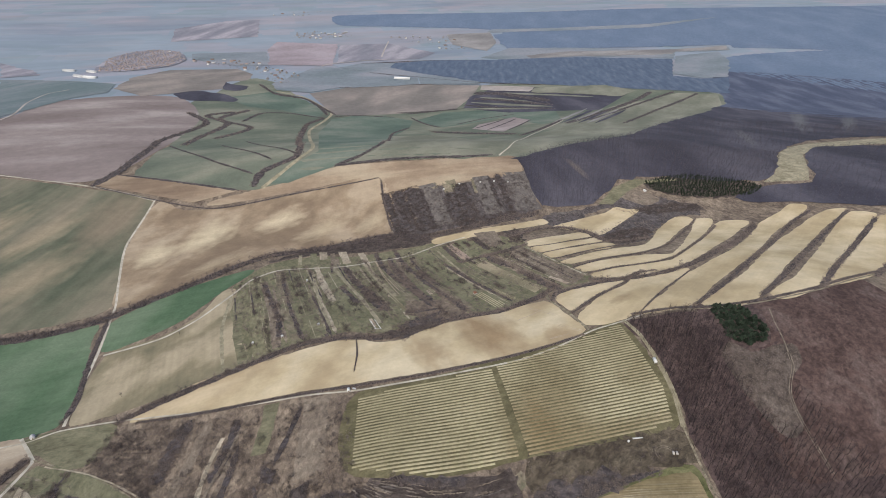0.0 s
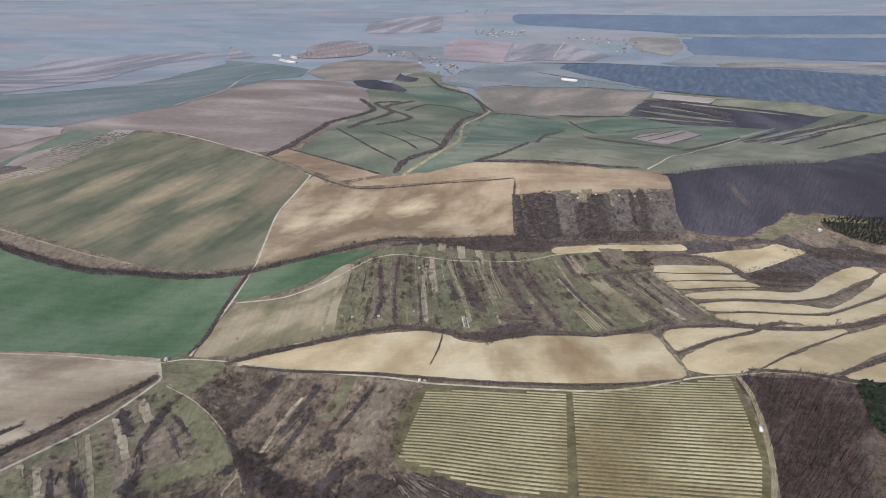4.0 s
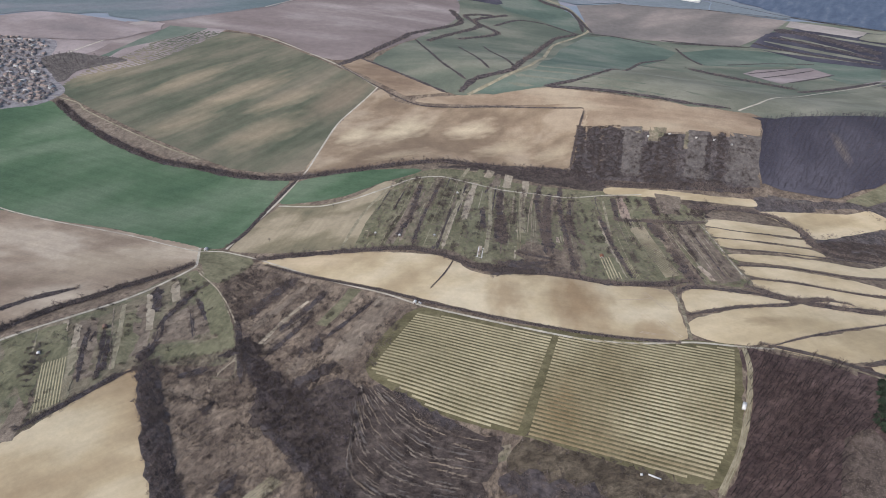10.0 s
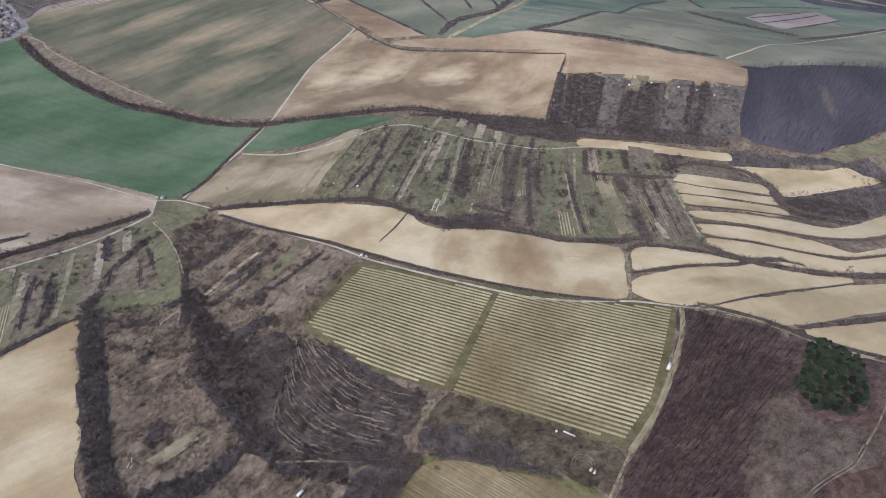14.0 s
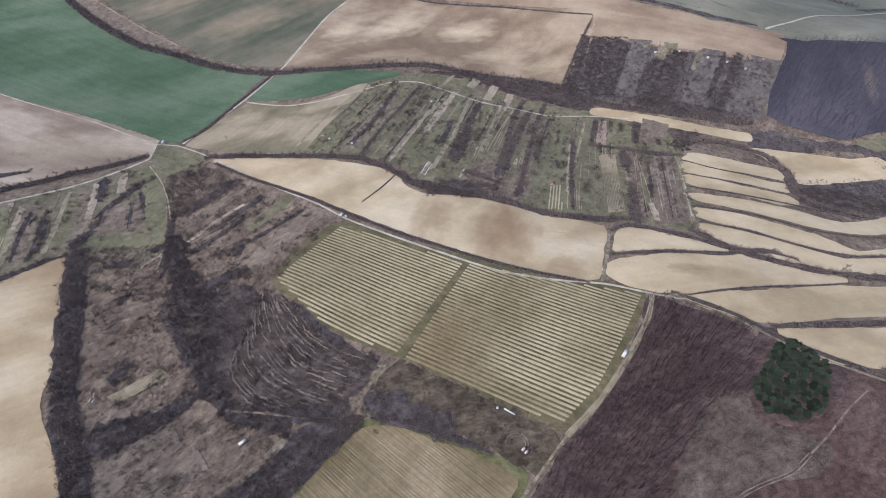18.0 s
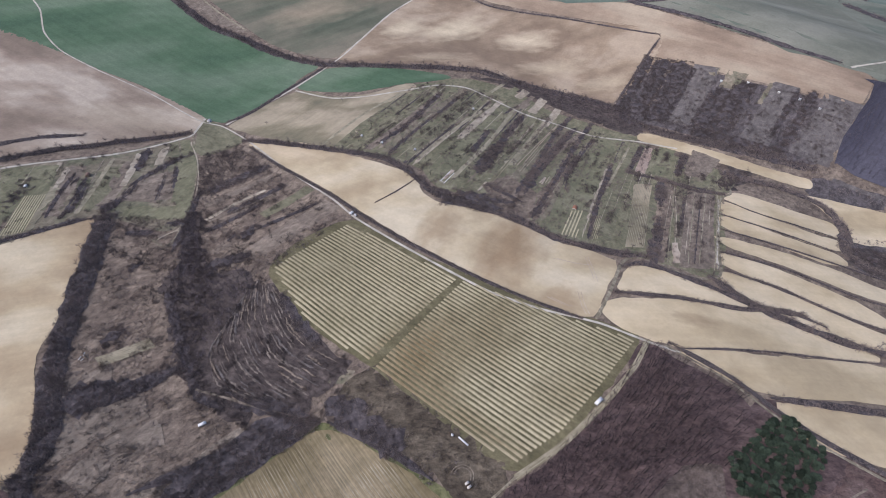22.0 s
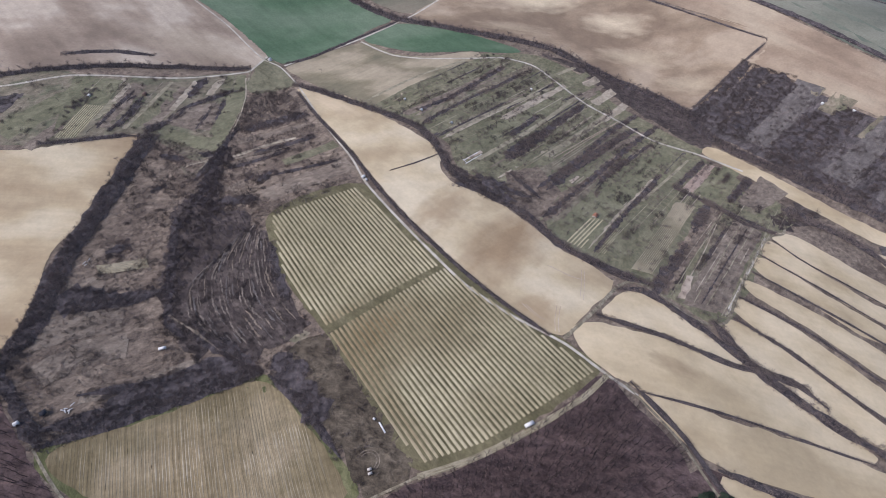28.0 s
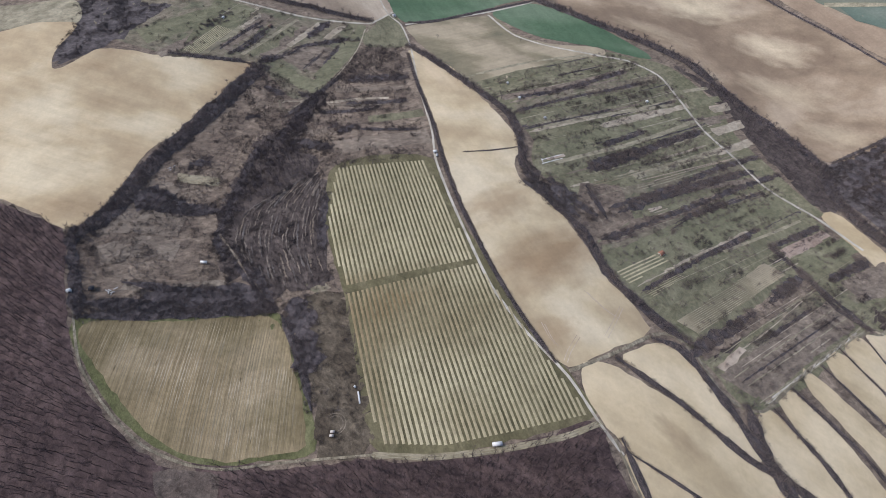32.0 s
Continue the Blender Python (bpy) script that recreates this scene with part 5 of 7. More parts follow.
COVER = {"far_brown": "dull red-brown field", "far_teal": "dull green sown field", "far_rosy": "grey-pink ploughed field", "far_cream": "pale cream bare field", "haze_blue_wood": "haze-blue bare woodland", "far_loam": "olive brown field", "far_sage": "pale grass field", "far_pink": "red-brown ploughed field", "far_tan": "bare tan field", "far_scarp": "wooded scarp with pale gullies", "far_olive": "dull olive meadow"}
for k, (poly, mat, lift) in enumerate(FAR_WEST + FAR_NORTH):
    drape("far_field", poly, M[mat], lift + 0.07 * k, 30, False, 4.0, label=COVER[mat] + " on the distant plain, haze in its colour", **LAND)
for line, wide, cover in (([(356, 1632), (443, 1746), (536, 1863)], 15, "far_tan"), ([(382, 1622), (470, 1737), (563, 1856)], 15, "far_wood"), ([(406, 1612), (495, 1728), (589, 1849)], 15, "far_tan"), ([(431, 1603), (520, 1719), (616, 1842)], 15, "far_wood"), ([(454, 1593), (545, 1711), (641, 1836)], 15, "far_tan"), ([(477, 1584), (569, 1703), (667, 1829)], 15, "far_wood"), ([(172, 2081), (307, 2016), (396, 1964)], 26, "far_olive"), ([(130, 2015), (267, 1967), (423, 1916)], 24, "far_olive"), ([(103, 1934), (258, 1911), (411, 1891)], 22, "far_olive"), ([(229, 2141), (422, 2091), (612, 2038)], 20, "far_olive")):
    co, tris = ribbon(line, wide, 2.3, 0.0, 30.0, 0.1, 2, True, 2.0)
    thing("far_strip", co, tris, M[cover], label="narrow strip field on the far slope", **LAND)
# narrow ploughed strips fanning out below the scarp
for k in range(5):
    lo, hi = (np.array(p_far_fan_a[j], float) for j in (0, 2)), (np.array(p_far_fan_a[j], float) for j in (7, 4))
    a, b = (p + (q - p) * ((k + 0.5) / 5) for p, q in zip(lo, hi))
    co, tris = ribbon([a, (a + b) / 2, b], 26.0, 2.8, 0.0, 40.0, 0.1, 2, False, 2.0)
    thing("far_strip", co, tris, M[("far_wood", "far_tan", "haze_blue_wood", "far_rosy", "far_wood")[k]], label="narrow strip field below a distant scarp", **LAND)
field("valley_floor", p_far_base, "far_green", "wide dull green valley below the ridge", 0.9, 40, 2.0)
field("olive_field", p_olive_verge, "rim", "olive green field edge with rough grass", 0.3, 9)
field("vineyard_ground", p_vine_verge, "headland", "olive grass headland round the vineyard", 0.3, 9)
field("scrub_east", p_scrub_east, "ridge", "overgrown grey-brown slope below a wood", 0.22, 9, 2.0, category="scrubland")
field("field_grey", p_grey_field, "fallow", "small dull field beside a pine belt", 0.4)
field("heath", p_brown_heath, "heath", "red-brown dead grass and heath", 0.2, 14, category="heath")
field("wood_floor", p_wood_w, "litter", "brown leaf litter under bare trees", 0.15, 14, category="forest floor")
field("wood_floor_east", p_wood_se, "litter", "brown leaf litter under bare trees", 0.2, 14, category="forest floor")
field("pine_floor", np.mean(p_conifers, 0) + (np.array(p_conifers) - np.mean(p_conifers, 0)) * 1.25, "litter", "dark needle litter under pines", 0.18, 9, category="forest floor")
field("scrub_by_vines", p_mid_scrub, "vine_scrub", "rough grey-brown grass between two vineyards", 0.3, 7, 2.4, category="scrubland")
field("thicket_ground", p_thicket5, "ridge", "rough grey-brown grass with thorn bushes", 0.26, 7, 2.4, category="scrubland")
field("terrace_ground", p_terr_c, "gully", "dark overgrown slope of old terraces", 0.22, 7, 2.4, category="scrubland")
# sheets that paint the shade below bushes and trees onto the ground
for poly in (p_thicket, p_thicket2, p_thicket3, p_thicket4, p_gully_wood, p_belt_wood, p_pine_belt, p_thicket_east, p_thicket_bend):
    field("gully_floor", poly, "gully", "weedy ground under a thicket, darkened as shade", 0.26, 7, 2.4, category="scrubland")
field("glade", p_glade, "glade", "open glade of dry yellowed grass", 0.35, 12, category="grass")
field("clearing", p_clearing, "glade", "pale grassy clearing in the wood", 0.4, 8, category="clearing")
# one wood cut by distance; each farther band has a bluer, hazed colour
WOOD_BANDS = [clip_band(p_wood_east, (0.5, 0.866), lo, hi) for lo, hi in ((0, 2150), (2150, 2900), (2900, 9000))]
for poly, mat, lift in ((WOOD_BANDS[0], "far_wood", 1.55), (WOOD_BANDS[1], "mid_wood", 1.55), (WOOD_BANDS[2], "haze_blue_wood", 1.55), (p_wood_east2, "far_wood", 1.6), (p_wood_far, "haze_blue_wood", 2.0), (p_far_copse, "far_wood", 2.0), (p_far_copse2, "far_wood", 2.1)):
    field("wood_floor_far", poly, mat, "bare woodland on the far slope, tinted bluer with distance haze", lift, 32, 3.0, category="woodland")

# ---- tracks ----
for name, line, w, mat in (("road_main", r_main, 2.1, "road"), ("road_east", r_main2, 1.9, "dull_track"), ("road_north", r_north, 3.2, "road"), ("road_far", r_far, 4.5, "road"), ("track_allotments", r_allot, 3.2, "road"), ("road_west", r_west, 2.9, "road"), ("track_south", r_south, 1.8, "dull_track"), ("track_spur", r_spur, 2.6, "dull_track"), ("track_vineyard", r_vine[:5], 3.8, "track"), ("track_wood", r_vine[4:], 1.5, "dull_track"), ("track_heath_upper", r_hill2, 1.0, "dry_pale"), ("track_winding", r_farwind, 9.0, "dry_grass"), ("track_ridge", r_far2, 3.5, "road"), ("track_belt", r_belt, 2.2, "dry_grass"), ("track_valley", r_valley_edge, 3.2, "dry_grass"), ("lane_far_village", r_far_lane_a, 7.0, "far_cream"), ("lane_far_farm", r_far_lane_b, 5.5, "far_cream"), ("lane_far_west", r_far_lane_c, 6.0, "far_cream"), ("lane_far_hill", r_far_lane_d, 8.0, "far_cream")):
    co, tris = ribbon(line, w, 3.1 if mat == "far_cream" else 1.8 if w > 5 or line in (r_far2,) else 1.0 if line in (r_allot,) else 0.55, 0.05, 5.0, 0.08)
    thing(name, co, tris, M[mat], label="grassy lane winding up a far slope" if line is r_farwind else "pale unpaved farm track", category="track", kind="structure")
for side in (-0.8, 0.8):
    p = rounded(r_hill, False, 4.0)
    d = np.gradient(p, axis=0)
    d /= np.hypot(d[:, 0], d[:, 1])[:, None]
    co, tris = ribbon(p + np.c_[-d[:, 1], d[:, 0]] * side, 0.5, 0.6, 0.0, 4.0, 0.25, 2, False)
    thing("wheel_rut", co, tris, M["dry_pale"], label="pale wheel rut across the heath", category="track", kind="structure")

for line in (tm1, tm2, tm3, tm4):
    for side in (0.0, 1.8):
        co, tris = ribbon(np.array(line, float) + side, 0.45, 0.42, 0.0, 3.0, 0.2, 2)
        thing("tyre_mark", co, tris, M["plot_pale"], label="faint tyre mark across pale soil", category="track", kind="structure")
for line in (r_vine[:5],):
    p = rounded(line, False, 4.0)
    d = np.gradient(p, axis=0)
    d /= np.hypot(d[:, 0], d[:, 1])[:, None]
    for side in (-0.75, 0.75):
        co, tris = ribbon(p + np.c_[-d[:, 1], d[:, 0]] * side, 0.5, 0.66, 0.0, 4.0, 0.2, 2, False)
        thing("wheel_rut", co, tris, M["dry_grass"], label="pale wheel rut on a farm track", category="track", kind="structure")

# ---- vineyard ----
LEAFLESS = np.random.default_rng(21)


def vine_forms():
    out = []
    for s in range(3):
        g = shrub_geo(300 + s, 0.95, 7, 0.35)
        out.append(joined([g, limb_geo((0, 0, -0.1), (0.05, 0, 0.8), 0.05, 0.03, 3)]))
    return out


VINES = vine_forms()


def vineyard(poly, label, angle=6.0, gap=3.36, wide=1.8):
    c = np.mean(poly, 0)
    block = tagged(empty_at("vineyard", float(c[0]), float(c[1])), label, "vineyard", "vineyard blocks")
    inv = Matrix.Translation(block.location).inverted()
    spots = []
    for a, b in chords(poly, angle, gap, 1.2):
        k = max(2, int(np.hypot(*(b - a)) / 5))
        line = a + (b - a) * np.linspace(0, 1, k)[:, None] + LEAFLESS.normal(0, 0.06, (k, 2))
        co, tris = ribbon(line, wide, 0.5, 0.18, wobble=0.05, lanes=3, smooth=False)
        row = thing("soil_band", co, tris, M["row"], block)
        row.matrix_parent_inverse = inv
        n = int(np.hypot(*(b - a)) / 1.3)
        u = (b - a) / np.hypot(*(b - a))
        v = np.array((-u[1], u[0])) * gap / 2
        spots.append(a + v + (b - a) * (np.arange(n) / n)[:, None] + LEAFLESS.normal(0, 0.12, (n, 2)))
    spots = np.concatenate(spots)
    co, tris = planted(VINES, spots, LEAFLESS.uniform(0.7, 1.25, len(spots)), LEAFLESS, 0.3)
    vines = thing("vines", co, tris, M["vine"], block, "bare brown vines in straight rows", kind="stuff")
    vines.matrix_parent_inverse = inv
    return block


vineyard(p_vine_w, "vineyard block with pale tilled rows between vines")
vineyard(p_vine_e, "vineyard block with tilled rows and a brown patch")

# the young rows of the neighbouring field
field_rows = tagged(empty_at("row_field", 62, 165), "olive brown field with thin dry drilled rows", "field")
drape("field_floor", p_olive_rows, M["olive"], 0.45, 9, parent=field_rows).matrix_parent_inverse = Matrix.Translation(field_rows.location).inverted()
for a, b in chords(p_olive_rows, -5.0, 1.75, 0.8):
    k = max(3, int(np.hypot(*(b - a)) / 6))
    line = a + (b - a) * np.linspace(0, 1, k)[:, None] + LEAFLESS.normal(0, 0.1, (k, 2))
    co, tris = ribbon(line, LEAFLESS.uniform(0.25, 0.7), 0.58, 0.08, wobble=0.5, lanes=2, smooth=False, taper=2.0)
    row = thing("drill_line", co, tris, M["row_thin"], field_rows)
    row.matrix_parent_inverse = Matrix.Translation(field_rows.location).inverted()

# ---- plant forms ----
r_p = np.random.default_rng(33)
TREES = [bare_tree(500 + s, 9.0, 0.3 + 0.03 * (s % 3), 70, 7) for s in range(6)]
THIN = [wood_tree(520 + s, 12.5) for s in range(7)]
SHRUBS = [shrub_geo(540 + s, 2.2, 34, 1.1 + 0.1 * s, 0.7) for s in range(6)]
FAR_SHRUBS = [shrub_geo(545 + s, 2.2, 16, 1.2) for s in range(4)]
THORNS = [shrub_geo(550 + s, 2.4, 64, 1.5 + 0.12 * s, 0.5) for s in range(5)]
TUFTS = [shrub_geo(560 + s, 1.1, 12, 1.0) for s in range(4)]
PINES = [pine_geo(580 + s, 10.0, 12, 13) for s in range(4)]


def thicket(name, xy, label, low, high, forms=None, mat="shrub", category="shrubs"):
    """Many bushes as one growth."""
    co, tris = planted(forms or SHRUBS, xy, r_p.uniform(low, high, len(xy)), r_p, -0.05)
    return thing(name, co, tris, M[mat], label=label, category=category, kind="stuff")


def hedge(line, width, tall, gap, label="leafless dark hedgerow of thorn and scrub", trees=0.0):
    xy = beside(line, width, gap, r_p)
    far = float(np.mean(line, 0)[1]) > 960
    hedge_ob = thicket("hedgerow", xy, label, tall / 2.2 * 0.6, tall / 2.2 * 1.15, FAR_SHRUBS if far else None, category="hedge")
    # dark strip closes the gaps between bushes with painted shade
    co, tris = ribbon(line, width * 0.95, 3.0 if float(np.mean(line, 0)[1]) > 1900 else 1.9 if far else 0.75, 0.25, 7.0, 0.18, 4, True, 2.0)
    thing("undergrowth", co, tris, M["under"], hedge_ob, "brown weeds and dead stems, shade in the colour")
    if trees:
        at = beside(line, width * 0.7, trees, r_p)
        size = r_p.uniform(0.55, 1.1, len(at))
        state = r_p.integers(0, 1 << 30)
        for name, k, mat in (("trunks", 0, "bark"), ("twigs", 1, "twig")):
            co, tris = planted([t[k] for t in TREES], at, size, np.random.default_rng(state), 0.0)
            thing(name, co, tris, M[mat], hedge_ob, kind="stuff")
    return hedge_ob


way_e = np.gradient(np.array(r_main2, float), axis=0)
h_road_e = np.array(r_main2, float) + np.c_[-way_e[:, 1], way_e[:, 0]] / np.hypot(way_e[:, 0], way_e[:, 1])[:, None] * 4.2
# hedges: line, width, height, spacing of bushes, spacing of trees
HEDGES_RAVINE = (
    (h_ravine, 9, 3.2, 1.5, 7.0), (h_ravine2, 7, 2.6, 1.5, 0), (h_notch, 1.6, 1.5, 0.8, 0), (h_main, 3.5, 1.8, 0.9, 0), (h_valley, 14, 3.8, 2.2, 5.0),
    (h_e12, 2, 1.4, 0.9, 0), (h_e23, 2.4, 1.5, 0.9, 0), (h_e34, 3, 1.6, 1.0, 0), (h_e45, 3.5, 1.8, 1.1, 0), (h_e56, 4, 2.0, 1.2, 0),
    (h_s0, 10, 2.8, 1.5, 12.0), (h_s12, 5, 1.9, 1.1, 0), (h_s23, 2.2, 1.5, 0.9, 0),
)
HEDGES_STRIPS = (
    (h_s34, 6, 2.4, 1.5, 0), (h_s45, 6, 2.4, 1.6, 0), (h_s56, 7, 2.4, 1.7, 0), (h_s67, 7, 2.4, 1.8, 0), (h_w, 17, 3.6, 1.7, 6.0),
    (h_rwest, 9, 3.0, 1.4, 8.0), (h_fnorth, 3, 2.2, 2.2, 0), (h_plots, 4, 2.4, 1.6, 0), (h_pale_n, 6, 2.6, 1.4, 0), (h_north2, 14, 3.4, 1.8, 9.0),
    (h_road_e, 4, 1.6, 0.9, 0), (h_vr, 8, 2.6, 1.4, 9.0), (h_oliven, 9, 2.6, 1.4, 0),
)
HEDGES_SCRUB = (
    (h_olivee, 6, 2.4, 1.4, 0), (h_bwest, 8, 2.6, 1.8, 0), (h_d1, 13, 2.8, 1.5, 0), (h_d2, 11, 2.8, 1.5, 12.0), (hz1, 20, 4.0, 4.0, 14.0),
    (hz2, 19, 4.0, 4.0, 0), (hz3, 19, 4.0, 4.0, 0), (hz4, 6, 2.5, 3.5, 0), (hz5, 12, 3.0, 4.0, 0), (hz6, 6, 2.5, 3.0, 0),
    (hz7, 6, 2.5, 3.0, 0), (hz8, 16, 4.0, 4.0, 16.0), (hz9, 12, 4.0, 4.5, 0),
)
HEDGES_FAR = (
    (hf1, 22, 3.5, 6.0, 0), (hf2, 14, 3.5, 6.0, 0), (hf3, 14, 3.5, 6.0, 0), (hf4, 10, 3.5, 5.0, 0), (hf5, 46, 3.5, 7.0, 0),
    (hf6, 24, 3.5, 6.0, 0), (hf7, 16, 3.5, 6.0, 0), (hf8, 10, 3.0, 4.0, 0), (hf9, 9, 3.0, 4.0, 0), (hfa, 12, 3.0, 5.0, 0),
    (hfb, 34, 4.0, 5.0, 18.0), (hfc, 8, 3.0, 5.0, 0), (hfd, 16, 3.0, 4.0, 0),
)
HEDGES_HORIZON = ((h_far_a, 14, 4.0, 6.0, 0), (h_far_b, 9, 3.0, 6.0, 0), (h_far_c, 14, 4.0, 7.0, 0), (h_far_d, 10, 3.0, 5.0, 0), (h_far_f, 8, 3.0, 6.0, 0))
HEDGES_PLAIN = (
    (h_rn, 6, 1.8, 1.1, 0), (h_tan, 6, 2.5, 3.0, 0), (hfe, 10, 3.0, 4.0, 0), (hfg, 7, 2.5, 4.0, 0), (hfh, 7, 2.5, 4.0, 0), (hfi, 7, 2.5, 4.0, 0),
    (h_d3, 6, 2.0, 1.4, 0), (h_lane, 3, 2.2, 1.3, 0), (h_rs, 6, 2.6, 1.4, 0), (h_nn, 6, 3.0, 1.3, 0), (h_e0, 12, 3.0, 1.6, 12.0),
)
for line, w, tall, gap, trees in HEDGES_RAVINE + HEDGES_STRIPS + HEDGES_SCRUB + HEDGES_FAR + HEDGES_HORIZON + HEDGES_PLAIN:
    hedge(line, w, tall if w > 5 else tall * 0.85, gap * (1.42 if w > 5 else 0.9), trees=trees)

# ---- woods ----


PINE_EDGE = np.mean(p_conifers, 0) + (np.array(p_conifers) - np.mean(p_conifers, 0)) * 0.7


def wood(poly, gap, label, forms=THIN, tall=(0.7, 1.2), mats=("wood_bark", "wood_twig")):
    xy = strewn(poly, gap, r_p)
    xy = xy[~(inside(p_glade, xy[:, 0], xy[:, 1]) | inside(p_clearing, xy[:, 0], xy[:, 1]) | inside(p_olive_verge, xy[:, 0], xy[:, 1]) | inside(PINE_EDGE, xy[:, 0], xy[:, 1]))]
    size, state = r_p.uniform(*tall, len(xy)), r_p.integers(0, 1 << 30)
    co, tris = planted([t[0] for t in forms], xy, size, np.random.default_rng(state))
    ob = thing("bare_wood", co, tris, M[mats[0]], label=label, category="woodland", kind="stuff")
    co, tris = planted([t[1] for t in forms], xy, size, np.random.default_rng(state))
    thing("twigs", co, tris, M[mats[1]], ob, kind="stuff")
    return ob


wood(p_wood_w, 4.6, "leafless grey-brown deciduous wood on a slope")
wood(p_wood_se, 4.7, "leafless brown wood beside the vineyard track")
wood(clip_band(p_wood_east, (0.5, 0.866), 0, 1800), 13.5, "bare wood covering the far hillside", [bare_tree(600 + s, 12.0, 0.32, 18, 3) for s in range(4)], mats=("far_twig", "far_twig"))
wood_near = [q for q in p_wood_east if q[0] < 700 and q[1] < 1350]
wood(wood_near, 6.0, "dense bare wood beside the ridge plots", [bare_tree(620 + s, 10.0, 0.32, 18, 3) for s in range(4)], mats=("far_twig", "far_twig"))
wood(p_wood_east2, 12.0, "bare wood covering the far hillside", [bare_tree(610 + s, 12.0, 0.32, 18, 3) for s in range(4)], mats=("far_twig", "far_twig"))
wood(p_gully_wood, 4.6, "dense grey bare wood in a gully", TREES, (0.5, 1.0), ("bark", "grey_twig"))
wood(p_village_wood, 8.0, "bare grey trees beside the village", TREES, (0.5, 0.9), ("bark", "grey_twig"))
wood(p_belt_wood, 5.2, "belt of bare grey trees below the garden strips", TREES, (0.35, 0.8), ("bark", "twig"))
r_c = np.random.default_rng(44)
mid_c = np.mean(p_conifers, 0)
pine_spots = strewn(mid_c + (np.array(p_conifers) - mid_c) * 0.9 + r_c.normal(0, 2.0, (len(p_conifers), 2)), 3.3, r_c)
for k, (x, y) in enumerate(pine_spots[:280]):
    if k < 4:
        ob = empty_at("pine_tree", x, y)
        ob.scale = (0.9, 0.9, 0.6)
        part("trunk", PINES[k][0], M["bark"], ob)
        part("crown", PINES[k][1], M["needle"], ob)
        tagged(ob, "dense dark green pine in a small plantation", "tree", "pine plantation")
        first = [ob] if k == 0 else first + [ob]
        base_m = ob.matrix_basis.copy()
    else:
        copy_thing(first[k % 4], pose(x, y, float(H(x, y)), 0, 0, float(r_c.uniform(0, 360))) @ Matrix.Diagonal((*([float(r_c.uniform(0.7, 1.1))] * 2), float(r_c.uniform(0.4, 0.95)), 1)))

BELT_PINES = [pine_geo(590 + s, 10.0, 8, 7) for s in range(3)]
belt = strewn(p_pine_belt, 3.6, r_c, 0.95)
size, state = r_c.uniform(0.35, 0.65, len(belt)), 5
co, tris = planted([t[0] for t in BELT_PINES], belt, size, np.random.default_rng(state))
belt_ob = thing("pine_belt", co, tris, M["bark"], label="belt of dark green pines below the far wood", category="trees", kind="stuff")
co, tris = planted([t[1] for t in BELT_PINES], belt, size, np.random.default_rng(state))
thing("needles", co, tris, M["needle"], belt_ob, kind="stuff")

# ---- scrub ----
for poly, gap, scale, level, low, high in ((p_scrub_s, 2.7, 16, 0.02, 0.4, 1.1), (p_plots_c, 2.6, 12, -0.02, 0.4, 1.1), (p_plots_w, 4.4, 14, 0.3, 0.4, 0.9), (p_mid_scrub, 2.3, 9, 0.1, 0.35, 0.8), (p_dark_plot, 2.3, 10, -0.4, 0.5, 1.0), (p_scrub_east, 4.0, 16, 0.05, 0.5, 1.1)):
    xy = clumped(strewn(poly, gap, r_p), r_p, scale, level, gap)
    off = inside(p_fallow, xy[:, 0], xy[:, 1])
    for other in (p_mid_scrub, p_terr_c, p_gully_wood):
        if poly is not other:
            off |= inside(other, xy[:, 0], xy[:, 1])
    thicket("scrub", xy[~off], "clumps of leafless dark thorn scrub", low, high, None, "thorn" if poly is p_mid_scrub else "shrub")
for poly in (p_thicket, p_thicket2, p_thicket3, p_thicket4, p_thicket5, p_thicket_east, p_thicket_bend):
    rim = np.asarray(poly, float) + 0.0
    thicket("thicket", clumped(strewn(np.mean(rim, 0) + (rim - np.mean(rim, 0)) * 1.06, 2.5, r_p), r_p, 11.0, 0.1 if poly is p_thicket5 else -0.08), "dense dark leafless thicket in a gully", 0.6, 1.35, None, "thorn")
thicket("glade_bushes", clumped(strewn(p_glade, 2.6, r_p), r_p, 12.0, 0.0), "low dark bushes dotted over a glade", 0.3, 0.7)
for poly, gap in ((p_scrub_s, 1.9), (p_clearing, 1.2), (p_plots_c, 2.2), (p_glade, 2.2)):
    xy = strewn(poly, gap, r_p)
    for other in (p_mid_scrub, p_terr_c, p_gully_wood, p_thicket):
        xy = xy[~inside(other, xy[:, 0], xy[:, 1])]
    thicket("dry_tufts", xy, "tufts of dead grass and low weeds", 0.4, 0.9, TUFTS, "tuft", "grass")

# old terraces bending round the gully
def evenly(p, k):
    d = np.r_[0, np.cumsum(np.hypot(*np.diff(p, axis=0).T))]
    t = np.linspace(0, d[-1], k)
    return np.c_[np.interp(t, d, p[:, 0]), np.interp(t, d, p[:, 1])]


A, C, B = (evenly(rounded(q, False, 6.0), 60) for q in (ta, tm, tb))
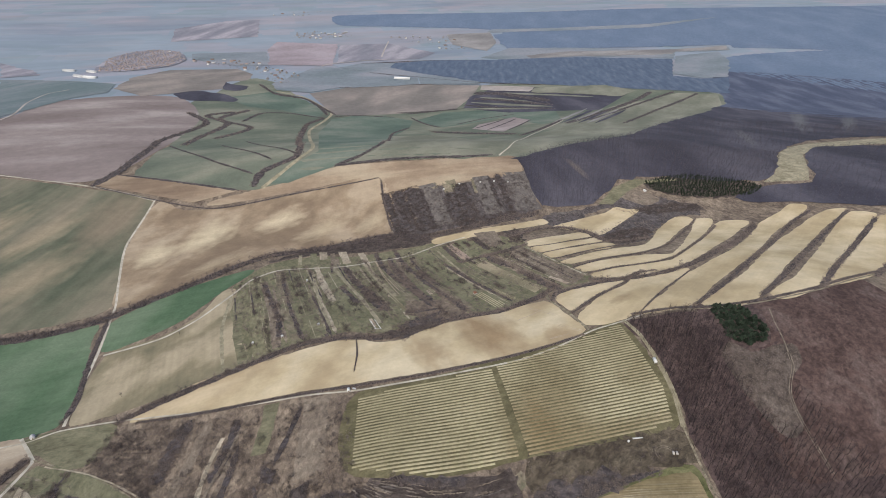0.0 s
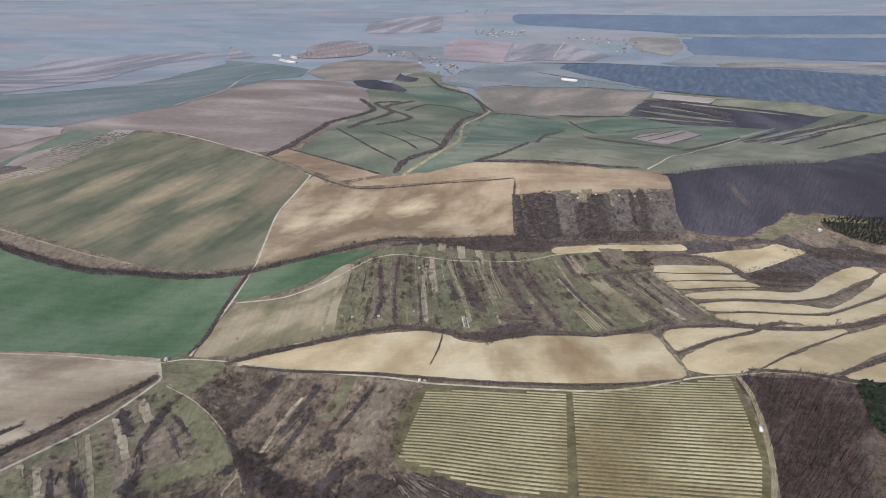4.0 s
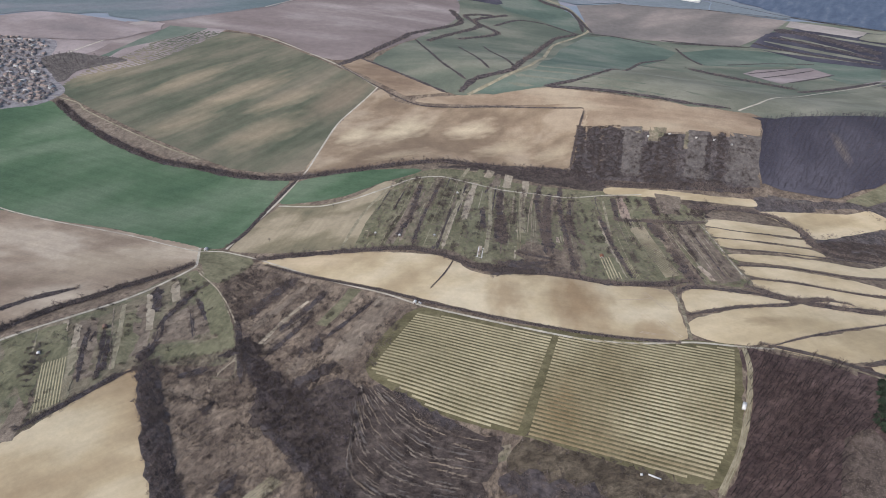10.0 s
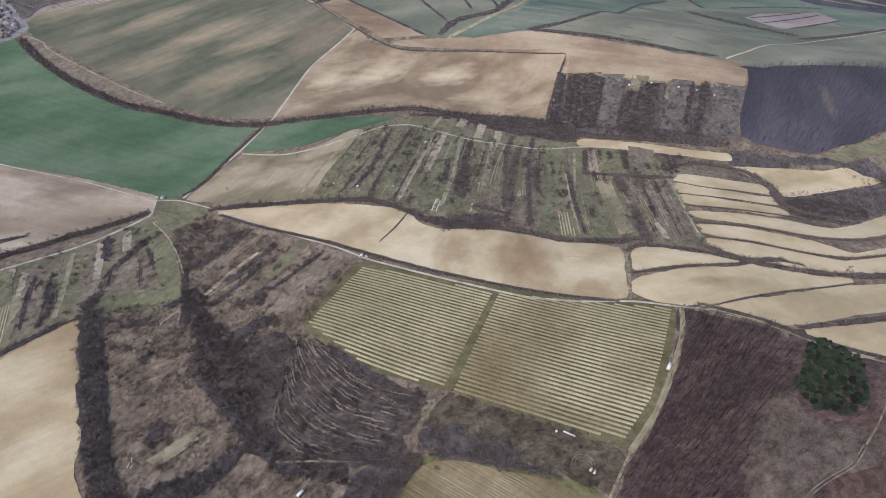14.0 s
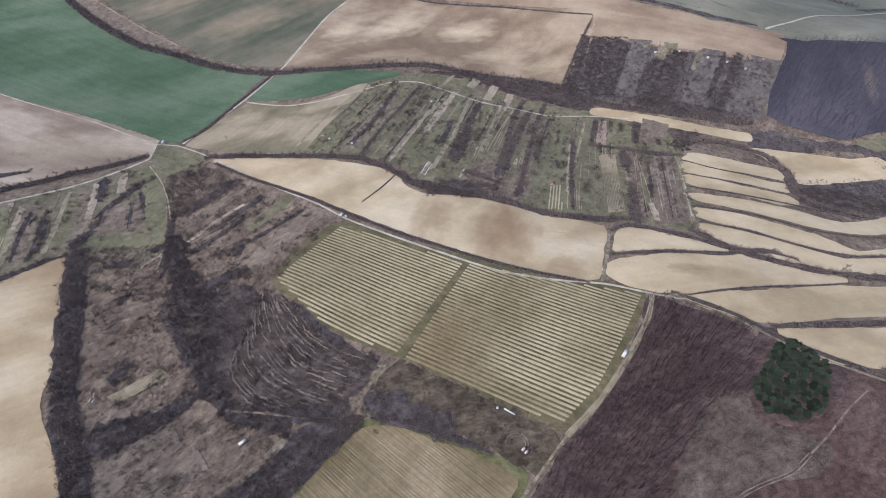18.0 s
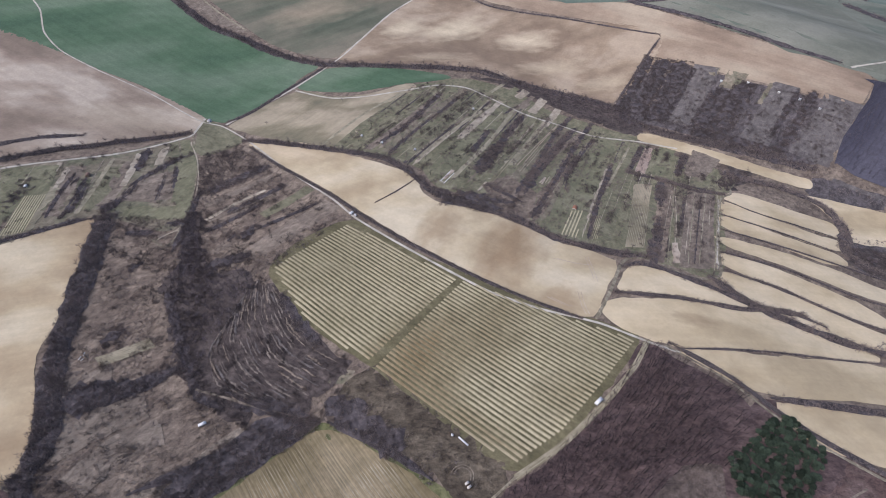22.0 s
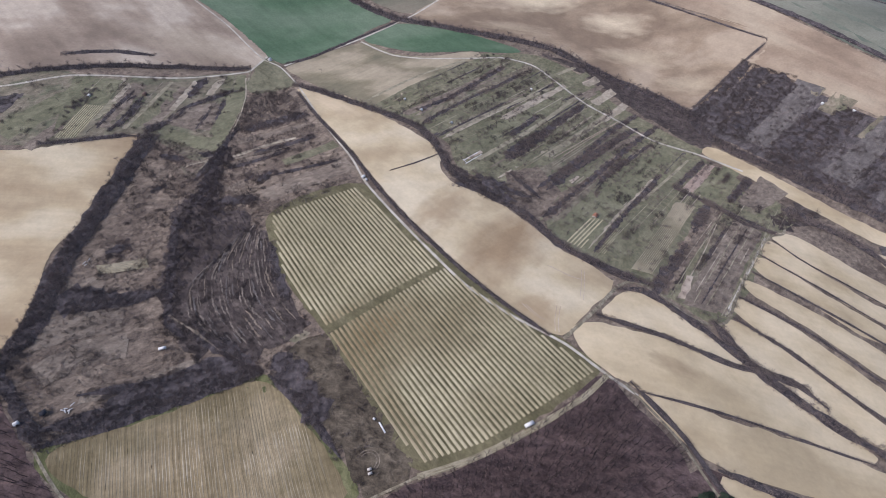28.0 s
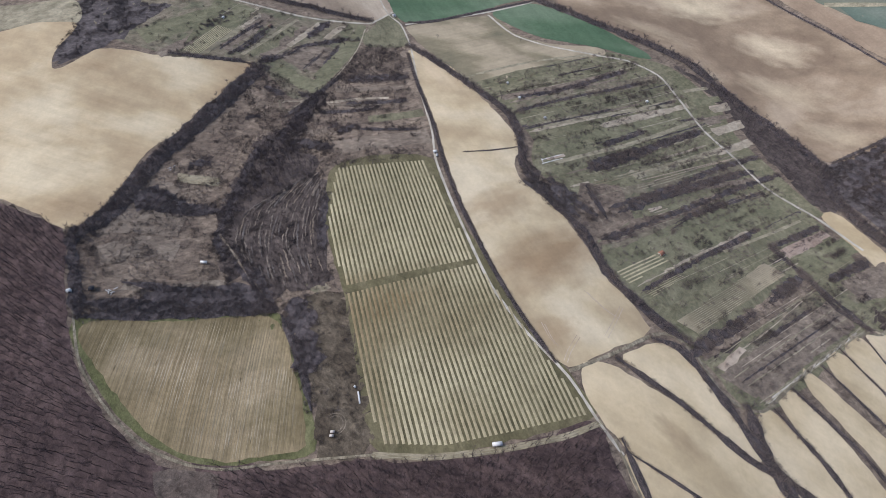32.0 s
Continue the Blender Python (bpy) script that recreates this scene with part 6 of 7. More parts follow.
for k in range(24):
    f = 2 * (k + float(LEAFLESS.uniform(-0.25, 0.25))) / 23
    line = A + (C - A) * f if f < 1 else C + (B - C) * (f - 1)
    wander = np.convolve(LEAFLESS.normal(0, 1.0, 68), np.ones(9) / 9, "valid")
    side = np.gradient(line, axis=0)
    side /= np.hypot(side[:, 0], side[:, 1])[:, None] + 1e-9
    line = line + np.c_[-side[:, 1], side[:, 0]] * (wander * 1.1)[:, None] + LEAFLESS.normal(0, 0.24, line.shape)
    at, hi = int(LEAFLESS.integers(0, 8)), 60 - int(LEAFLESS.integers(0, 16))
    while at < hi - 4:
        to = min(hi, at + int(LEAFLESS.integers(6, 20)))
        co, tris = ribbon(evenly(line[at:to], 3 * (to - at)), LEAFLESS.uniform(0.55, 1.4), 0.42, 0.3, wobble=0.45, lanes=2, smooth=False, taper=5.0)
        thing("terrace_bank", co, tris, M[("bank", "fallow", "bank", "ridge_pale")[int(LEAFLESS.integers(0, 4))]], label="low terrace bank of pale dead grass", category="terrace", group="old terraces")
        at = to + int(LEAFLESS.integers(0, 9))
    xy = evenly(line + np.c_[-side[:, 1], side[:, 0]] * 1.5, 120) + LEAFLESS.normal(0, 0.35, (120, 2))
    thicket("terrace_scrub", clumped(xy, LEAFLESS, 5.0, -0.2), "line of low dark scrub along a terrace", 0.2, 0.55, THORNS, "thorn")

for poly in (p_clod1, p_clod2):
    thicket("dark_clods", clumped(strewn(poly, 2.2, r_p), r_p, 6.0, 0.0), "dark clods and weeds on a bare field", 0.25, 0.55, TUFTS, "shrub", "weeds")

# ---- garden strips ----
r_g = np.random.default_rng(55)


LABELS = {
    "ridge_pale": "strip of grey dead grass on the ridge",
    "heath": "strip of red-brown dead weeds", "bank": "pale footpath worn along the gully",
    "lawn": "strip of green mown grass", "fallow": "fallow strip of dry pinkish-brown grass", "plot_dry": "strip of pale dry raked earth", "plot_pink": "small plot of bare pinkish soil", "row_thin": "thin line of pale straw", "road": "worn pale track along the strip fields",
    "under": "strip overgrown with dark bushes and weeds",
    "weeds": "overgrown strip of brown and green weeds", "glade": "strip of dry yellowed grass", "dry_pale": "strip of pale dead grass",
    "grass": "strip of rough green grass", "dry_grass": "strip of dry yellow grass", "plot_soil": "dug strip of brown garden soil", "plot_pale": "bare strip of pale garden soil", "scrub": "overgrown strip of brown weeds",
    "row": "thin straw-covered garden row", "white": "white strip of ground cover on a bed",
    "verge": "strip of olive green grass", "tan_tri": "strip of dry stubble", "green": "strip of bright green sown grass",
}

laid = []


def strip(line, wide, cover, low=0.41):
    """One narrow plot with its own cover, laid along the slope."""
    laid.append(cover)
    lift = low + 0.003 * (len(laid) % 9) if low > 0.8 else low + 0.028 * (len(laid) % 11) + (0.16 if cover in ("plot_dry", "plot_pale", "plot_pink", "dry_grass") else 0.0)
    co, tris = ribbon(line, wide, lift, 0.0, 5.0, 0.05, max(2, int(wide / 4)), True)
    co[:, :2] += r_g.normal(0, 0.18, (len(co), 2))
    return thing("garden_strip", co, tris, M[cover], label=LABELS[cover], category="garden plot", group="garden strips")


def bush_row(line, wide):
    """An overgrown boundary: leafless bushes on dark weeds that carry their shade in the colour."""
    wide *= 1.3
    xy = beside(line, wide, 1.6, r_g)
    xy = clumped(xy, r_g, 6.0, -0.1, float(wide))
    co, tris = planted(SHRUBS, xy, r_g.uniform(0.4, 1.25, len(xy)), r_g, -0.05)
    row = thing("bush_row", co, tris, M["thorn" if line[0][1] > 780 else "shrub"], label="row of leafless dark bushes between plots", category="shrubs", kind="stuff", group="bush rows")
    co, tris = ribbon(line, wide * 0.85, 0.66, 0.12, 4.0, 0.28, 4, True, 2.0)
    thing("undergrowth", co, tris, M["under"], row, "weeds and dead stems, darkened as shade below bushes")
    return row


def stake_row(line):
    """Small bales set out in a line."""
    p = rounded(line, False, 3.2)
    row = tagged(empty_at("bale_row", float(p[0][0]), float(p[0][1])), "line of small pale straw bales on dry grass", "straw bale", "bale rows")
    inv = Matrix.Translation(row.location).inverted()
    me = None
    for x, y in p:
        if me is None:
            me = mesh_of("straw_bale", *box_geo(-0.4, -1.3, -0.2, 0.4, 1.3, 0.55), M["plot_pale"])
        ob = new("straw_bale", me)
        ob.parent = row
        ob.matrix_parent_inverse = inv
        ob.matrix_basis = pose(float(x), float(y), float(H(x, y)) + 0.28, 0, 0, float(r_g.uniform(15, 35)))


strip([(-258, 421), (-287, 491), (-306, 572)], 10, "verge")
strip([(-275, 410), (-307, 498), (-322, 575)], 4, "dry_grass")
strip([(-227, 439), (-254, 522), (-290, 614)], 10, "fallow")
strip([(-206, 449), (-245, 543), (-278, 655)], 14, "weeds")
bush_row([(-229, 457), (-243, 507), (-290, 614)], 5)
bush_row([(-201, 447), (-228, 514), (-267, 624)], 4)
strip([(-182, 452), (-223, 551), (-260, 671)], 16, "verge")
strip([(-176, 472), (-200, 541), (-232, 656)], 4, "dry_grass")
strip([(-185, 543), (-213, 614), (-227, 669)], 6, "plot_dry")
strip([(-137, 458), (-174, 550), (-217, 680)], 18, "lawn")
strip([(-124, 457), (-131, 478)], 4, "plot_pale")
strip([(-119, 464), (-155, 559), (-206, 674)], 5, "dry_grass")
strip([(-115, 470), (-155, 581), (-193, 683)], 8, "verge")
bush_row([(-113, 495), (-129, 538), (-165, 612), (-187, 670)], 9)
strip([(-94, 490), (-120, 563), (-146, 643)], 8, "lawn")
strip([(-91, 490), (-121, 566)], 1.2, "row_thin")
strip([(-89, 492), (-118, 567)], 1.2, "row_thin")
strip([(-106, 544), (-137, 624), (-160, 688)], 8, "dry_grass")
stake_row([(-102, 551), (-125, 621), (-143, 689)])
strip([(-75, 493), (-95, 562), (-134, 691)], 12, "weeds")
bush_row([(-56, 504), (-86, 576), (-122, 686)], 7)
strip([(-227, 702), (-230, 726)], 6, "plot_pale")
strip([(-206, 686), (-214, 726)], 7, "fallow")
strip([(-188, 685), (-196, 732)], 8, "plot_dry")
strip([(-151, 668), (-168, 727)], 7, "plot_dry")
strip([(-255, 679), (-262, 716)], 5, "dry_grass")
strip([(-236, 685), (-243, 725)], 10, "lawn")
bush_row([(-98, 450), (-71, 463), (-51, 482)], 14)
bush_row([(-193, 511), (-214, 564)], 3)
bush_row([(-202, 646), (-208, 683)], 3)
strip([(2, 471), (-23, 547), (-52, 628), (-69, 704)], 24, "lawn")
strip([(-13, 477), (-45, 558), (-85, 671)], 10, "weeds")
strip([(-9, 481), (-49, 579)], 7, "fallow")
bush_row([(-35, 547), (-59, 593), (-89, 694)], 6)
strip([(-29, 470), (-51, 533)], 7, "lawn")
bush_row([(-24, 479), (-34, 510)], 8)
strip([(-62, 539), (-67, 556)], 2, "plot_pale")
strip([(-59, 539), (-66, 556)], 2, "plot_pale")
bush_row([(-71, 530), (-83, 569), (-110, 650), (-123, 702)], 8)
stake_row([(-103, 567), (-125, 629), (-140, 681)])
strip([(-98, 626), (-112, 706)], 6, "fallow")
strip([(25, 481), (-9, 564), (-37, 636)], 4, "plot_dry")
bush_row([(30, 487), (-10, 578), (-39, 651)], 4)
strip([(39, 496), (2, 591), (-41, 712)], 16, "verge")
strip([(-11, 592), (-47, 707)], 3, "dry_grass")
bush_row([(-13, 643), (-28, 692), (-38, 723)], 6)
strip([(-7, 655), (-28, 723)], 9, "plot_pink")
strip([(4, 673), (-14, 739)], 14, "lawn")
bush_row([(28, 678), (11, 738)], 7)
strip([(46, 681), (35, 744)], 20, "weeds")
bush_row([(-17, 646), (8, 653), (39, 661), (83, 675)], 5)
strip([(66, 509), (13, 638)], 26, "verge")
bush_row([(37, 618), (21, 659)], 9)
bush_row([(88, 497), (66, 559)], 10)
strip([(108, 519), (77, 587), (50, 649)], 20, "weeds")
strip([(117, 529), (93, 584), (63, 660)], 24, "fallow")
strip([(82, 659), (111, 581), (128, 535)], 2, "road")
bush_row([(80, 572), (56, 635)], 3)
strip([(-377, 134), (-412, 168)], 26, "lawn")
bush_row([(-374, 129), (-407, 158)], 7)
strip([(-337, 152), (-358, 169), (-403, 199)], 14, "fallow")
bush_row([(-336, 148), (-367, 171), (-391, 192)], 3.5)
bush_row([(-329, 158), (-357, 181), (-379, 198)], 3.5)
strip([(-337, 164), (-368, 192), (-388, 214)], 12, "weeds")
strip([(-329, 171), (-362, 200), (-400, 230)], 4, "dry_grass")
strip([(-331, 177), (-356, 208), (-384, 227)], 14, "verge")
strip([(-327, 192), (-349, 212), (-386, 243)], 14, "fallow")
strip([(-348, 219), (-369, 236), (-398, 256)], 6, "plot_dry")
bush_row([(-366, 240), (-403, 267)], 8)
strip([(-375, 283), (-404, 295)], 9, "verge")
strip([(-371, 294), (-401, 306)], 10, "lawn")
bush_row([(-324, 190), (-332, 219), (-348, 234), (-364, 278), (-367, 299)], 7)
strip([(-322, 221), (-339, 245)], 22, "fallow")
strip([(-304, 241), (-345, 266)], 14, "fallow")
bush_row([(-307, 233), (-342, 258)], 4)
bush_row([(-317, 256), (-351, 275)], 4)
strip([(-290, 252), (-340, 282), (-363, 291)], 20, "lawn")
strip([(-311, 202), (-296, 224), (-279, 246)], 12, "verge")
strip([(-60.4, 921.1), (-46.8, 862.4), (-33.3, 796.8)], 34, "ridge_pale")
strip([(42.8, 936.4), (51.3, 878.1), (59.0, 817.6)], 32, "ridge_pale")
strip([(109.1, 949.2), (115.1, 888.1), (120.2, 828.9)], 44, "ridge_pale")
strip([(-19.1, 928.6), (-16.3, 911.8), (-13.7, 895.1)], 26, "weeds")
strip([(-49.5, 923.0), (-47.4, 910.6), (-45.4, 898.3)], 14, "weeds")
strip([(27.9, 929.7), (30.8, 908.2), (33.6, 887.0)], 10, "weeds")
strip([(-97.7, 892.5), (-87.3, 851.5), (-76.5, 806.5)], 10, "fallow")
strip([(7.5, 896.1), (14.0, 857.0), (20.2, 814.9)], 8, "fallow")
bush_row([(-117.0, 908.6), (-101.5, 851.9), (-85.2, 787.6)], 20)
bush_row([(-93.5, 915.4), (-78.2, 855.9), (-62.4, 788.4)], 22)
bush_row([(-20.0, 891.1), (-11.7, 847.0), (-3.4, 798.2)], 20)
bush_row([(-0.7, 914.8), (9.3, 859.1), (18.8, 797.5)], 22)
bush_row([(75.4, 942.1), (82.8, 881.7), (89.2, 820.9)], 9)
bush_row([(-139.7, 904.5), (-123.3, 847.7), (-105.6, 783.0)], 12)
bush_row([(-72.9, 910.5), (-59.8, 855.9), (-46.5, 794.7)], 6)
bush_row([(58.1, 934.2), (64.5, 885.9), (70.4, 837.4)], 6)
bush_row([(-7.6, 794.0), (40.0, 801.3), (94.2, 818.2)], 16)
strip([(154, 814), (206, 816)], 8, "ridge_pale")
bush_row([(-286, 280), (-287, 308), (-284, 348)], 12)
strip([(-269, 266), (-266, 296), (-263, 340)], 8, "fallow", 0.11)
strip([(-246, 256), (-248, 290), (-245, 321)], 4, "plot_dry", 0.11)
bush_row([(-241, 276), (-237, 304), (-237, 339)], 8)
strip([(-234, 244), (-230, 279), (-230, 301)], 8, "fallow", 0.11)
bush_row([(-229, 247), (-227, 282), (-228, 309)], 5)
strip([(-208, 297), (-208, 322), (-210, 353)], 13, "verge", 0.11)
strip([(-198, 287), (-191, 311), (-185, 342)], 7, "scrub", 0.11)
bush_row([(-192, 283), (-187, 307), (-181, 342)], 4)
strip([(-161, 265), (-164, 304), (-168, 352)], 24, "fallow", 0.11)
bush_row([(-189, 266), (-201, 284)], 11)
bush_row([(-199, 256), (-203, 266)], 8)
strip([(-192, 238), (-196, 257)], 12, "fallow", 0.11)
bush_row([(-182, 227), (-170, 244), (-160, 260)], 12)
bush_row([(-266, 252), (-243, 237), (-218, 224), (-189, 209)], 8)
bush_row([(-179, 191), (-121, 178), (-66, 166), (-45, 174)], 6)
bush_row([(-45, 180), (-17, 201), (3, 208)], 9)
strip([(-259, 245), (-251, 235), (-253, 217), (-250, 210)], 1.2, "plot_dry", 0.11)
strip([(-252, 237), (-237, 229), (-235, 217)], 1.2, "plot_dry", 0.11)
bush_row([(-268, 228), (-256, 241)], 9)
bush_row([(-278, 194), (-264, 213)], 9)
bush_row([(-228, 178), (-230, 191)], 8)
bush_row([(-243, 160), (-267, 166)], 6)
bush_row([(-160, 134), (-161, 152)], 14)
bush_row([(-120, 94), (-115, 113), (-102, 140)], 18)
strip([(-108, 148), (-103, 168)], 8, "scrub", 0.11)
strip([(-69, 134), (-65, 146)], 10, "scrub", 0.11)
strip([(-164, 175), (-138, 180)], 8, "scrub", 0.11)
strip([(-131, 102), (-122, 130)], 20, "fallow", 0.11)
strip([(-88, 83), (-89, 114), (-84, 139)], 26, "fallow", 0.11)
strip([(-53, 89), (-62, 115), (-57, 139)], 22, "fallow", 0.11)
strip([(-24, 110), (-19, 134), (-21, 158), (-20, 180)], 8, "dry_pale", 0.11)
strip([(-34, 110), (-24, 134), (-21, 162)], 8, "scrub", 0.11)
bush_row([(-11, 123), (-12, 153), (-9, 190), (3, 211)], 16)
strip([(-72, 167), (-51, 179), (-24, 193), (4, 209)], 1.7, "dry_pale", 0.97)
strip([(-14, 238), (0, 248)], 11, "weeds", 0.11)
bush_row([(0, 226), (34, 233), (64, 238)], 16)
bush_row([(-98, 253), (-65, 248), (-38, 248)], 7)
strip([(-352, 70), (-370, 100), (-399, 143)], 26, "lawn")
strip([(-329, 116), (-361, 153), (-375, 171)], 14, "dry_grass")
bush_row([(-368, 127), (-389, 154)], 7)
strip([(-323, 89), (-350, 120)], 12, "fallow")
bush_row([(-333, 166), (-368, 195)], 3.5)
def plot(poly, cover, low=0.87):
    """A garden plot with straight edges."""
    laid.append(cover)
    return drape("garden_plot", poly, M[cover], low + 0.006 * (len(laid) % 12), 5, False, 0.9, label=LABELS[cover].replace("strip", "plot"), category="garden plot", kind="structure")


plot([(-183.7, 536.7), (-179.9, 542.6), (-226.4, 673.3), (-234.4, 673.1)], "plot_dry")
plot([(-225.4, 699.8), (-236.1, 730.6), (-222.7, 729.4), (-218.0, 704.9)], "plot_dry")
plot([(-203.5, 678.7), (-210.8, 700.7), (-202.9, 706.4), (-196.5, 686.6)], "fallow")
plot([(-189.0, 683.0), (-205.6, 732.7), (-193.4, 732.4), (-179.4, 688.5)], "plot_dry")
plot([(-155.8, 668.1), (-147.8, 673.9), (-161.1, 720.7), (-173.9, 725.6)], "plot_dry")
plot([(-6.2, 468.9), (7.9, 460.8), (28.8, 477.2), (-5.4, 553.0), (-43.6, 653.2), (-59.7, 707.9), (-71.1, 723.6), (-91.0, 714.6), (-83.8, 675.4), (-59.1, 594.3), (-35.2, 535.4)], "lawn")
plot([(-9.9, 653.8), (0.4, 657.0), (-17.3, 709.9), (-25.9, 711.0)], "plot_pink")
plot([(0.7, 659.2), (19.1, 663.5), (-1.5, 737.7), (-21.7, 724.3)], "lawn")
plot([(98.8, 511.6), (102.4, 516.8), (87.7, 546.2), (84.2, 541.7)], "plot_pale")
strip([(86.4, 543.4), (76.3, 569.3), (47.7, 632.3)], 0.9, "plot_dry", 0.97)
plot([(31.1, 687.2), (53.8, 690.6), (47.5, 751.9), (13.6, 752.8)], "fallow")
plot([(-340.5, 113.3), (-377.2, 145.2), (-370.5, 161.4), (-413.0, 185.1), (-430.5, 142.2)], "lawn")
plot([(-374.8, 165.8), (-375.2, 171.1), (-398.4, 190.1), (-406.5, 189.2)], "plot_dry")
plot([(-404.4, 174.7), (-401.2, 179.3), (-414.3, 188.6), (-417.8, 185.3)], "plot_dry")
plot([(-329.2, 206.6), (-303.7, 232.7), (-350.5, 265.2), (-348.5, 238.7), (-341.9, 222.4)], "fallow")
plot([(-366.5, 257.5), (-366.0, 266.8), (-397.7, 288.3), (-394.0, 276.6)], "plot_dry")
plot([(-270.8, 235.2), (-258.7, 246.5), (-343.0, 293.1), (-382.9, 310.1), (-386.4, 298.1), (-326.1, 264.9)], "lawn")
plot([(-305.6, 198.5), (-268.5, 234.0), (-284.2, 242.1), (-314.4, 213.9)], "lawn")
plot([(-351.8, 218.8), (-351.7, 223.6), (-394.9, 255.4), (-398.5, 252.3)], "plot_dry")
plot([(-331.8, 112.0), (-326.9, 129.4), (-369.4, 160.1), (-376.7, 144.5)], "lawn")
plot([(-329.0, 130.1), (-326.1, 133.8), (-345.9, 150.8), (-349.6, 145.9)], "dry_grass")
strip([(-91.7, 489.9), (-116.8, 554.5), (-137.1, 614.9)], 0.6, "row_thin", 0.97)
strip([(-89.6, 492.9), (-113.1, 555.0), (-137.7, 625.8)], 0.6, "row_thin", 0.97)
strip([(77.8, 667.6), (95.3, 621.0), (110.9, 577.0), (127.2, 529.9)], 0.55, "dry_grass", 0.97)
strip([(80.1, 669.8), (97.4, 623.1), (112.8, 579.0), (129.0, 531.9)], 0.55, "dry_grass", 0.97)
strip([(-391.3, 308.4), (-350.3, 297.0), (-311.9, 279.6), (-266.1, 252.3)], 1.3, "plot_dry", 0.97)
strip([(-252.3, 213.3), (-251.8, 227.7), (-255.0, 237.7), (-261.1, 243.2)], 1.1, "plot_dry", 0.97)
strip([(-253.1, 235.0), (-239.6, 228.1), (-232.5, 220.1), (-235.1, 213.8), (-243.2, 210.4), (-254.8, 211.9)], 1.0, "dry_pale", 0.97)
strip([(-122.5, 451.2), (-131.8, 475.7)], 0.7, "white", 0.97)
strip([(-117.1, 450.3), (-126.2, 474.7)], 0.7, "white", 0.97)
strip([(-124.8, 452.0), (-117.5, 451.6)], 0.7, "white", 0.97)
strip([(-57.9, 543.6), (-64.9, 561.8)], 0.7, "plot_pale", 0.97)
strip([(-56.0, 546.3), (-62.6, 565.2)], 0.7, "plot_pale", 0.97)
strip([(-422.3, 166.5), (-396.9, 148.8), (-378.9, 134.7)], 0.9, "dry_grass", 0.97)
strip([(-402.1, 221.5), (-363.9, 194.5), (-329.1, 170.4)], 1.0, "dry_pale", 0.97)
strip([(-242.5, 257.1), (-236.0, 289.1), (-231.4, 325.9)], 2.6, "dry_pale", 0.97)
bush_row([(-397.6, 155.4), (-386.5, 143.9)], 4)
bush_row([(-380.1, 138.6), (-373.6, 128.6)], 6)
bush_row([(21.0, 655.8), (47.0, 599.0)], 9)
bush_row([(55.2, 578.7), (80.1, 511.3)], 8)
bush_row([(-341.8, 224.0), (-325.4, 205.9), (-317.7, 188.8)], 5)
bush_row([(-373.6, 181.1), (-382.8, 192.1)], 4)
bush_row([(60.2, 720.1), (88.3, 737.6)], 14)
plot([(47.8, 660.8), (77.4, 661.7), (123.8, 528.5), (104.6, 510.4)], "fallow", 0.8)
plot([(20.0, 655.0), (36.7, 660.2), (93.4, 506.0), (80.9, 505.6)], "scrub", 0.8)
plot([(-48.3, 517.4), (-61.4, 566.9), (-88.4, 630.6), (-81.3, 634.7), (-23.0, 493.6), (-15.7, 462.3)], "scrub", 0.8)
plot([(-92.6, 480.5), (-91.5, 521.8), (-48.3, 517.4), (-17.5, 460.2), (-48.7, 458.2)], "scrub", 0.8)
bush_row([(-118.8, 499.8), (-150.5, 573.7)], 8)
bush_row([(-60.7, 496.1), (-91.0, 573.9), (-128.4, 662.0), (-145.9, 723.4)], 6)
bush_row([(-23.0, 473.5), (-53.6, 554.2), (-95.7, 661.8), (-116.1, 731.0)], 6)
bush_row([(-94.8, 424.6), (-69.4, 449.4), (-49.4, 463.8)], 9)
bush_row([(-54.1, 577.0), (-75.9, 636.4)], 6)
bush_row([(-89.7, 484.4), (-70.0, 487.3), (-47.1, 489.5)], 8)
bush_row([(-150.1, 527.9), (-182.4, 593.9)], 5)
bush_row([(-6.0, 571.9), (-31.2, 637.7)], 4)
strip([(39.0, 649.5), (71.8, 566.7), (95.2, 507.9)], 0.7, "dry_grass", 0.97)
strip([(55.3, 664.0), (85.9, 580.6), (107.7, 521.0)], 0.7, "dry_grass", 0.97)
strip([(64.1, 672.2), (93.5, 588.2), (114.6, 528.3)], 0.7, "dry_grass", 0.97)
bush_row([(65.2, 655.3), (90.3, 585.0), (111.7, 525.3)], 1.6)
spots = strewn(p_allot, 5.0, r_g, 0.6)
thicket("garden_bushes", clumped(spots, r_g, 16.0, 0.05), "scattered leafless garden bushes", 0.5, 1.4, THORNS)
spots = strewn(p_plots_east, 4.5, r_g, 0.8)
thicket("ridge_bushes", clumped(spots, r_g, 14.0, 0.0), "scattered dark bushes on the ridge plots", 0.4, 1.2)

# narrower bands, worn lines and single bushes along the same slope
u_a = np.array((math.cos(radians(110.0)), math.sin(radians(110.0))))
v_a = np.array((-u_a[1], u_a[0]))
q_a = np.array(p_allot, float)


def slope_line(low, high):
    c = r_g.uniform((q_a @ v_a).min() + 4, (q_a @ v_a).max() - 4)
    s = r_g.uniform((q_a @ u_a).min(), (q_a @ u_a).max() - 40)
    line = v_a * c + u_a * (s + np.linspace(0, r_g.uniform(low, high), 14))[:, None]
    return line[inside(p_allot, line[:, 0], line[:, 1])]


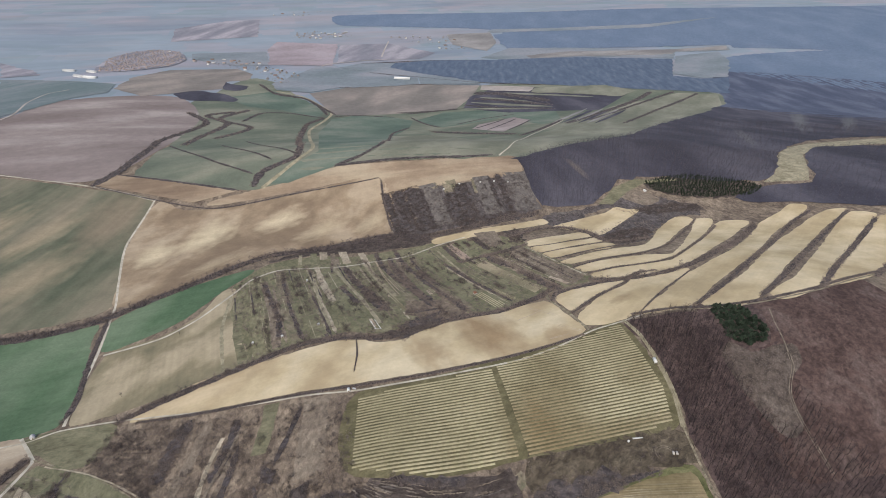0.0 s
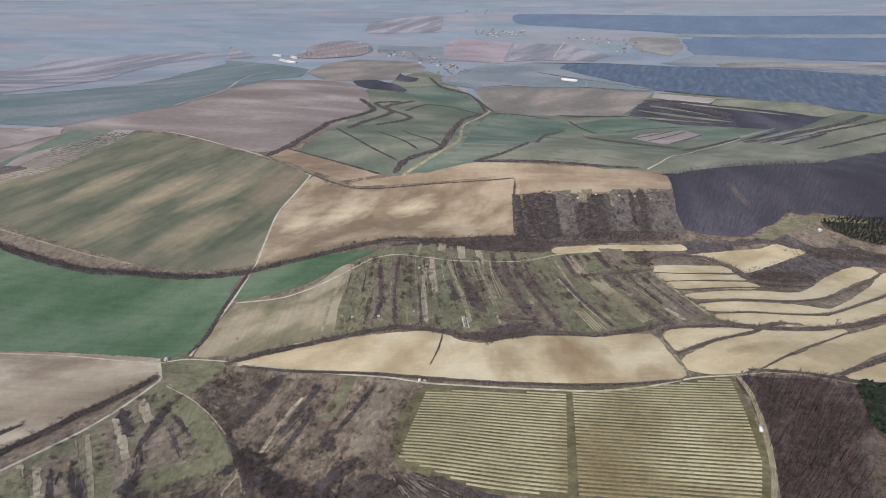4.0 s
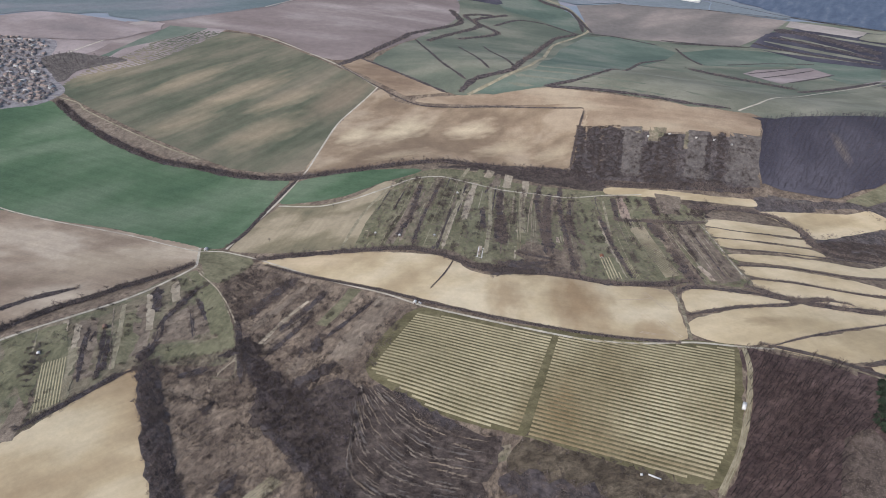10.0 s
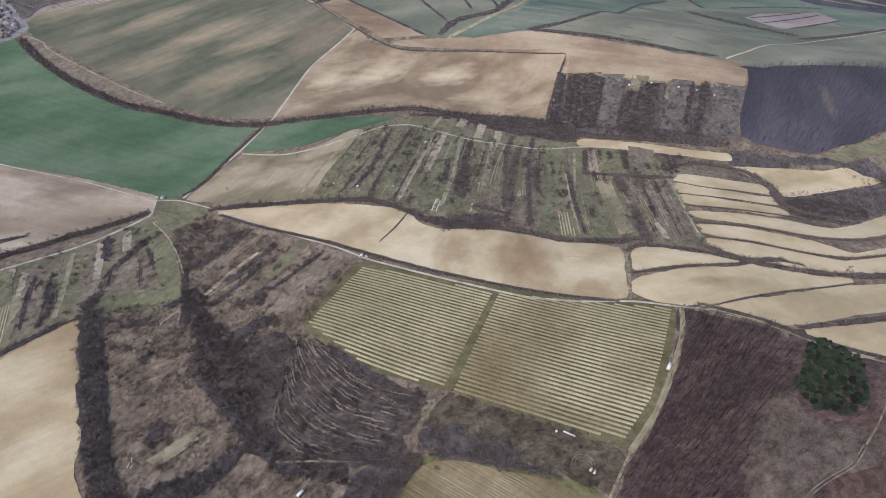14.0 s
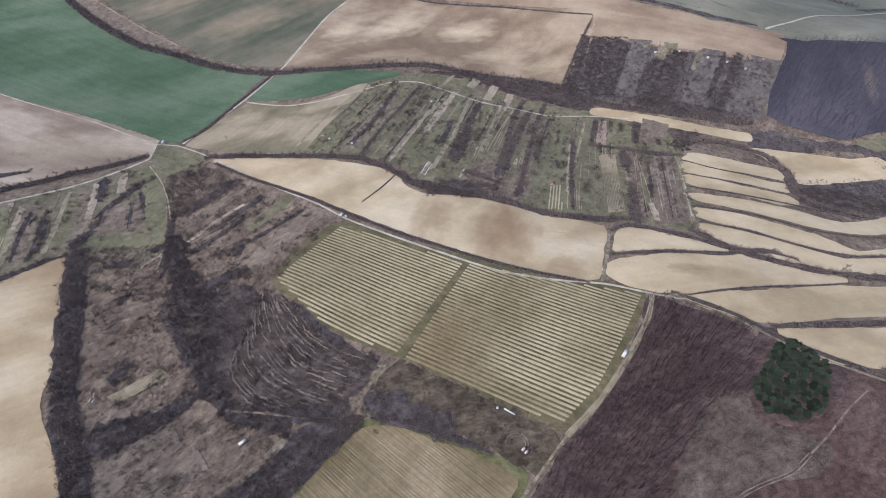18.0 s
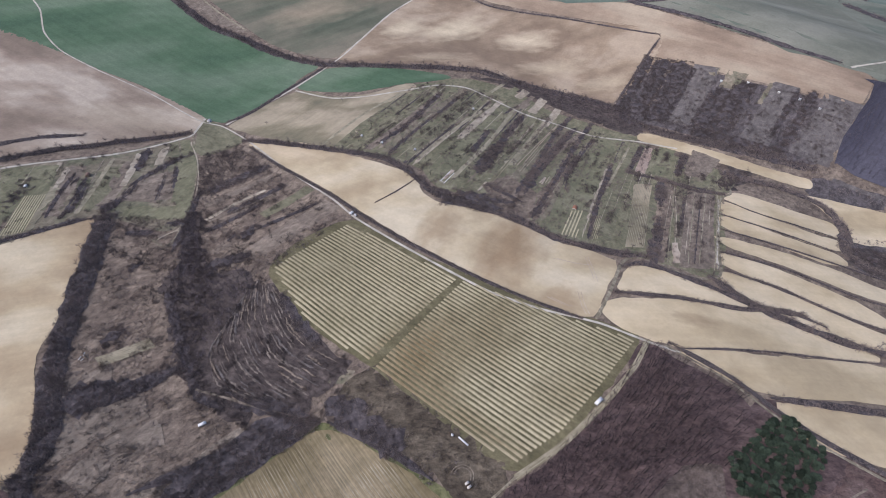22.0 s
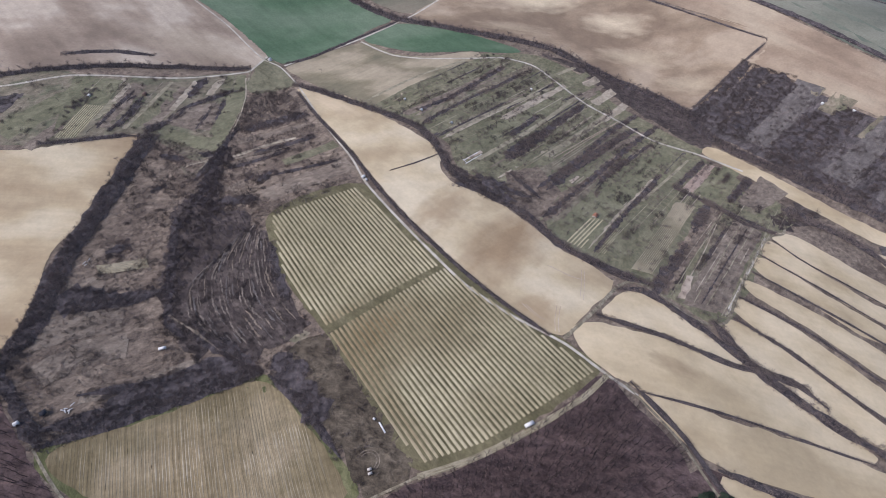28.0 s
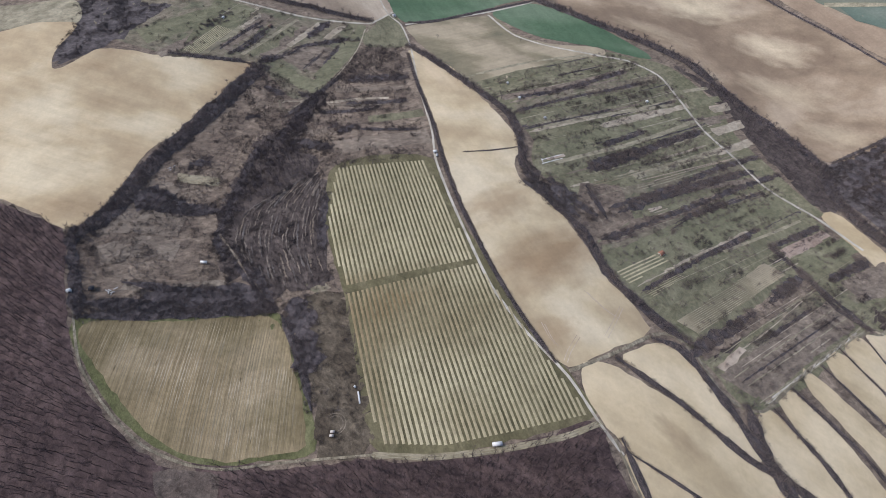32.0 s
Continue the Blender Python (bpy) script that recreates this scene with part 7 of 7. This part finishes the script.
for k in range(60):
    line = slope_line(50, 190)
    if len(line) > 4:
        cover = ("lawn", "verge", "dry_grass", "under", "lawn", "fallow", "verge", "under", "plot_dry", "lawn")[k % 10]
        co, tris = ribbon(evenly(line, 32), r_g.uniform(1.4, 4.6), 0.345 + 0.005 * (k % 9), 0.0, wobble=0.15, lanes=2, smooth=False, taper=1.5)
        thing("garden_strip", co, tris, M[cover], label=LABELS[cover], category="garden plot", group="garden strips")
for k in range(80):
    line = slope_line(30, 130)
    if len(line) > 3:
        co, tris = ribbon(evenly(line, 24), r_g.uniform(0.35, 1.0), 0.8, 0.05, wobble=0.2, lanes=2, smooth=False, taper=1.5)
        thing("worn_line", co, tris, M[("dry_pale", "dry_grass", "plot_dry", "dry_grass")[k % 4]], label="narrow line of worn pale grass between plots", category="path", group="worn lines")
rows = [slope_line(60, 220) for k in range(64)]
xy = np.concatenate([evenly(q, max(2, int(len(q) * 2.2))) for q in rows if len(q) > 3])
xy = xy + r_g.normal(0, 0.9, xy.shape)
thicket("row_bushes", clumped(xy, r_g, 14.0, -0.1), "loose rows of dark leafless fruit bushes", 0.55, 1.6)

# darker fruit trees and thorn bushes standing singly or in short lines
rows = [slope_line(30, 150) for k in range(90)]
xy = np.concatenate([evenly(q, max(2, int(len(q) * 1.1))) for q in rows if len(q) > 3])
xy = xy + r_g.normal(0, 1.1, xy.shape)
thicket("fruit_trees", clumped(xy, r_g, 22.0, -0.05, 7.0), "small dark leafless fruit trees among garden strips", 0.9, 1.9, THORNS, "thorn", "trees")
for poly, gap, level, lab in ((p_plots_east, 5.5, 0.02, "dark thorn bushes on overgrown ridge plots"), (p_scrub_s, 5.0, 0.16, "single dark thorn bushes in rough grass"), (p_plots_c, 5.0, 0.12, "single dark thorn bushes on old plots"), (p_plots_w, 7.0, 0.2, "single dark bushes among small plots")):
    xy = clumped(strewn(poly, gap, r_g), r_g, 13.0, level, gap * 3)
    thicket("thorn_bushes", xy, lab, 0.7, 1.7, THORNS, "thorn")

# ---- planted rows seen among the gardens ----


def beds(poly, angle, gap, wide, mat, label, lift=0.62):
    c = np.mean(poly, 0)
    bed = tagged(empty_at("vegetable_bed", float(c[0]), float(c[1])), label, "garden bed")
    inv = Matrix.Translation(bed.location).inverted()
    for a, b in chords(poly, angle, gap, gap * 0.4):
        k = max(3, int(np.hypot(*(b - a)) / 4))
        co, tris = ribbon(a + (b - a) * np.linspace(0, 1, k)[:, None], wide, lift, 0.2, wobble=0.1, lanes=2, smooth=False)
        row = thing("ridge", co, tris, M[mat], bed)
        row.matrix_parent_inverse = inv


beds(p_veg1, 112.0, 3.0, 1.3, "row", "garden bed of pale straw-covered rows", 1.0)
beds([(-331.8, 112.0), (-326.9, 129.4), (-369.4, 160.1), (-376.7, 144.5)], 144.2, 1.91, 0.86, "row", "garden bed of long pale straw rows", 1.05)
beds([(-329.0, 130.1), (-326.1, 133.8), (-345.9, 150.8), (-349.6, 145.9)], 139.4, 0.9, 0.4, "row_thin", "small garden bed of thin pale rows", 1.05)
drape("raked_plot", p_veg3, M["tan_tri"], 0.92, 10, False, label="broad plot of dry raked grass", category="garden plot")
beds(p_veg3, 112.0, 1.5, 0.5, "dry_grass", "dry strip of raked garden rows", 1.0)
beds(p_veg5, 112.0, 1.6, 0.5, "row", "narrow garden bed of thin pale rows", 1.0)
drape("bed_soil", p_veg4, M["dry_grass"], 0.6, 10, False, label="grassy plot under straw rows", category="garden plot")
beds(p_veg4, 75.2, 1.8, 0.6, "row_thin", "small vineyard plot of straw-coloured rows")

# ---- lone trees ----
r_t = np.random.default_rng(66)
protos = []
for k in range(6):
    ob = new("bare_tree")
    part("trunk", TREES[k][0], M["bark"], ob)
    part("crown", TREES[k][1], M["twig"], ob)
    tagged(ob, "small leafless tree in rough grass", "tree", "lone bare trees")
    protos.append(ob)
lone = np.concatenate([strewn(p_allot, 26, r_t, 0.75), strewn(p_plots_w, 44, r_t, 0.8), strewn(p_plots_c, 26, r_t, 0.7), strewn(p_scrub_s, 22, r_t, 0.6), strewn(p_plots_east, 34, r_t, 0.7), strewn(p_tan_tri, 60, r_t, 0.5)])
for k, (x, y) in enumerate(lone):
    m = pose(float(x), float(y), float(H(x, y)), 0, 0, float(r_t.uniform(0, 360)))
    if k < 6:
        protos[k].matrix_basis = m
    else:
        g = float(r_t.uniform(0.35, 0.8))
        copy_thing(protos[k % 6], m @ Matrix.Diagonal((g, g, g, 1)))

# ---- buildings, vehicles and small things ----


def gable_geo(w, l, eave, rise, over=0.25, thick=0.12):
    """A pitched roof with two thick slopes."""
    hw, hl = w / 2 + over, l / 2 + over
    co, tris = [], []
    for s in (-1, 1):
        k = len(co)
        drop = over * rise / (w / 2)
        for z in (0.0, thick):
            co += [(s * hw, -hl, eave - drop + z), (s * hw, hl, eave - drop + z), (0, hl, eave + rise + z), (0, -hl, eave + rise + z)]
        tris += [(k + 4, k + 5, k + 6), (k + 4, k + 6, k + 7), (k, k + 2, k + 1), (k, k + 3, k + 2), (k, k + 1, k + 5), (k, k + 5, k + 4), (k + 1, k + 2, k + 6), (k + 1, k + 6, k + 5), (k + 3, k, k + 4), (k + 3, k + 4, k + 7)]
    return np.array(co), np.array(tris)


def body_geo(w, l, eave, rise):
    """Walls up to the eaves with two gables."""
    x, y = w / 2, l / 2
    co = np.array([(-x, -y, -0.5), (x, -y, -0.5), (x, y, -0.5), (-x, y, -0.5), (-x, -y, eave), (x, -y, eave), (x, y, eave), (-x, y, eave), (0, -y, eave + rise), (0, y, eave + rise)])
    return co, np.array([(0, 1, 5), (0, 5, 4), (1, 2, 6), (1, 6, 5), (2, 3, 7), (2, 7, 6), (3, 0, 4), (3, 4, 7), (4, 5, 8), (6, 7, 9)])


def hut(at, w, l, eave, rise, turn, wall, roof, label, name="garden_shed", category="shed", group=""):
    ob = new(name)
    part("wall", body_geo(w, l, eave, rise), M[wall], ob)
    part("roof", gable_geo(w, l, eave, rise), M[roof], ob)
    part("door", box_geo(-0.45, -l / 2 - 0.05, 0, 0.45, -l / 2 + 0.02, min(2.0, eave - 0.1)), M["timber"], ob)
    win = part("window", box_geo(w / 2 - 0.02, -0.5, 0.9, w / 2 + 0.04, 0.5, min(1.7, eave - 0.15)), M["dark"], ob)
    part("sill", box_geo(w / 2 - 0.02, -0.6, 0.82, w / 2 + 0.12, 0.6, 0.9), M["timber"], win)
    ob.matrix_basis = pose(at[0], at[1], float(H(*at)), 0, 0, turn)
    return tagged(ob, label, category, group)


def wheel(x, y, r, parent):
    n = 10
    ring = [(math.cos(6.2832 * i / n) * r, math.sin(6.2832 * i / n) * r) for i in range(n)]
    co = np.array([(x + s, y + a, r + b) for s in (-0.1, 0.1) for a, b in ring] + [(x - 0.1, y, r), (x + 0.1, y, r)])
    t = []
    for i in range(n):
        j = (i + 1) % n
        t += [(i, j, n + j), (i, n + j, n + i), (2 * n, j, i), (2 * n + 1, n + i, n + j)]
    return part("wheel", (co, np.array(t)), M["rubber"], parent)


def trailer(at, l, w, h, turn, label, name="trailer", windows=2, coat="white"):
    """A box trailer on wheels with a curved roof, door, windows and drawbar."""
    ob = new(name)
    z0 = 0.45
    bm = bmesh.new()
    bmesh.ops.create_cube(bm, size=1.0)
    for v in bm.verts:
        v.co = Vector((v.co.x * w, v.co.y * l, (v.co.z + 0.5) * (h - z0) + z0))
    bmesh.ops.bevel(bm, geom=[e for e in bm.edges], offset=0.12, segments=2, affect="EDGES")
    bmesh.ops.triangulate(bm, faces=bm.faces[:])
    bm.verts.index_update()
    part("body", (np.array([v.co[:] for v in bm.verts]), np.array([[v.index for v in f.verts] for f in bm.faces])), M[coat], ob)
    bm.free()
    part("chassis", box_geo(-w * 0.4, -l * 0.46, 0.3, w * 0.4, l * 0.46, z0 + 0.02), M["rubber"], ob)
    part("roof_panel", box_geo(-w * 0.42, -l * 0.44, h - 0.01, w * 0.42, l * 0.44, h + 0.05), M[coat], ob, "clean pale roof panel")
    part("door", box_geo(w / 2 - 0.01, -0.4, z0 + 0.1, w / 2 + 0.03, 0.35, h - 0.3), M["plaster"], ob)
    for k in range(windows):
        y = -l * 0.32 + k * l * 0.62
        part("window", box_geo(w / 2 - 0.01, y - 0.4, h * 0.52, w / 2 + 0.035, y + 0.4, h * 0.8), M["dark"], ob)
    for x in (-w * 0.42, w * 0.42):
        for y in (-l * 0.22, l * 0.22):
            wheel(x, y, 0.33, ob)
    part("drawbar", limb_geo((0, l * 0.46, 0.4), (0, l * 0.46 + 1.1, 0.35), 0.06, 0.05, 4), M["rubber"], ob)
    ob.matrix_basis = pose(at[0], at[1], float(H(*at)) + 0.4, 0, 0, turn)
    return tagged(ob, label, "trailer")


trailer(p_bus, 5.8, 2.3, 2.6, -4, "white box trailer parked beside the vineyard track")
trailer((p_boxes[0] - 1.15, p_boxes[1] + 0.3), 2.6, 1.4, 1.7, -10, "small cream bee-keeper's trailer on worn grass", windows=1, coat="plaster")
trailer((p_boxes[0] + 1.15, p_boxes[1] - 0.3), 2.6, 1.4, 1.7, -10, "small cream bee-keeper's trailer on worn grass", windows=1, coat="plaster")
trailer(p_hut_w, 4.8, 1.8, 2.2, -13, "white caravan with dark windows in dry scrub", windows=3)

# the ring of wheel marks beside the small trailers
ang = np.linspace(0.3, 3.9, 16)
for rad in (5.0, 6.6):
    co, tris = ribbon(np.c_[p_boxes[0] - 6 + rad * np.cos(ang), p_boxes[1] + 1.5 + rad * np.sin(ang)], 0.5, 0.35, 0, 2.0, 0.2, 2, False)
    thing("turning_mark", co, tris, M["dry_pale"], label="curved pale wheel mark in the grass", category="track", kind="structure")

trough = new("water_trough")
part("basin", box_geo(-0.45, -3.8, 0.25, 0.45, 3.8, 0.75), M["white"], trough)
part("rim", box_geo(-0.5, -3.85, 0.72, 0.5, 3.85, 0.8), M["white"], trough)
for y in (-3.2, 0.0, 3.2):
    part("leg", box_geo(-0.4, y - 0.12, -0.3, 0.4, y + 0.12, 0.28), M["grey_roof"], trough)
trough.matrix_basis = pose(p_trough[0], p_trough[1], float(H(*p_trough)), 0, 0, -87)
tagged(trough, "long white water trough at the vineyard edge", "trough")
tank = new("water_tank")
part("tank", box_geo(-0.7, -0.6, 0.3, 0.7, 0.6, 1.5), M["white"], tank)
part("cap", box_geo(-0.2, -0.2, 1.5, 0.2, 0.2, 1.62), M["grey_roof"], tank)
part("stand", box_geo(-0.75, -0.65, -0.3, 0.75, 0.65, 0.3), M["timber"], tank)
tank.matrix_basis = pose(p_trough[0] - 7.5, p_trough[1] - 2.0, float(H(p_trough[0] - 7.5, p_trough[1] - 2.0)), 0, 0, 30)
tagged(tank, "small white water tank on a timber stand", "tank")

hut((345, 881), 4.0, 5.0, 2.4, 0.8, 30, "white", "white", "small white hut beside the pine belt")
hut(p_hut_orange, 3.8, 4.2, 2.3, 1.1, 20, "plaster", "tile", "garden hut with a bright terracotta roof")
hut(p_house_van, 2.4, 3.2, 2.2, 0.6, 12, "plaster", "white", "white-roofed hut beside the farm track")
hut((p_house_van[0] + 5, p_house_van[1] + 1), 1.4, 2.8, 1.4, 0.3, 75, "timber", "grey_roof", "low grey store beside the farm track", "store", "shed")
hut(p_house_x, 3.6, 3.8, 2.5, 0.7, 30, "white", "grey_roof", "small white hut at the crossroads")
hut(p_hut_s, 2.2, 2.4, 2.1, 0.5, 10, "white", "white", "tiny white hut beside the wood")
hut(p_dark_shed, 3.0, 3.4, 2.1, 0.5, 10, "timber", "dark", "dark tarred shed beside stacked boxes in the scrub")
hut(p_shed1, 2.2, 2.4, 2.2, 0.6, 20, "plaster", "white", "small white garden shed among plots", group="garden sheds")
hut(p_shed2, 2.0, 2.2, 2.1, 0.6, 20, "plaster", "white", "small white garden shed among plots", group="garden sheds")
hut(p_shed3, 3.6, 4.2, 2.2, 1.0, 55, "timber", "tile_old", "brown-roofed garden hut beside a dark bush", group="garden sheds")
hut(p_shed4, 2.2, 2.6, 2.0, 0.4, 55, "white", "white", "small white garden shed among plots", group="garden sheds")
hut(p_shed5, 2.2, 2.4, 2.1, 0.6, 20, "plaster", "grey_roof", "grey-roofed garden shed among plots", group="garden sheds")
hut(p_shed6, 2.4, 2.4, 2.1, 0.5, 20, "white", "white", "small white garden shed among plots", group="garden sheds")
for dx, dy in ((0, 0), (40, 2), (66, 4), (92, 1), (-30, -12)):
    hut((p_cols[0] + dx, p_cols[1] + dy - 14), 2.4, 2.8, 1.9, 0.6, 100, "white" if dx % 4 else "plaster", "white" if dx < 50 else "grey_roof", "pale hut on the ridge plots", group="ridge huts")

# loose timber and junk by the small vineyard plot and the wood
r_j = np.random.default_rng(71)
for cx, cy, n in ((-153, 120, 7), (p_hut_t[0], p_hut_t[1], 9)):
    pile = tagged(empty_at("scrap_heap", cx, cy), "heap of pale scrap boards in the scrub", "scrap heap")
    for _ in range(n):
        c, t = box_geo(-1.6, -0.35, 0, 1.6, 0.35, 0.12)
        board = part("board", (c, t), M["grey_roof" if r_j.random() < 0.5 else "timber"], pile)
        board.matrix_basis = pose(float(r_j.normal(0, 2.2)), float(r_j.normal(0, 3.0)), float(r_j.uniform(0.1, 0.8)), float(r_j.uniform(-12, 12)), float(r_j.uniform(-12, 12)), float(r_j.uniform(0, 180)))

# ---- villages ----
r_v = np.random.default_rng(88)


def house_proto(w, l, eave, rise, wall, roof, panes=True):
    ob = new("village_house")
    part("wall", body_geo(w, l, eave, rise), M[wall], ob)
    top = part("roof", gable_geo(w, l, eave, rise, 0.4, 0.2), M[roof], ob)
    part("chimney", box_geo(-0.35, 1.0, eave + rise * 0.5, 0.35, 1.7, eave + rise + 0.9), M["tile_old"], top)
    if panes:
        for s in (-1, 1):
            for y in (-l * 0.25, l * 0.25):
                part("window", box_geo(s * w / 2 - 0.04, y - 0.6, 1.0, s * w / 2 + 0.04, y + 0.6, 2.3), M["dark"], ob)
    return ob


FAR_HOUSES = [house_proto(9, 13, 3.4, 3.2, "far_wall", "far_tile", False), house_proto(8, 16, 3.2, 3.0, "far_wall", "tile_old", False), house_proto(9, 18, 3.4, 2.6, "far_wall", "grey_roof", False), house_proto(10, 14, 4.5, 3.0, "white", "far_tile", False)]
HOUSES = [house_proto(9, 13, 3.4, 3.2, "plaster", "village_tile"), house_proto(8, 16, 3.2, 3.0, "plaster", "far_tile"), house_proto(10, 12, 5.2, 3.2, "plaster", "village_tile"), house_proto(9, 18, 3.4, 2.6, "white", "grey_roof")]


def village(poly, gap, keep, label, turn, kinds, size=1.0):
    xy = strewn(poly, gap, r_v, keep)
    for x, y in xy:
        k = int(r_v.integers(0, len(kinds)))
        m = pose(float(x), float(y), float(H(x, y)) + 0.7, 0, 0, turn + float(r_v.choice([0, 90])) + float(r_v.normal(0, 9))) @ Matrix.Diagonal((size, size, size, 1))
        tagged(copy_thing(kinds[k], m), label, "house", "village houses")
    yard = strewn(poly, gap * 0.55, r_v, 0.8)
    thicket("garden_trees", yard, "leafless garden trees between village houses", 1.2, 2.6, category="trees")


def cottages(poly, gap, keep, size, turn):
    """A dense far town: walls under one roofscape."""
    xy = strewn(poly, gap, r_v, keep)
    walls, roofs = [], []
    for x, y in xy:
        w, l, eave, rise = r_v.uniform(7, 10), r_v.uniform(10, 17), r_v.uniform(3.0, 5.0), r_v.uniform(2.2, 3.2)
        t = radians(turn + float(r_v.choice([0, 90])) + float(r_v.normal(0, 9)))
        c, n = size * math.cos(t), size * math.sin(t)
        for (co, tris), out in ((body_geo(w, l, eave, rise), walls), (gable_geo(w, l, eave, rise, 0.4, 0.2), roofs)):
            out.append((np.c_[co[:, 0] * c - co[:, 1] * n + x, co[:, 0] * n + co[:, 1] * c + y, co[:, 2] * size + float(H(x, y)) + 0.7], tris))
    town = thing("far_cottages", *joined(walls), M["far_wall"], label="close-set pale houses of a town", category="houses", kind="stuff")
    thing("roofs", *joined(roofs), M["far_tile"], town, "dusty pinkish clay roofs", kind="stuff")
    yard = strewn(poly, gap * 1.1, r_v, 0.5)
    thicket("garden_trees", yard, "leafless garden trees between distant houses", 1.0, 2.0, FAR_SHRUBS, category="trees")


for k, ob in enumerate(FAR_HOUSES):
    x, y = p_town[3][0] + 30 * k, p_town[3][1] - 40
    ob.matrix_basis = pose(x, y, float(H(x, y)) + 0.7, 0, 0, 20)
    tagged(ob, "distant village house with a clay roof", "house", "village houses")
for k, ob in enumerate(HOUSES):
    x, y = p_village_w[1][0] - 60 + 24 * k, p_village_w[1][1] - 40
    ob.matrix_basis = pose(x, y, float(H(x, y)) + 0.7, 0, 0, 20)
    tagged(ob, "village house with a tiled roof", "house", "village houses")
village(p_village_w, 16.5, 0.55, "village house with a tiled roof among bare trees", 25, HOUSES, 0.58)
cottages(p_village_w, 13.5, 0.5, 0.6, 25)
cottages(p_town, 15.0, 0.8, 0.62, 10)
village(p_ribbon_village, 44, 0.55, "distant village house with a tiled roof", 10, FAR_HOUSES)
village(p_far_hamlet, 40, 0.6, "distant village house with a pale roof", 10, FAR_HOUSES)
village(p_far_hamlet_b, 66, 0.45, "distant village house with a pale roof", 10, FAR_HOUSES)
village(p_far_hamlet_c, 80, 0.5, "distant village house with a pale roof", 10, FAR_HOUSES)


def barn(at, w, l, turn, roof, label):
    ob = new("farm_barn")
    part("wall", body_geo(w, l, 5.0, 3.0), M["white"], ob)
    part("roof", gable_geo(w, l, 5.0, 3.0, 0.5, 0.25), M[roof], ob)
    part("door", box_geo(-2.5, -l / 2 - 0.1, 0, 2.5, -l / 2 + 0.1, 4.4), M["grey_roof"], ob)
    ob.matrix_basis = pose(at[0], at[1], float(H(*at)) + 0.8, 0, 0, turn)
    return tagged(ob, label, "barn", "far barns")


barn((-145, 2390), 24, 70, 80, "white", "long white-roofed barn on the far plain")
for x, y in strewn(p_town_works, 92, r_v, 0.6):
    barn((float(x), float(y)), 18, 58, float(r_v.normal(70, 12)), "white" if r_v.random() < 0.4 else "grey_roof", "pale farm barn beside the far village")
